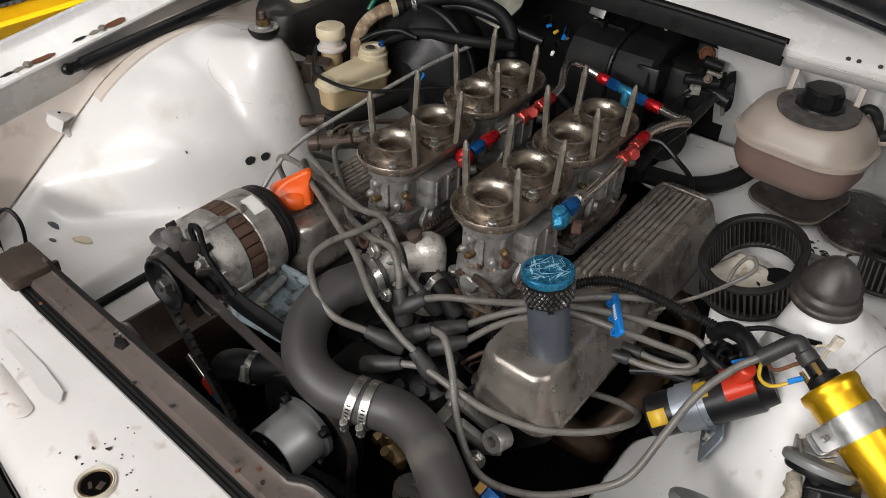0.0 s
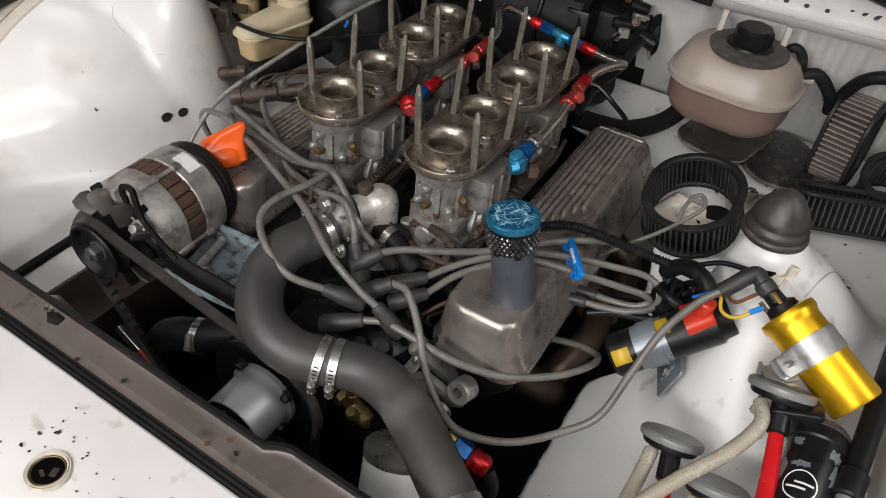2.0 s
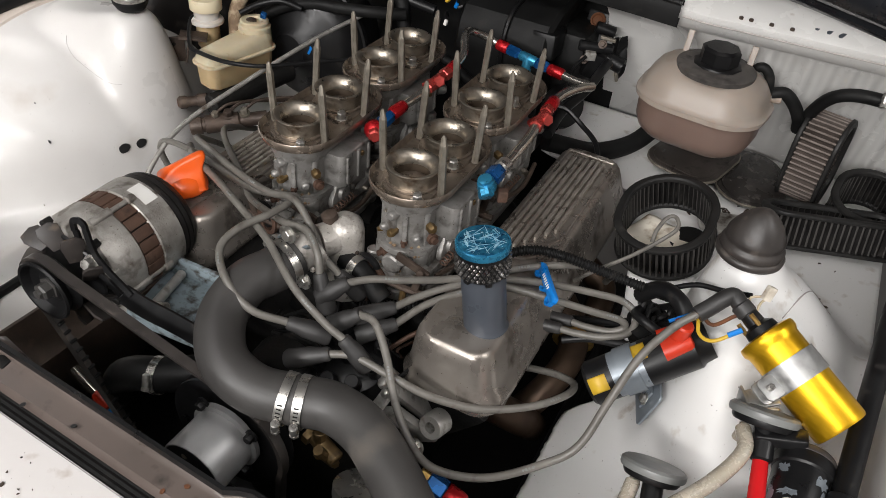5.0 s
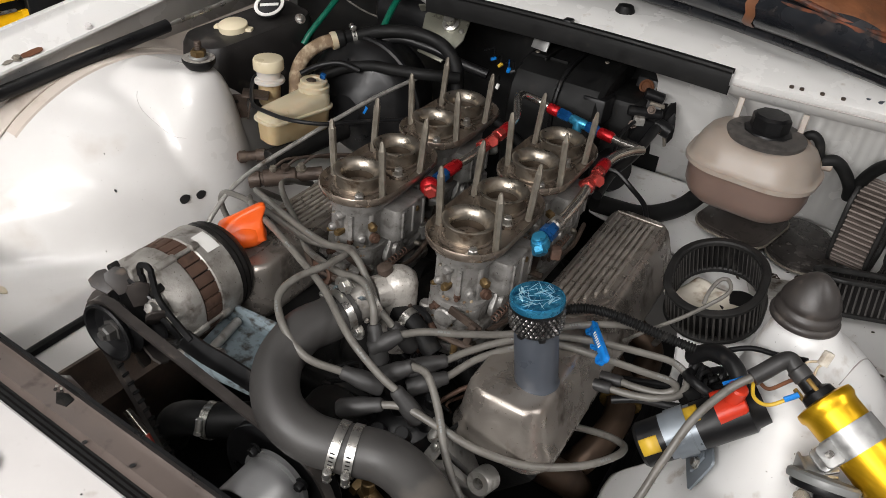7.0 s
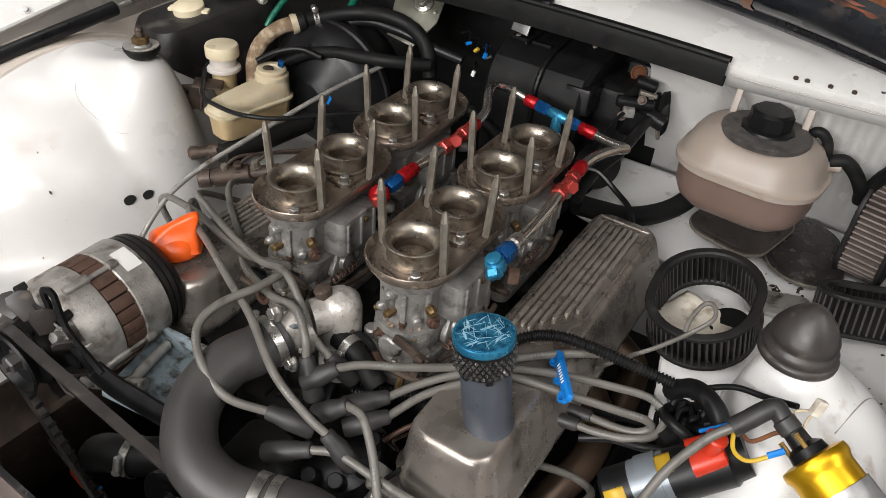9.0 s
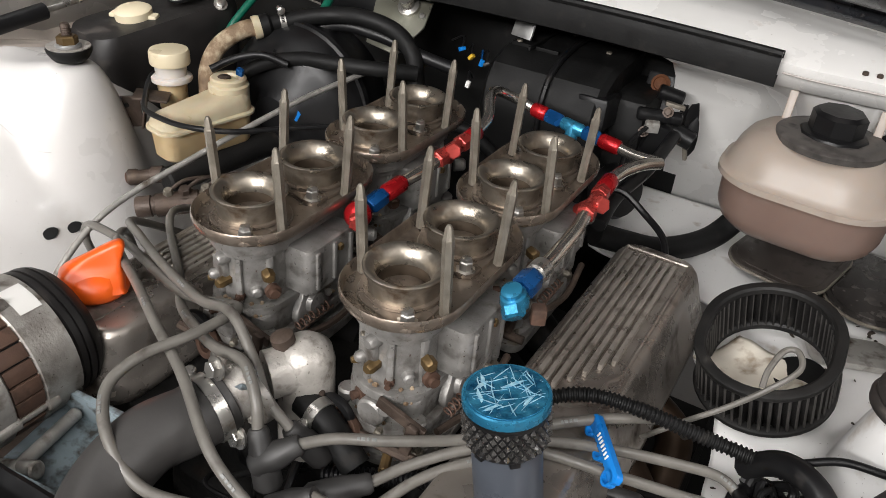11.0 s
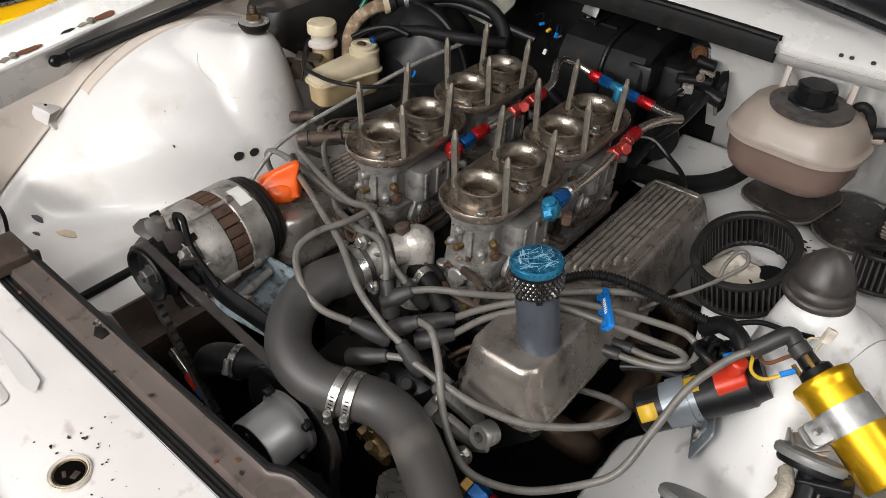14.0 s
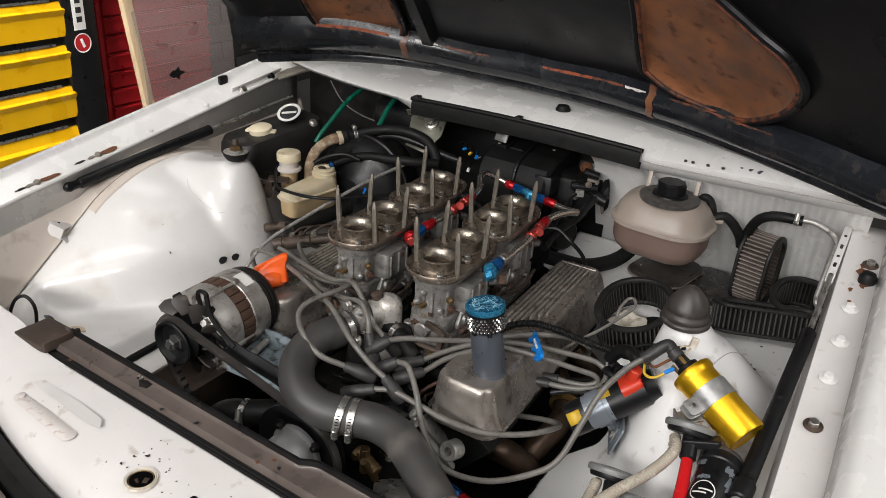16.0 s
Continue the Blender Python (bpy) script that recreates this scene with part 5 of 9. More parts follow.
part("end_plate", lathe(nb(), [(0.0366, 0.058), (0.0362, 0.0605), (0.0, 0.061)], 36, aim((-0.072, -0.258, 0.702), (-0.072, -0.4, 0.702))), "satin", wp, "dark end face with bolt holes")
for k in range(4):
    a = 0.2 + k * math.pi / 2
    part("hole_mark", lathe(nb(), [(0.004, 0), (0.003, 0.0006), (0.0, 0.0008)], 10, aim((-0.072 + 0.024 * math.cos(a), -0.3192, 0.702 + 0.024 * math.sin(a)), (-0.072 + 0.024 * math.cos(a), -0.4, 0.702 + 0.024 * math.sin(a)))), "stud", wp)
part("housing", cyl(nb(), (-0.072, -0.232, 0.700), (-0.066, -0.14, 0.690), 0.045, 24, 0.06, 0.006), "dark", wp)

cr = thing("crank_pulley", (-0.085, -0.24, 0.48), "black pressed crankshaft pulley low down", "pulley")
part("pulley", lathe(nb(), [(0.0, 0), (0.07, 0), (0.076, 0.004), (0.068, 0.013), (0.076, 0.022), (0.07, 0.026), (0.0, 0.026)], 36, aim((-0.085, -0.234, 0.48), (-0.085, -0.3, 0.48))), "satin", cr)

AX, AZ = -0.318, 0.800
al = thing("alternator", (AX, -0.16, AZ), "alternator with silver end castings and rusty stator", "alternator")
am = aim((AX, -0.075, AZ), (AX, -0.4, AZ))
part("rear_cover", lathe(nb(), [(0.0, 0.004), (0.045, 0.004), (0.056, 0.008), (0.061, 0.014), (0.0625, 0.018), (0.0605, 0.0185), (0.0605, 0.0205), (0.0635, 0.021), (0.0635, 0.026), (0.0610, 0.0265), (0.0610, 0.0285), (0.0640, 0.029), (0.0640, 0.034), (0.0615, 0.036)], 40, am), "dusty", al, "dusty black ridged rear cover", sharp=30)
part("rear_casting", lathe(nb(), [(0.060, 0.036), (0.0665, 0.038), (0.0665, 0.072), (0.064, 0.074)], 40, am), "castd", al, "silver grey end casting")
part("stator_core", lathe(nb(), [(0.060, 0.073), (0.0625, 0.074), (0.0625, 0.100), (0.060, 0.101)], 40, am), "dark", al, "dark slots between the laminations")
for k in range(26):
    m = am @ pose(0, 0, 0, 0, 0, 360 / 26 * k + 2)
    part("lamination", box(nb(), (0.005, 0.0138, 0.0255), m @ pose(0.0625 + 0.0004 * (k % 3), 0, 0.087), 0.0008), "stator", al)
for k in range(4):
    m = am @ pose(0, 0, 0, 0, 0, 90 * k + 74)
    bm = lathe(nb(), [(0.0, 0.062), (0.0050, 0.063), (0.0062, 0.066), (0.0062, 0.074), (0.0032, 0.075), (0.0032, 0.099), (0.0062, 0.100), (0.0062, 0.126), (0.005, 0.129), (0.0, 0.130)], 12, m @ pose(0.0650, 0, 0))
    part("through_bolt", bm, "rustd" if k == 1 else "castd", al, "cast lug with a through bolt")
part("front_casting", lathe(nb(), [(0.064, 0.100), (0.0665, 0.102), (0.0665, 0.128), (0.060, 0.140), (0.042, 0.146), (0.02, 0.147)], 40, am), "castd", al, "silver grey end casting")
for k in range(10):
    a = 2 * math.pi * k / 10
    m = am @ pose(0, 0, 0, 0, 0, math.degrees(a))
    part("vent_rib", box(nb(), (0.024, 0.009, 0.012), m @ pose(0.056, 0, 0.144), 0.002), "dark" if k % 2 else "castd", al)
part("fan", lathe(nb(), [(0.0, 0.150), (0.052, 0.150), (0.054, 0.152), (0.052, 0.154), (0.0, 0.154)], 28, am), "satin", al, "dusty black fan disc")
blade = prism(nb(), [(-0.016, -0.011), (0.012, -0.013), (0.018, -0.004), (0.017, 0.010), (0.008, 0.013), (-0.014, 0.008)], -0.0016, 0.0016, Matrix(), 0.0008)
for k in range(10):
    m = am @ pose(0, 0, 0, 0, 0, 36 * k + 9)
    bl = blade.copy()
    bmesh.ops.transform(bl, matrix=m @ pose(0.052, 0, 0.1600, 0, 0, 28) @ pose(0, 0, 0, 62, 0, 0), verts=bl.verts)
    part("fan_blade", bl, "fanblade", al)
part("pulley", lathe(nb(), [(0.0, 0.176), (0.034, 0.172), (0.039, 0.175), (0.032, 0.184), (0.039, 0.193), (0.0375, 0.1955), (0.0345, 0.195), (0.030, 0.186), (0.020, 0.182), (0.016, 0.184), (0.0, 0.185)], 44, am), "satin", al, "black dished pulley")
part("pulley_nut", lathe(nb(), [(0.014, 0.184), (0.014, 0.187), (0.0105, 0.1875), (0.0105, 0.197), (0.0085, 0.199), (0.006, 0.199), (0.006, 0.203), (0.0, 0.2035)], 6, am), "hose", al, "dusty pulley nut", sharp=20)
upl = am.to_3x3().inverted() @ Vector((0.28, 0, 1))
upa = math.atan2(upl.y, upl.x)
bm = nb()
surf(bm, lambda a, z: am @ Vector((0.0675 * math.cos(a), 0.0675 * math.sin(a), z)), lin(upa - radians(16), upa + radians(10), 6), (0.042, 0.062))
q = part("label", bm, "label", al, "blank white sticker")

bt = thing("drive_belt", (-0.2, -0.257, 0.70), "worn black vee belt", "belt")
BY = -0.259
def arc(c, r, a0, a1, n=10):
    return [(c[0] + r * math.cos(radians(a0 + (a1 - a0) * k / n)), BY, c[1] + r * math.sin(radians(a0 + (a1 - a0) * k / n))) for k in range(n + 1)]
loop = arc((AX, AZ), 0.038, 205, 60) + arc((-0.072, 0.700), 0.076, 62, -20) + arc((-0.085, 0.48), 0.074, 10, -160)
loop += loop[:1]
bm = nb()
secs = []
for i, p in enumerate(loop):
    a, b = Vector(loop[max(i - 1, 0)]), Vector(loop[min(i + 1, len(loop) - 1)])
    d = (b - a).normalized()
    nrm = Vector((-d.z, 0, d.x))
    secs.append([bm.verts.new(Vector(p) + nrm * o + Vector((0, w, 0))) for o, w in ((0.004, -0.006), (0.004, 0.006), (-0.004, 0.004), (-0.004, -0.004))])
for a, b in zip(secs, secs[1:]):
    for k in range(4):
        bm.faces.new((a[k], a[(k + 1) % 4], b[(k + 1) % 4], b[k]))
part("belt", bm, "gaiter", bt)
for k in range(26):
    f = 0.04 + 0.036 * k
    p = Vector((-0.354, BY, 0.782)).lerp(Vector((-0.160, BY, 0.475)), f)
    part("cog", box(nb(), (0.004, 0.009, 0.004), pose(p.x + 0.006, p.y, p.z + 0.004, 0, 34, 0), 0.001), "black", bt)

ab = thing("alternator_bracket", (-0.22, -0.225, 0.82), "black slotted alternator adjusting arm", "bracket")
bm = nb()
def strap(pts, w, t):
    """A flat steel strap through the given points, w across and t thick."""
    ps = smooth_path([Vector(p) for p in pts], 5)
    rows = []
    for i, p in enumerate(ps):
        d = (ps[min(i + 1, len(ps) - 1)] - ps[max(i - 1, 0)]).normalized()
        n = Vector((0.12, -0.9, 0.42))
        n = (n - d * n.dot(d)).normalized()
        sd = d.cross(n)
        rows.append([bm.verts.new(p + sd * a * w / 2 + n * b * t / 2) for a, b in ((-1, -1), (1, -1), (1, 1), (-1, 1))])
    for a, b in zip(rows, rows[1:]):
        for k in range(4):
            bm.faces.new((a[k], a[(k + 1) % 4], b[(k + 1) % 4], b[k]))
    bm.faces.new(rows[0])
    bm.faces.new(rows[-1])
def arm_at(f, off):
    c = smooth_path([Vector(p) for p in ((-0.290, -0.224, 0.872), (-0.276, -0.227, 0.838), (-0.232, -0.228, 0.806))], 6)
    q = c[int(f * (len(c) - 1))]
    return (q.x + off, q.y, q.z + off * 0.5)
for off in (-0.0085, 0.0085):
    strap([arm_at(f, off) for f in lin(0, 1, 7)], 0.0065, 0.004)
strap([(-0.300, -0.224, 0.866), (-0.299, -0.224, 0.880), (-0.290, -0.224, 0.885), (-0.282, -0.224, 0.882), (-0.2815, -0.224, 0.874)], 0.0065, 0.004)
strap([(-0.236, -0.228, 0.806), (-0.205, -0.227, 0.799), (-0.17, -0.220, 0.788), (-0.13, -0.208, 0.765), (-0.10, -0.20, 0.74)], 0.024, 0.004)
part("arm", bm, "satin", ab)
part("bolt", hexbolt(nb(), (-0.276, -0.229, 0.834), (0.15, -0.9, 0.5), 0.007, 0.014), "steel", ab, "bright zinc bolt")
mb = pose(-0.215, -0.160, 0.742, 0, 10, 12)
bm = box(nb(), (0.105, 0.090, 0.006), mb, 0.002)
box(bm, (0.105, 0.006, 0.034), mb @ pose(0, -0.045, 0.012), 0.002)
box(bm, (0.105, 0.006, 0.034), mb @ pose(0, 0.045, 0.012), 0.002)
box(bm, (0.006, 0.090, 0.030), mb @ pose(0.052, 0, 0.012), 0.002)
ob = thing("mounting_bracket", (-0.22, -0.16, 0.74), "pale blue painted alternator mounting", "bracket")
part("casting", bm, "bluegrey", ob)
part("spacer_tube", cyl(nb(), mb @ Vector((-0.03, -0.04, 0.012)), mb @ Vector((-0.03, 0.04, 0.012)), 0.006, 14, bev=0.002), "castl", ob, "pale spacer tube")
part("stay", cyl(nb(), (-0.29, -0.205, 0.735), (-0.215, -0.19, 0.765), 0.008, 12, bev=0.002), "castl", ob, "bright alloy stay")

lh = thing("lower_hose", (-0.20, -0.24, 0.68), "black rubber elbow hose low in the bay", "hose")
part("hose", tube(nb(), [(-0.275, -0.235, 0.62), (-0.265, -0.236, 0.655), (-0.235, -0.236, 0.682), (-0.20, -0.225, 0.690), (-0.165, -0.20, 0.692)], 0.022, 18), "black", lh)
hose_clamp((-0.205, -0.228, 0.689), (1, 0.25, 0.1), 0.0225, 60, "dull clamp on the lower hose")

# distributor with angled boots
ds = thing("distributor", (0.012, -0.125, 0.70), "black distributor cap bristling with plug leads", "distributor")
dm = aim((0.010, -0.118, 0.715), (0.000, -0.150, 0.82))
part("body", lathe(nb(), [(0.034, -0.05), (0.034, 0.0), (0.046, 0.004), (0.047, 0.020), (0.044, 0.034), (0.030, 0.044), (0.012, 0.046), (0.011, 0.056), (0.0, 0.057)], 30, dm), "satin", ds, "black bakelite cap")
for k in range(8):
    m = dm @ pose(0, 0, 0, 0, 0, 45 * k + 10)
    part("tower", cyl(nb(), m @ Vector((0.032, 0, 0.026)), m @ Vector((0.040, 0, 0.056)), 0.0095, 12, 0.0085, 0.001), "satin", ds)
for sgn in (-1, 1):
    part("clip", tube(nb(), [dm @ Vector((sgn * 0.05, 0, -0.01)), dm @ Vector((sgn * 0.052, 0, 0.012)), dm @ Vector((sgn * 0.044, 0, 0.036))], 0.003, 6, 4), "steel", ds)

# ---- plug leads ----
LEADS = [
    # boot at the cap, then the run
    ([(-0.012, -0.150, 0.797), (-0.052, -0.167, 0.810)], [(-0.052, -0.167, 0.810), (-0.086, -0.189, 0.830), (-0.123, -0.183, 0.852), (-0.150, -0.159, 0.866), (-0.150, -0.127, 0.874), (-0.136, -0.085, 0.876), (-0.135, -0.042, 0.872), (-0.160, -0.022, 0.856), (-0.209, -0.025, 0.845), (-0.257, -0.015, 0.842), (-0.339, 0.013, 0.832), (-0.412, 0.027, 0.820), (-0.430, 0.030, 0.795), (-0.418, 0.035, 0.755)]),
    ([(0.040, -0.151, 0.778), (0.012, -0.154, 0.808)], [(0.012, -0.154, 0.808), (-0.012, -0.156, 0.822), (-0.055, -0.152, 0.850), (-0.118, -0.117, 0.866), (-0.177, -0.088, 0.866), (-0.245, -0.050, 0.856), (-0.335, 0.000, 0.838), (-0.40, 0.06, 0.80), (-0.41, 0.08, 0.74)]),
    ([(-0.022, -0.070, 0.795), (-0.042, -0.083, 0.825)], [(-0.042, -0.083, 0.825), (-0.064, -0.084, 0.845), (-0.088, -0.072, 0.866), (-0.125, -0.056, 0.884), (-0.174, -0.042, 0.866), (-0.245, -0.015, 0.853), (-0.323, 0.020, 0.842), (-0.385, 0.06, 0.82), (-0.41, 0.15, 0.75)]),
    ([(-0.035, -0.118, 0.800), (-0.052, -0.108, 0.838)], [(-0.052, -0.108, 0.838), (-0.060, -0.100, 0.858), (-0.085, -0.085, 0.872), (-0.120, -0.080, 0.866), (-0.165, -0.058, 0.850), (-0.215, -0.030, 0.835), (-0.260, 0.01, 0.825), (-0.38, 0.11, 0.81), (-0.41, 0.22, 0.75)]),
    ([(-0.045, -0.118, 0.815), (-0.022, -0.097, 0.832)], [(-0.022, -0.097, 0.832), (-0.002, -0.077, 0.833), (0.033, -0.054, 0.832), (0.077, -0.016, 0.828), (0.115, 0.029, 0.826), (0.156, 0.072, 0.824), (0.199, 0.116, 0.812), (0.223, 0.150, 0.785), (0.215, 0.19, 0.74)]),
    ([(-0.002, -0.108, 0.797), (0.030, -0.077, 0.805)], [(0.030, -0.077, 0.805), (0.049, -0.050, 0.812), (0.080, -0.020, 0.822), (0.121, 0.018, 0.824), (0.169, 0.049, 0.818), (0.223, 0.080, 0.806), (0.258, 0.096, 0.797), (0.278, 0.090, 0.786), (0.276, 0.070, 0.774), (0.252, 0.056, 0.766), (0.220, 0.050, 0.760), (0.190, 0.048, 0.757)]),
    ([(0.010, -0.120, 0.785), (0.040, -0.090, 0.794)], [(0.040, -0.090, 0.794), (0.060, -0.052, 0.806), (0.089, -0.020, 0.815), (0.123, 0.013, 0.818), (0.185, 0.033, 0.812), (0.230, 0.056, 0.798), (0.262, 0.072, 0.788), (0.270, 0.074, 0.778), (0.256, 0.068, 0.768), (0.228, 0.066, 0.762), (0.198, 0.068, 0.758)]),
    ([(-0.040, -0.185, 0.775), (0.002, -0.168, 0.792)], [(0.002, -0.168, 0.792), (0.029, -0.157, 0.793), (0.076, -0.154, 0.785), (0.119, -0.144, 0.770), (0.167, -0.116, 0.752), (0.213, -0.073, 0.742), (0.240, -0.030, 0.735), (0.242, 0.004, 0.722), (0.220, 0.022, 0.708), (0.19, 0.026, 0.698), (0.15, 0.02, 0.69)]),
    ([(-0.020, -0.132, 0.795), (0.010, -0.120, 0.818)], [(0.010, -0.120, 0.818), (0.034, -0.126, 0.822), (0.062, -0.146, 0.803), (0.093, -0.176, 0.775), (0.127, -0.196, 0.748), (0.160, -0.200, 0.735), (0.207, -0.172, 0.722), (0.252, -0.126, 0.724), (0.280, -0.098, 0.744), (0.292, -0.057, 0.785), (0.305, -0.023, 0.832), (0.326, 0.010, 0.862), (0.346, 0.027, 0.881)]),
]
for bpts, pts in LEADS:
    ob = thing("plug_lead", pts[0], "grey silicone plug lead with dark rubber boot", "plug lead", "plug leads")
    part("lead", tube(nb(), pts, 0.0046, 10, 8), "lead", ob)
    d = (Vector(bpts[1]) - Vector(bpts[0])).normalized()
    L = (Vector(bpts[1]) - Vector(bpts[0])).length
    part("boot", lathe(nb(), [(0.009, -0.004), (0.0115, 0.0), (0.0110, L * 0.55), (0.0085, L * 0.85), (0.0085, L * 0.97), (0.0068, L + 0.002)], 16, aim(bpts[0], bpts[1])), "boot", ob, "dark rubber boot")
    run = smooth_path([Vector(p) for p in pts], 24)
    for f in (0.2, 0.56):
        i = int(f * len(run))
        d = (run[i + 1] - run[i - 1]).normalized()
        up = Vector((0.1, -0.6, 0.8))
        up = (up - d * up.dot(d)).normalized()
        mk = Matrix((d, up.cross(d), up)).transposed().to_4x4()
        for o, ln in ((-0.006, 0.0022), (-0.0025, 0.003), (0.0016, 0.0022), (0.006, 0.0036)):
            part("print_mark", box(nb(), (ln, 0.0026, 0.0006), Matrix.Translation(run[i] + d * o + up * 0.00455) @ mk, 0.0002), "grey", ob, "pale printed mark")
for pa, pb in (((0.200, 0.0485, 0.758), (0.150, 0.046, 0.750)), ((0.208, 0.067, 0.760), (0.160, 0.072, 0.745))):
    ob = thing("plug_boot", pa, "black rubber spark plug boot", "boot", "plug boots")
    part("boot", lathe(nb(), [(0.006, 0.0), (0.0075, 0.003), (0.0080, 0.03), (0.0095, 0.048), (0.009, 0.05)], 14, aim(pa, pb)), "boot", ob)
# lead into the coil
ce = thing("coil_boot", (0.36, 0.05, 0.88), "black right-angle coil lead boot", "boot")
part("boot", tube(nb(), [(0.343, 0.024, 0.878), (0.352, 0.033, 0.886), (0.362, 0.043, 0.896), (0.370, 0.049, 0.9000), (0.377, 0.045, 0.8975), (0.388, 0.039, 0.8925)], 0.0092, 14), "boot", ce)
part("cuff", cyl(nb(), (0.378, 0.0440, 0.8965), (0.391, 0.0385, 0.8910), 0.0108, 16, bev=0.002), "boot", ce, "thick rubber cuff")

# oily pipes, wires and a pale stay low between the covers and the timing case
lw = thing("wire_bundle", (-0.01, -0.10, 0.74), "dark oily wires low behind the distributor", "wires")
random.seed(52)
for k in range(12):
    a = Vector((random.uniform(-0.10, 0.06), random.uniform(-0.13, -0.06), random.uniform(0.715, 0.745)))
    b = a + Vector((random.uniform(-0.07, 0.07), random.uniform(0.0, 0.07), random.uniform(-0.02, 0.02)))
    c = (a + b) / 2 + Vector((random.uniform(-0.02, 0.02), random.uniform(-0.02, 0.02), random.uniform(0.0, 0.018)))
    part("wire", tube(nb(), [a, c, b], random.uniform(0.0018, 0.0042), 8, 5), ("black", "satin", "stator", "black")[k % 4], lw)
ob = thing("engine_stay", (0.055, -0.165, 0.72), "pale alloy stay with bolts beside the timing cover", "bracket")
sm = Matrix.Translation((0.060, -0.172, 0.728)) @ pose(0, 0, 0, 52, 0, -30)
part("stay", prism(nb(), rrect(0.016, 0.085, 0.006), -0.002, 0.002, sm, 0.001), "castl", ob)
for y in (-0.034, 0.034):
    part("bolt", hexbolt(nb(), sm @ Vector((0, y, 0.002)), sm.to_3x3() @ Vector((0, 0, 1)), 0.005, 0.005), "steel", ob)

# blue lead comb
cb = thing("lead_comb", (0.17, 0.05, 0.82), "bright blue plastic plug lead separator", "lead separator")
m = aim((0.168, 0.052, 0.822), (0.25, 0.11, 0.80))
mm = Matrix.Translation((0.172, 0.042, 0.826)) @ pose(0, 0, 0, 62, 0, -55)
bm = prism(nb(), rrect(0.070, 0.0105, 0.005), -0.003, 0.003, mm, 0.001)
for o in (-0.026, 0.0, 0.026):
    lathe(bm, [(0.0048, -0.003), (0.0072, -0.003), (0.0072, 0.003), (0.0048, 0.003), (0.0048, -0.003)], 16, mm @ pose(o, -0.006, 0))
part("comb", bm, "blue", cb)
for k in range(7):
    part("print_bar", box(nb(), (0.0016, 0.0045, 0.0008), mm @ pose(-0.012 + 0.004 * k, 0.001, 0.0041), 0.0003), "label", cb)

# corrugated loom and wire loop
lo = thing("wiring_loom", (0.2, 0.1, 0.82), "black corrugated loom across the rocker cover", "wiring loom")
part("conduit", tube(nb(), [(0.075, 0.035, 0.80), (0.109, 0.064, 0.826), (0.138, 0.082, 0.834), (0.175, 0.090, 0.835), (0.226, 0.103, 0.824), (0.270, 0.108, 0.820), (0.306, 0.098, 0.828)], 0.0060, 10, 8, 0.0008, 0.004), "black", lo)
lo = thing("wiring_loom", (0.04, -0.05, 0.78), "black corrugated loom under the leads", "wiring loom")
part("conduit", tube(nb(), [(-0.02, -0.07, 0.775), (0.03, -0.05, 0.785), (0.08, -0.03, 0.80), (0.10, 0.03, 0.79)], 0.007, 10, 8, 0.0009, 0.004), "satin", lo)
dl = thing("dipstick", (0.24, 0.13, 0.83), "bent wire dipstick with a loop handle", "dipstick")
part("wire", tube(nb(), [(0.185, 0.125, 0.775), (0.212, 0.130, 0.805), (0.242, 0.140, 0.832), (0.268, 0.150, 0.860), (0.284, 0.165, 0.878), (0.278, 0.178, 0.885), (0.268, 0.176, 0.882), (0.262, 0.160, 0.870), (0.262, 0.150, 0.858)], 0.0026, 8, 8), "lead", dl)

# things low in the front: filter, lines, brass cock, engine bracket
of = thing("oil_filter", (0.105, -0.245, 0.66), "white oil filter canister under the top hose", "oil filter")
part("canister", lathe(nb(), [(0.036, 0.0), (0.042, 0.004), (0.042, 0.085), (0.039, 0.092), (0.030, 0.096), (0.0, 0.097)], 30, aim((0.118, -0.275, 0.605), (0.100, -0.228, 0.70))), "label", of)
part("base", lathe(nb(), [(0.041, 0.092), (0.043, 0.093), (0.043, 0.104), (0.02, 0.108)], 30, aim((0.118, -0.275, 0.605), (0.100, -0.228, 0.70))), "steel", of, "brown stained steel base")
ln = thing("oil_line", (0.155, -0.175, 0.674), "blue and red anodised oil line fitting", "fitting")
part("adapter", lathe(nb(), [(0.009, 0), (0.012, 0.002), (0.012, 0.012), (0.009, 0.014)], 6, aim((0.130, -0.177, 0.678), (0.19, -0.178, 0.66))), "brass", ln)
part("nut", lathe(nb(), [(0.012, 0.012), (0.014, 0.014), (0.014, 0.034), (0.012, 0.036)], 6, aim((0.130, -0.177, 0.678), (0.19, -0.178, 0.66))), "bluean", ln, "blue anodised nut")
part("collar", lathe(nb(), [(0.013, 0.036), (0.014, 0.038), (0.014, 0.058), (0.011, 0.062)], 20, aim((0.130, -0.177, 0.678), (0.19, -0.178, 0.66))), "redan", ln, "red anodised collar")
part("hose", tube(nb(), [(0.188, -0.178, 0.66), (0.20, -0.185, 0.63), (0.18, -0.21, 0.58)], 0.0095, 10), "satin", ln)
ln = thing("oil_line", (0.15, -0.215, 0.64), "red anodised lower oil line end", "fitting")
part("collar", lathe(nb(), [(0.011, 0.0), (0.014, 0.003), (0.014, 0.03), (0.010, 0.034)], 20, aim((0.15, -0.21, 0.65), (0.18, -0.22, 0.62))), "redan", ln)
part("hose", tube(nb(), [(0.17, -0.217, 0.63), (0.19, -0.23, 0.60), (0.18, -0.25, 0.55)], 0.0095, 10), "satin", ln)
bc = thing("brass_fitting", (0.018, -0.21, 0.69), "dirty brass drain fitting by the hose", "fitting")
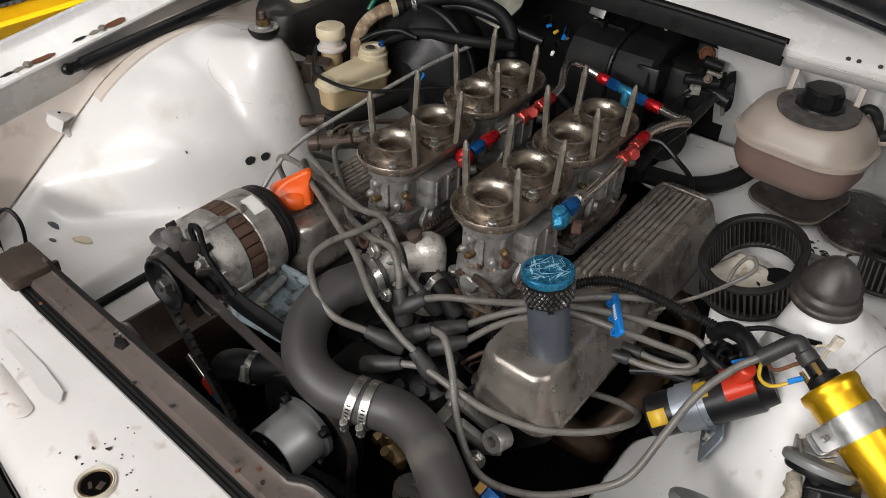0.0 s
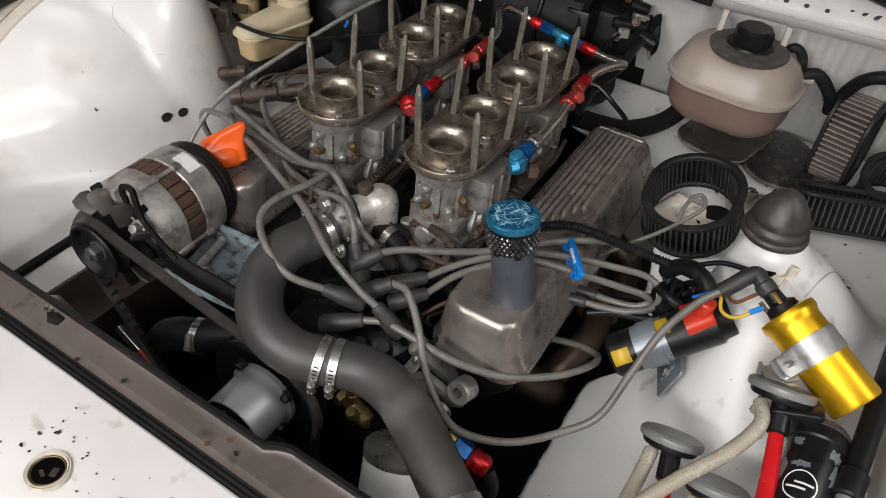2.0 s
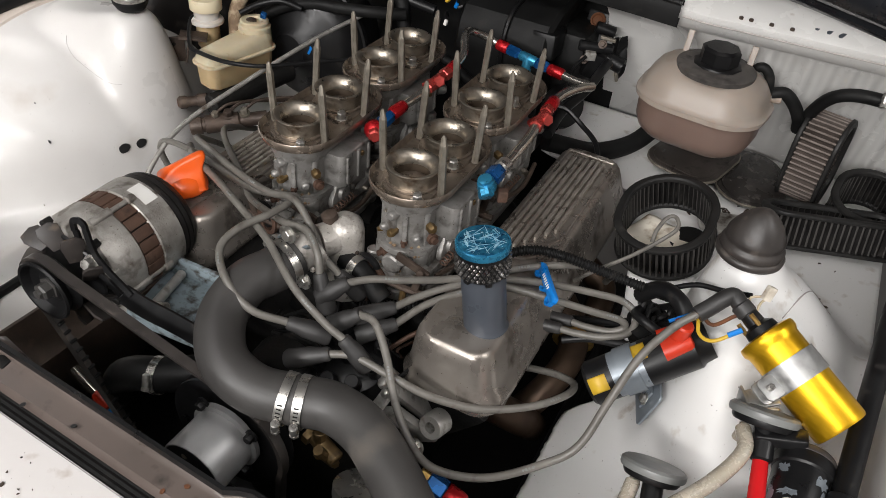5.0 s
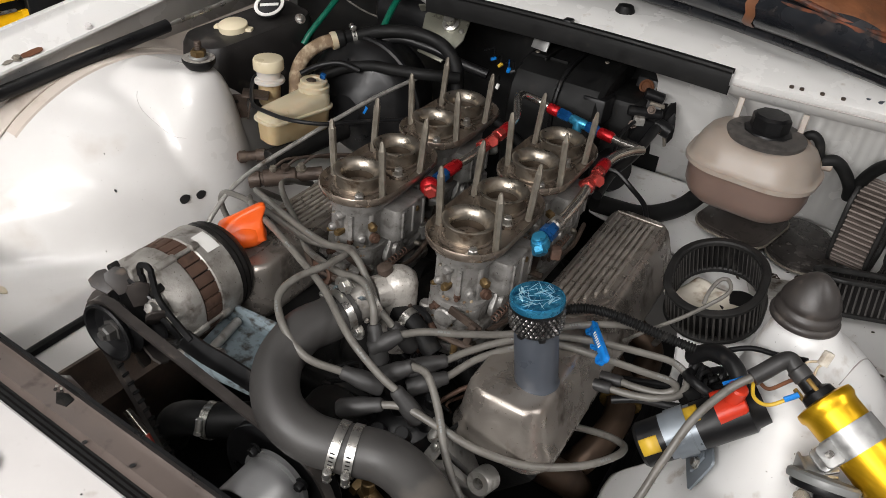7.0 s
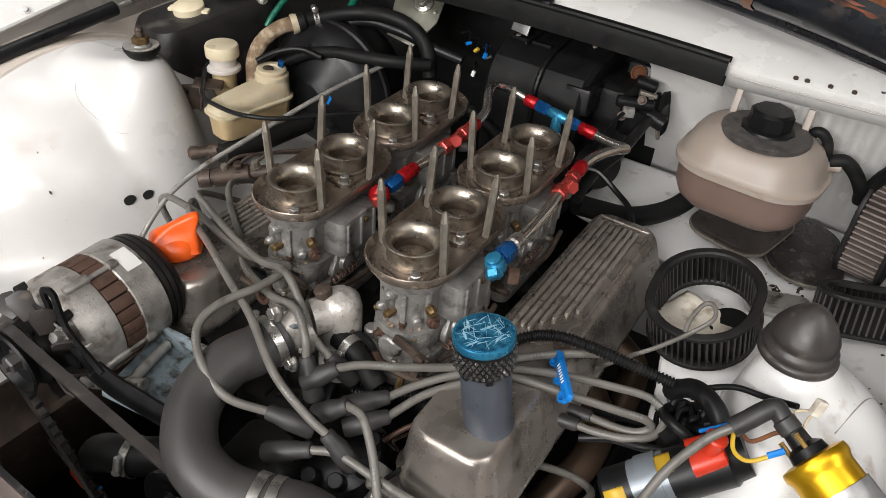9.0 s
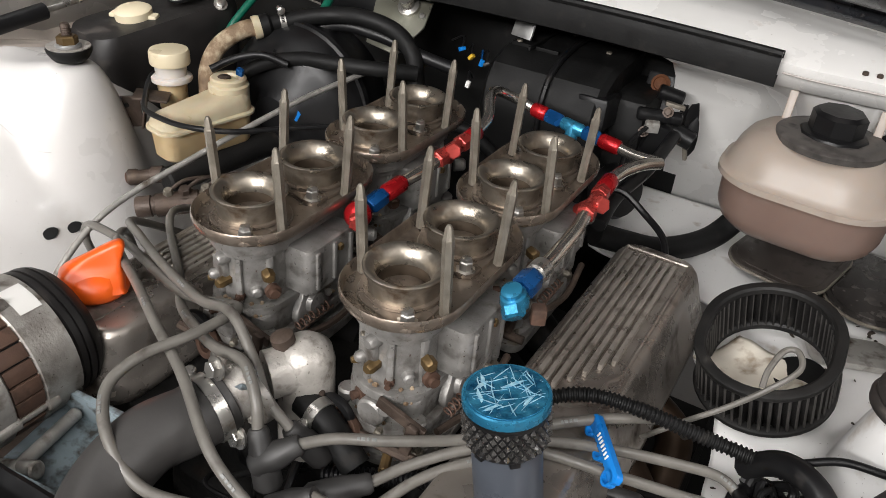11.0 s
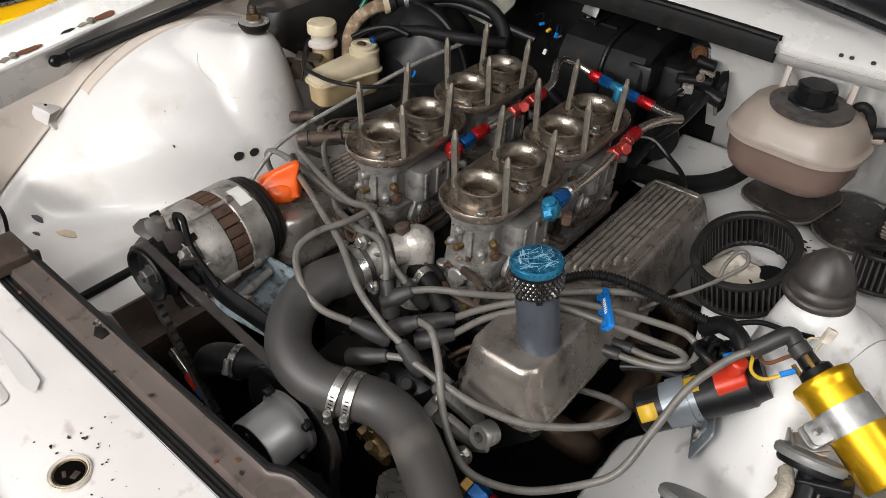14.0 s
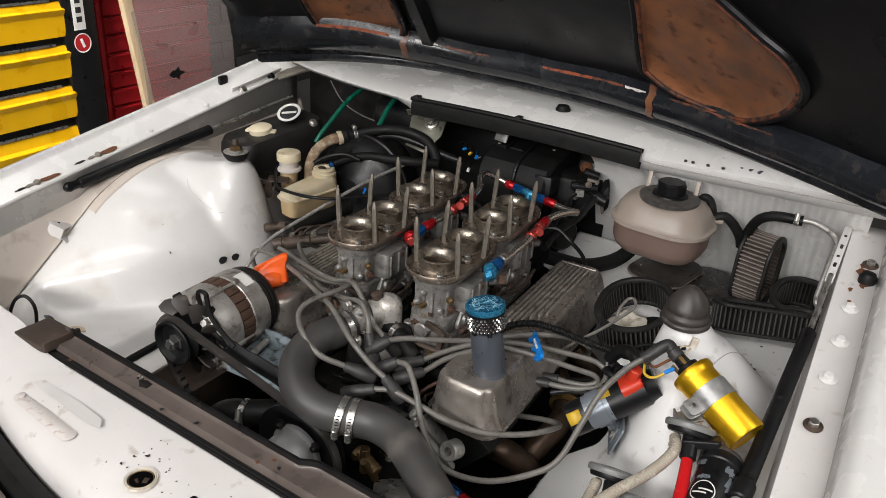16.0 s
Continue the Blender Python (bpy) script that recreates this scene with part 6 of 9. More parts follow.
bm = cyl(nb(), (0.0, -0.205, 0.70), (0.045, -0.215, 0.685), 0.010, 12, bev=0.002)
cyl(bm, (0.018, -0.21, 0.67), (0.018, -0.21, 0.715), 0.008, 8, bev=0.001)
cyl(bm, (0.035, -0.205, 0.66), (0.03, -0.23, 0.71), 0.006, 8)
lathe(bm, [(0.013, 0), (0.013, 0.009)], 6, aim((0.0, -0.207, 0.698), (0.03, -0.212, 0.690)))
part("body", bm, "brassd", bc)
eb = thing("front_bracket", (0.10, -0.10, 0.68), "bright alloy engine front bracket with bolt boss", "bracket")
bm = box(nb(), (0.012, 0.03, 0.12), pose(0.072, -0.105, 0.705, 20, -30, 15), 0.004)
box(bm, (0.03, 0.012, 0.10), pose(0.088, -0.128, 0.685, 25, -25, 10), 0.004)
part("web", bm, "castl", eb)
part("boss", lathe(nb(), [(0.007, 0.0), (0.0145, 0.0), (0.016, 0.002), (0.016, 0.024), (0.007, 0.024), (0.007, 0.0)], 20, aim((0.117, -0.132, 0.702), (0.124, -0.085, 0.686))), "castl", eb, "hollow bolt boss")
part("bolt", hexbolt(nb(), (0.103, -0.140, 0.665), (0.1, -1, 0.4), 0.009, 0.008), "steel", eb)
ex = thing("exhaust_manifold", (0.19, 0.05, 0.62), "brown heat-tinted exhaust pipes", "exhaust")
for pts, r in (([(0.16, 0.20, 0.67), (0.195, 0.17, 0.65), (0.205, 0.12, 0.635), (0.19, 0.07, 0.61), (0.16, 0.03, 0.57)], 0.021), ([(0.13, -0.01, 0.64), (0.165, -0.005, 0.632), (0.187, 0.02, 0.60), (0.19, 0.06, 0.55)], 0.022), ([(0.16, 0.30, 0.67), (0.2, 0.28, 0.65), (0.205, 0.22, 0.62)], 0.021)):
    part("pipe", tube(nb(), pts, r, 16), "exhaust", ex)
part("flange", lathe(nb(), [(0.022, 0), (0.030, 0), (0.030, 0.008), (0.022, 0.008), (0.022, 0)], 16, aim((0.198, 0.160, 0.648), (0.204, 0.13, 0.638))), "brass", ex)

# ---- fuel lines with anodised fittings ----
fl = thing("fuel_line", (-0.09, 0.25, 0.92), "braided steel fuel line with red and blue fittings", "fuel line")
def nutpart(a, b, r, material, seg=6, label=""):
    L = (Vector(b) - Vector(a)).length
    return part("fitting", lathe(nb(), [(r * 0.8, 0), (r, L * 0.12), (r, L * 0.88), (r * 0.8, L)], seg, aim(a, b)), material, fl, label)
def segm(pts, r=0.0062):
    return part("braided_hose", tube(nb(), pts, r, 18, 8), "braid", fl)
part("fitting", lathe(nb(), [(0.006, -0.011), (0.0115, -0.007), (0.0135, 0.0), (0.0115, 0.007), (0.006, 0.011)], 14, pose(-0.106, 0.090, 0.916, 70, 20, 0)), "redan", fl, "red banjo ball")
part("fitting", lathe(nb(), [(0.0095, 0.0), (0.0095, 0.008), (0.007, 0.010)], 6, aim((-0.100, 0.083, 0.916), (-0.09, 0.065, 0.916))), "coppered", fl, "pinkish hex bolt", sharp=20)
def tee(a, b, side, label):
    """A faded tee: a round body between two hexagons, with a hexagon cap to one side."""
    a, b = Vector(a), Vector(b)
    c = (a + b) / 2
    ob = part("fitting", cyl(nb(), a, b, 0.0076, 16), "coppered", fl, label)
    for p, q in ((a, a.lerp(b, 0.27)), (b, b.lerp(a, 0.27))):
        part("hexagon", lathe(nb(), [(0.0078, 0), (0.0094, 0.0012), (0.0094, (q - p).length - 0.0012), (0.0078, (q - p).length)], 6, aim(p, q)), "coppered", ob, "faded red hexagon", sharp=20)
    d = Vector(side).normalized()
    part("cap", lathe(nb(), [(0.0070, 0), (0.0070, 0.008), (0.0088, 0.0085), (0.0088, 0.0145), (0.0074, 0.016), (0.0, 0.016)], 6, aim(c, c + d)), "coppered", ob, "hexagon cap on the tee", sharp=20)
    part("stem", cyl(nb(), c, c - d * 0.022 + Vector((0, 0, -0.012)), 0.0065, 12), "coppered", ob)


nutpart((-0.105, 0.104, 0.918), (-0.104, 0.128, 0.921), 0.0090, "bluean", 6, "blue nut")
nutpart((-0.104, 0.128, 0.921), (-0.102, 0.158, 0.923), 0.0088, "redan", 18, "red collar")
segm([(-0.102, 0.156, 0.923), (-0.097, 0.185, 0.926), (-0.095, 0.212, 0.929)])
tee((-0.096, 0.208, 0.929), (-0.090, 0.262, 0.935), (0.55, -0.75, 0.35), "faded red tee")
nutpart((-0.090, 0.262, 0.935), (-0.090, 0.285, 0.937), 0.0088, "redan", 18, "red collar")
segm([(-0.090, 0.283, 0.937), (-0.094, 0.315, 0.942), (-0.112, 0.352, 0.949), (-0.122, 0.388, 0.945), (-0.110, 0.415, 0.932), (-0.085, 0.422, 0.922)])
nutpart((-0.086, 0.422, 0.922), (-0.066, 0.420, 0.920), 0.0090, "redan", 18, "red collar")
nutpart((-0.066, 0.420, 0.920), (-0.044, 0.417, 0.918), 0.0092, "bluean", 6, "blue nut")
nutpart((-0.044, 0.417, 0.918), (-0.014, 0.413, 0.915), 0.0080, "cyanan", 14, "pale blue tee")
part("tee_arm", cyl(nb(), (-0.029, 0.415, 0.918), (-0.028, 0.409, 0.893), 0.008, 12), "cyanan", fl)
nutpart((-0.014, 0.413, 0.915), (0.008, 0.410, 0.913), 0.0094, "bluean", 6, "blue nut")
nutpart((0.008, 0.410, 0.913), (0.034, 0.407, 0.911), 0.0092, "redan", 18, "red collar")
segm([(0.032, 0.407, 0.911), (0.055, 0.402, 0.910), (0.080, 0.398, 0.912)])
segm([(0.085, 0.392, 0.914), (0.075, 0.362, 0.921), (0.065, 0.325, 0.924), (0.061, 0.290, 0.924)], 0.0068)
nutpart((0.061, 0.298, 0.924), (0.062, 0.272, 0.922), 0.0092, "redan", 18, "red collar")
tee((0.062, 0.272, 0.922), (0.066, 0.214, 0.921), (0.75, -0.50, 0.30), "faded red tee")
segm([(0.066, 0.216, 0.921), (0.073, 0.170, 0.926), (0.077, 0.120, 0.931), (0.077, 0.092, 0.932)], 0.0068)
nutpart((0.077, 0.094, 0.932), (0.077, 0.074, 0.933), 0.0096, "steel", 18, "plain steel collar")
nutpart((0.077, 0.074, 0.933), (0.077, 0.050, 0.933), 0.0105, "bluean", 6, "blue nut")
part("fitting", lathe(nb(), [(0.006, -0.011), (0.0105, -0.008), (0.0122, -0.002), (0.0105, 0.005), (0.0085, 0.006), (0.0085, 0.010), (0.006, 0.011)], 12, pose(0.076, 0.042, 0.930, 20, -12, 0)), "cyanan", fl, "pale blue banjo", sharp=30)
part("fitting", lathe(nb(), [(0.0085, 0.0), (0.0095, 0.002), (0.0095, 0.009), (0.007, 0.011)], 6, aim((0.077, 0.037, 0.927), (0.089, 0.025, 0.915))), "cyanan", fl, "blue hex bolt", sharp=20)
part("fitting", box(nb(), (0.012, 0.012, 0.014), pose(0.094, 0.052, 0.917, 0, 0, 30), 0.002), "stator", fl, "brown union block")

# ---- right side of the bay ----
tk = thing("expansion_tank", (0.228, 0.462, 0.85), "yellowed plastic expansion tank with black screw cap", "expansion tank")
tm = pose(0.235, 0.462, 0, 0, 0, -4)
def shell(rows):
    bm = nb()
    rings = []
    for ins, z in rows:
        rings.append([bm.verts.new(tm @ Vector((x + 0.10 * y * (1 if x > 0 else -1) * 0.5, y, z))) for x, y in rrect(0.194 - 2 * ins, 0.154 - 2 * ins, max(0.012, 0.060 - ins * 0.8), 8)])
    for a, b in zip(rings, rings[1:]):
        for k in range(len(a)):
            bm.faces.new((a[k], a[(k + 1) % len(a)], b[(k + 1) % len(a)], b[k]))
    bm.faces.new(rings[0])
    bm.faces.new(rings[-1])
    return bm
part("lower_shell", shell(((0.058, 0.846), (0.040, 0.847), (0.026, 0.852), (0.015, 0.862), (0.009, 0.876), (0.007, 0.913))), "tanklow", tk, "coolant brown lower half", sharp=50)
part("upper_shell", shell(((0.006, 0.9115), (0.0, 0.9125), (0.0, 0.919), (0.004, 0.9205), (0.007, 0.927), (0.011, 0.940), (0.019, 0.953), (0.031, 0.963), (0.046, 0.968), (0.060, 0.969))), "tank", tk, "yellowed translucent upper half", sharp=50)
part("cap_seat", lathe(nb(), [(0.056, 0.963), (0.057, 0.9695), (0.054, 0.972), (0.034, 0.9735), (0.0, 0.974)], 40, tm @ pose(0.006, -0.006, 0)), "disc", tk, "mottled grey rubber disc")
bm = lathe(nb(), [(0.036, 0.970), (0.034, 0.976), (0.030, 0.978)], 10, tm @ pose(0.006, -0.006, 0))
lathe(bm, [(0.028, 0.974), (0.028, 0.996), (0.024, 1.0), (0.0, 1.0005)], 8, tm @ pose(0.006, -0.006, 0))
part("screw_cap", bm, "satin", tk, "black ribbed screw cap")
for x in (0.188, 0.281):
    part("strap", box(nb(), (0.009, 0.004, 0.044), pose(x, 0.490, 0.976, -14), 0.001), "tank", tk, "plastic hanging tab")
part("outlet", cyl(nb(), (0.305, 0.50, 0.925), (0.338, 0.51, 0.925), 0.007, 12, bev=0.001), "tank", tk)
for pts, r, lab in (
        ([(0.030, 0.395, 0.800), (0.060, 0.425, 0.785), (0.100, 0.455, 0.775), (0.140, 0.505, 0.778), (0.165, 0.545, 0.80), (0.185, 0.54, 0.86)], 0.0155, "fat black coolant hose below the tank"),
        ([(0.322, 0.508, 0.930), (0.340, 0.514, 0.934), (0.358, 0.522, 0.918), (0.372, 0.535, 0.892), (0.376, 0.545, 0.872)], 0.0095, "black overflow hose from the tank"),
        ([(0.282, 0.505, 0.950), (0.296, 0.502, 0.968), (0.310, 0.503, 0.960), (0.318, 0.508, 0.935)], 0.007, "black hose behind the tank"),
        ([(0.378, 0.555, 0.870), (0.386, 0.530, 0.915), (0.402, 0.508, 0.950), (0.430, 0.500, 0.966), (0.474, 0.500, 0.969)], 0.0095, "black vent hose to the steel pipe")):
    ob = thing("coolant_hose", pts[0], lab, "hose")
    part("hose", tube(nb(), pts, r, 14), "black", ob)
hose_clamp((0.464, 0.500, 0.969), (1, 0.02, 0.05), 0.0098, 60, "thin steel clip on the vent hose", 0.006)
ob = thing("steel_pipe", (0.55, 0.5, 0.88), "bent plated steel pipe along the wing", "pipe")
part("pipe", tube(nb(), [(0.470, 0.500, 0.970), (0.492, 0.500, 0.971), (0.523, 0.500, 0.960), (0.538, 0.500, 0.941), (0.536, 0.496, 0.904), (0.534, 0.486, 0.862), (0.534, 0.478, 0.835), (0.543, 0.472, 0.822), (0.552, 0.47, 0.816)], 0.005, 10), "castl", ob)
hw = thing("heater_wire", (0.08, 0.37, 0.85), "thin black wire beside the rocker cover", "wire")
part("wire", tube(nb(), [(0.028, 0.372, 0.872), (0.055, 0.382, 0.872), (0.086, 0.382, 0.853), (0.110, 0.392, 0.826), (0.12, 0.40, 0.79)], 0.0042, 8), "satin", hw)


# pleated oval filters
def air_filter(half, r, h, m, label, gauze="pleatd", wall=0.013):
    o = m @ Vector((0, 0, 0))
    ob = thing("air_filter", o, label, "air filter", "air filters")
    for z0 in (0.0, h - 0.008):
        bm = nb()
        rings = []
        for rr, z in ((r - 0.010, z0 + 0.001), (r - 0.0085, z0), (r - 0.002, z0), (r + 0.002, z0 + 0.0015), (r + 0.0028, z0 + 0.004), (r + 0.002, z0 + 0.0065), (r - 0.001, z0 + 0.008), (r - 0.007, z0 + 0.008), (r - 0.0095, z0 + 0.006)):
            rings.append([bm.verts.new(m @ Vector((x, y, z))) for x, y in stadium(half, rr, 18)])
        rings.append(rings[0])
        k = len(rings[0])
        for a, b in zip(rings, rings[1:]):
            for i in range(k):
                bm.faces.new((a[i], a[(i + 1) % k], b[(i + 1) % k], b[i]))
        part("rim", bm, "filt", ob, "black rubber rim")
    bm = nb()
    n = max(12, 2 * int(math.pi * r / 0.0085))
    P = []
    for i in range(n):
        P.append((r * math.cos(math.pi * i / n), half + r * math.sin(math.pi * i / n), math.cos(math.pi * i / n), math.sin(math.pi * i / n)))
    for j in range(int(2 * half / (math.pi * r / n))):
        P.append((-r, half - j * math.pi * r / n, -1, 0))
    for i in range(n):
        a = math.pi + math.pi * i / n
        P.append((r * math.cos(a), -half + r * math.sin(a), math.cos(a), math.sin(a)))
    for j in range(int(2 * half / (math.pi * r / n))):
        P.append((r, -half + j * math.pi * r / n, 1, 0))
    if len(P) % 2:
        P.pop()
    lo, hi = [], []
    for i, (x, y, nx, ny) in enumerate(P):
        d = -0.001 if i % 2 else -0.0105
        lo.append(bm.verts.new(m @ Vector((x + nx * d, y + ny * d, 0.006))))
        hi.append(bm.verts.new(m @ Vector((x + nx * d, y + ny * d, h - 0.006))))
    k = len(P)
    for i in range(k):
        bm.faces.new((lo[i], lo[(i + 1) % k], hi[(i + 1) % k], hi[i]))
    part("gauze", bm, gauze, ob, "pleated dusty gauze", sharp=10)
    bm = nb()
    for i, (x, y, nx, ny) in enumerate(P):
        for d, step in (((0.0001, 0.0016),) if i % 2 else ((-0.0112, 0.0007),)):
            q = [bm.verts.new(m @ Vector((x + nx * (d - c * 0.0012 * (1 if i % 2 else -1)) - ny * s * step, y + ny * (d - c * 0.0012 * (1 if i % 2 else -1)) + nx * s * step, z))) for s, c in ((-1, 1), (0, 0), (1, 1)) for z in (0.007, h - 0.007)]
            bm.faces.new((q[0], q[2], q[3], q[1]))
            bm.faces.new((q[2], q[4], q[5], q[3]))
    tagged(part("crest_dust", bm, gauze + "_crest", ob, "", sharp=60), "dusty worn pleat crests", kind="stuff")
    return ob


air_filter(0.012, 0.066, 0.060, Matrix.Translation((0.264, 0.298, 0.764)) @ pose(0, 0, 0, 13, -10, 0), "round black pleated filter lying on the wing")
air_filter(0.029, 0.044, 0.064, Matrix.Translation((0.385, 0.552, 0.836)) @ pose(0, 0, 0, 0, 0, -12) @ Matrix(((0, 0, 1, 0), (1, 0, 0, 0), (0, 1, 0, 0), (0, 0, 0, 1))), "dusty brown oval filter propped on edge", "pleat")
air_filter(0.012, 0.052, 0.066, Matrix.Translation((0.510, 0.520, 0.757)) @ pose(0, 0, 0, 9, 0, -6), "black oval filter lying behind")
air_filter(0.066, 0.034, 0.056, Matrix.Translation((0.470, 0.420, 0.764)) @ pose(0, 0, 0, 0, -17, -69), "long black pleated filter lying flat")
for (x, y, z, a), (w, d, r), mt, lab in (((0.338, 0.548, 0.762, 13), (0.108, 0.165, 0.053), "lid", "stained steel oval filter plate"), ((0.243, 0.548, 0.771, -14), (0.122, 0.150, 0.040), "lidd", "oily brown filter base plate lying on another")):
    ob = thing("filter_plate", (x, y, z), lab, "filter plate", "filter plates")
    fmx = pose(x, y, z, 1.5, 0, a)
    bm = prism(nb(), rrect(w, d, r, 9), 0, 0.007, fmx, 0.002)
    prism(bm, rrect(w - 0.014, d - 0.014, r - 0.007, 9), 0.006, 0.0085, fmx, 0.001)
    part("plate", bm, mt, ob)
    part("rim", prism(nb(), rrect(w + 0.003, d + 0.003, r, 9), 0.001, 0.0045, fmx, 0.001), "stud", ob, "bare steel edge")
ob = thing("trumpet_base", (0.30, 0.42, 0.756), "bare alloy carburettor gasket plate", "plate")
part("plate", prism(nb(), rrect(0.09, 0.05, 0.012), 0, 0.007, pose(0.335, 0.405, 0.755, 0, 0, 20), 0.002), "castl", ob)
ob = thing("cloth_scrap", (0.243, 0.272, 0.755), "grubby white folded card inside the filter", "card")
bm = nb()
random.seed(8)
cm2 = Matrix.Translation((0.252, 0.297, 0.770)) @ pose(0, 0, 0, 8, -6, -34)
surf(bm, lambda u, v: cm2 @ Vector((u, v * (1 - 0.25 * sstep(u, 0.0, 0.05)) + 0.006 * math.sin(40 * u), 0.004 * math.sin(70 * v + 30 * u) + 0.0015 * math.sin(160 * u))), lin(-0.048, 0.046, 16), lin(-0.034, 0.030, 12))
solid(part("card", bm, "card", ob), 0.003)
ob = thing("rubber_disc", (0.292, 0.312, 0.768), "dark rubber disc inside the filter", "disc")
part("disc", lathe(nb(), [(0.026, 0.0), (0.027, 0.002), (0.026, 0.004), (0.0, 0.0045)], 28, pose(0.293, 0.300, 0.776, 10, -10, 0)), "black", ob)

# strut cap
GM = pose(0.370, 0.140, 0)
gt = thing("rubber_gaiter", (0.370, 0.140, 0.89), "stepped black rubber cap on the strut tower", "strut cap")
part("base_ring", lathe(nb(), [(0.0360, 0.8955), (0.0385, 0.8975), (0.0390, 0.9022), (0.0370, 0.9055), (0.0350, 0.9060)], 40, GM), "gaiter", gt, "flared rubber foot", sharp=50)
part("cap", lathe(nb(), [(0.0350, 0.9050), (0.0362, 0.9075), (0.0362, 0.9115), (0.0345, 0.9150), (0.0325, 0.9165), (0.0322, 0.9190), (0.0330, 0.9215), (0.0328, 0.9245), (0.0312, 0.9285), (0.0272, 0.9360), (0.0220, 0.9435), (0.0160, 0.9505), (0.0100, 0.9555), (0.0060, 0.9578), (0.0, 0.9588)], 40, GM), "gaiter", gt, "stepped rubber bell", sharp=50)

# gas strut
gs = thing("gas_strut", (0.53, 0.0, 0.83), "black gas strut holding the bonnet", "gas strut")
a, b, c = Vector((0.524, -0.100, 0.818)), Vector((0.540, 0.245, 0.887)), Vector((0.549, 0.530, 0.972))
part("cylinder", cyl(nb(), a, b, 0.0115, 18, bev=0.002), "satin", gs)
part("rod", cyl(nb(), b, b.lerp(c, 0.5), 0.0048, 12), "steel", gs, "bright steel rod")
part("lower_tube", cyl(nb(), (0.520, -0.20, 0.79), a, 0.0095, 14, bev=0.001), "grey", gs, "grey lower tube")
part("collar", cyl(nb(), (0.523, -0.115, 0.815), (0.5245, -0.085, 0.822), 0.0145, 16, bev=0.002), "satin", gs)
arm = aim(b.lerp(c, 0.44), c) @ pose(0, 0, 0, 0, 0, 90)
part("hinge_arm", prism(nb(), rrect(0.013, 0.165, 0.006, 4, 0.0, 0.078), -0.0015, 0.0015, arm @ pose(0, 0, 0, 90, 0, 0) @ pose(0, 0, 0), 0.0006), "white_slam", hood, "white perforated hinge arm")
for k, d in enumerate((0.014, 0.045, 0.070, 0.098, 0.13)):
    part("arm_slot", prism(nb(), rrect(0.005, 0.012 if k % 2 else 0.006, 0.0024, 4, 0.0, d), -0.0022, 0.0022, arm @ pose(0, 0, 0, 90, 0, 0)), "ink", hood, "dark slot through the arm")

# bolts in the gutter
for k, (x, y, wash) in enumerate(((0.576, -0.116, 0), (0.580, 0.032, 0), (0.582, 0.130, 1), (0.584, 0.215, 1), (0.585, 0.30, 1), (0.597, 0.430, 0))):
    z = 0.853 + 0.21 * y + 0.0035
    ob = thing("wing_bolt", (x, y, z), "bolt with rust stained washer on the wing" if not wash else "painted white bolt and washer on the wing", "bolt", "wing bolts")
    nrm = (0, -0.2, 1)
    part("washer", lathe(nb(), [(0.0130, 0), (0.0130, 0.0015), (0.005, 0.003)], 18, aim((x, y, z), Vector((x, y, z)) + Vector(nrm))), "white" if wash else "rustd", ob)
    part("head", hexbolt(nb(), Vector((x, y, z)) + Vector((0, 0, 0.0015)), nrm, 0.0075, 0.008, False), "white" if wash else "steel", ob)
ob = thing("wing_stop", (0.598, 0.384, 0.934), "black rubber stop on the wing edge", "rubber stop")
part("stop", lathe(nb(), [(0.014, 0), (0.014, 0.012), (0.010, 0.018), (0.0, 0.019)], 16, pose(0.598, 0.384, 0.934)), "black", ob)
random.seed(71)
for x, y, w in ((0.590, 0.402, 0.012), (0.594, 0.372, 0.008), (0.588, 0.425, 0.006), (0.578, 0.350, 0.004), (0.581, 0.318, 0.003)):
    ol = [(w * random.uniform(0.5, 1.2) * math.cos(t), 1.4 * w * random.uniform(0.6, 1.2) * math.sin(t)) for t in lin(0, 2 * math.pi, 15)[:-1]]
    part("rust_stain", prism(nb(), ol, 0, 0.0008, pose(x, y, 0.8565 + 0.21 * y, 11.9, -4)), "rust", ob, "rust bleeding round the fixing")

# gold ignition coil
gc = thing("ignition_coil", (0.45, 0.0, 0.80), "gold anodised ignition coil in a silver clamp", "ignition coil", "ignition coils")
ga, gb = Vector((0.411, 0.029, 0.883)), Vector((0.503, -0.016, 0.846))
gm = aim(ga, gb) @ Matrix.Diagonal((0.93, 0.93, 1, 1))
GL = (gb - ga).length
part("can", lathe(nb(), [(0.024, 0.0), (0.0325, 0.002), (0.0335, 0.005), (0.0335, 0.010), (0.0310, 0.014), (0.0306, 0.018), (0.0306, GL + 0.004), (0.0290, GL + 0.007), (0.0270, GL + 0.0055), (0.0, GL + 0.005)], 40, gm), "gold", gc, "gold anodised can")
part("tower", lathe(nb(), [(0.020, 0.004), (0.018, -0.008), (0.011, -0.012), (0.010, -0.030), (0.0, -0.031)], 20, gm), "satin", gc, "black terminal tower")
part("clamp", lathe(nb(), [(0.0307, 0.034), (0.0325, 0.034), (0.0325, 0.061), (0.0307, 0.061), (0.0307, 0.034)], 40, gm), "silver", gc, "brushed silver clamp band")
ev = gm.to_3x3().inverted() @ Vector((-0.62, -0.62, -0.05))
em2 = gm @ pose(0, 0, 0, 0, 0, math.degrees(math.atan2(ev.y, ev.x)))
for s in (-1, 1):
    part("clamp_ear", prism(nb(), rrect(0.026, 0.024, 0.006), -0.0012, 0.0012, em2 @ pose(0.042, s * 0.006, 0.0475) @ pose(0, 0, 0, 90, 0, 0), 0.0006), "silver", gc, "bent clamp ear")
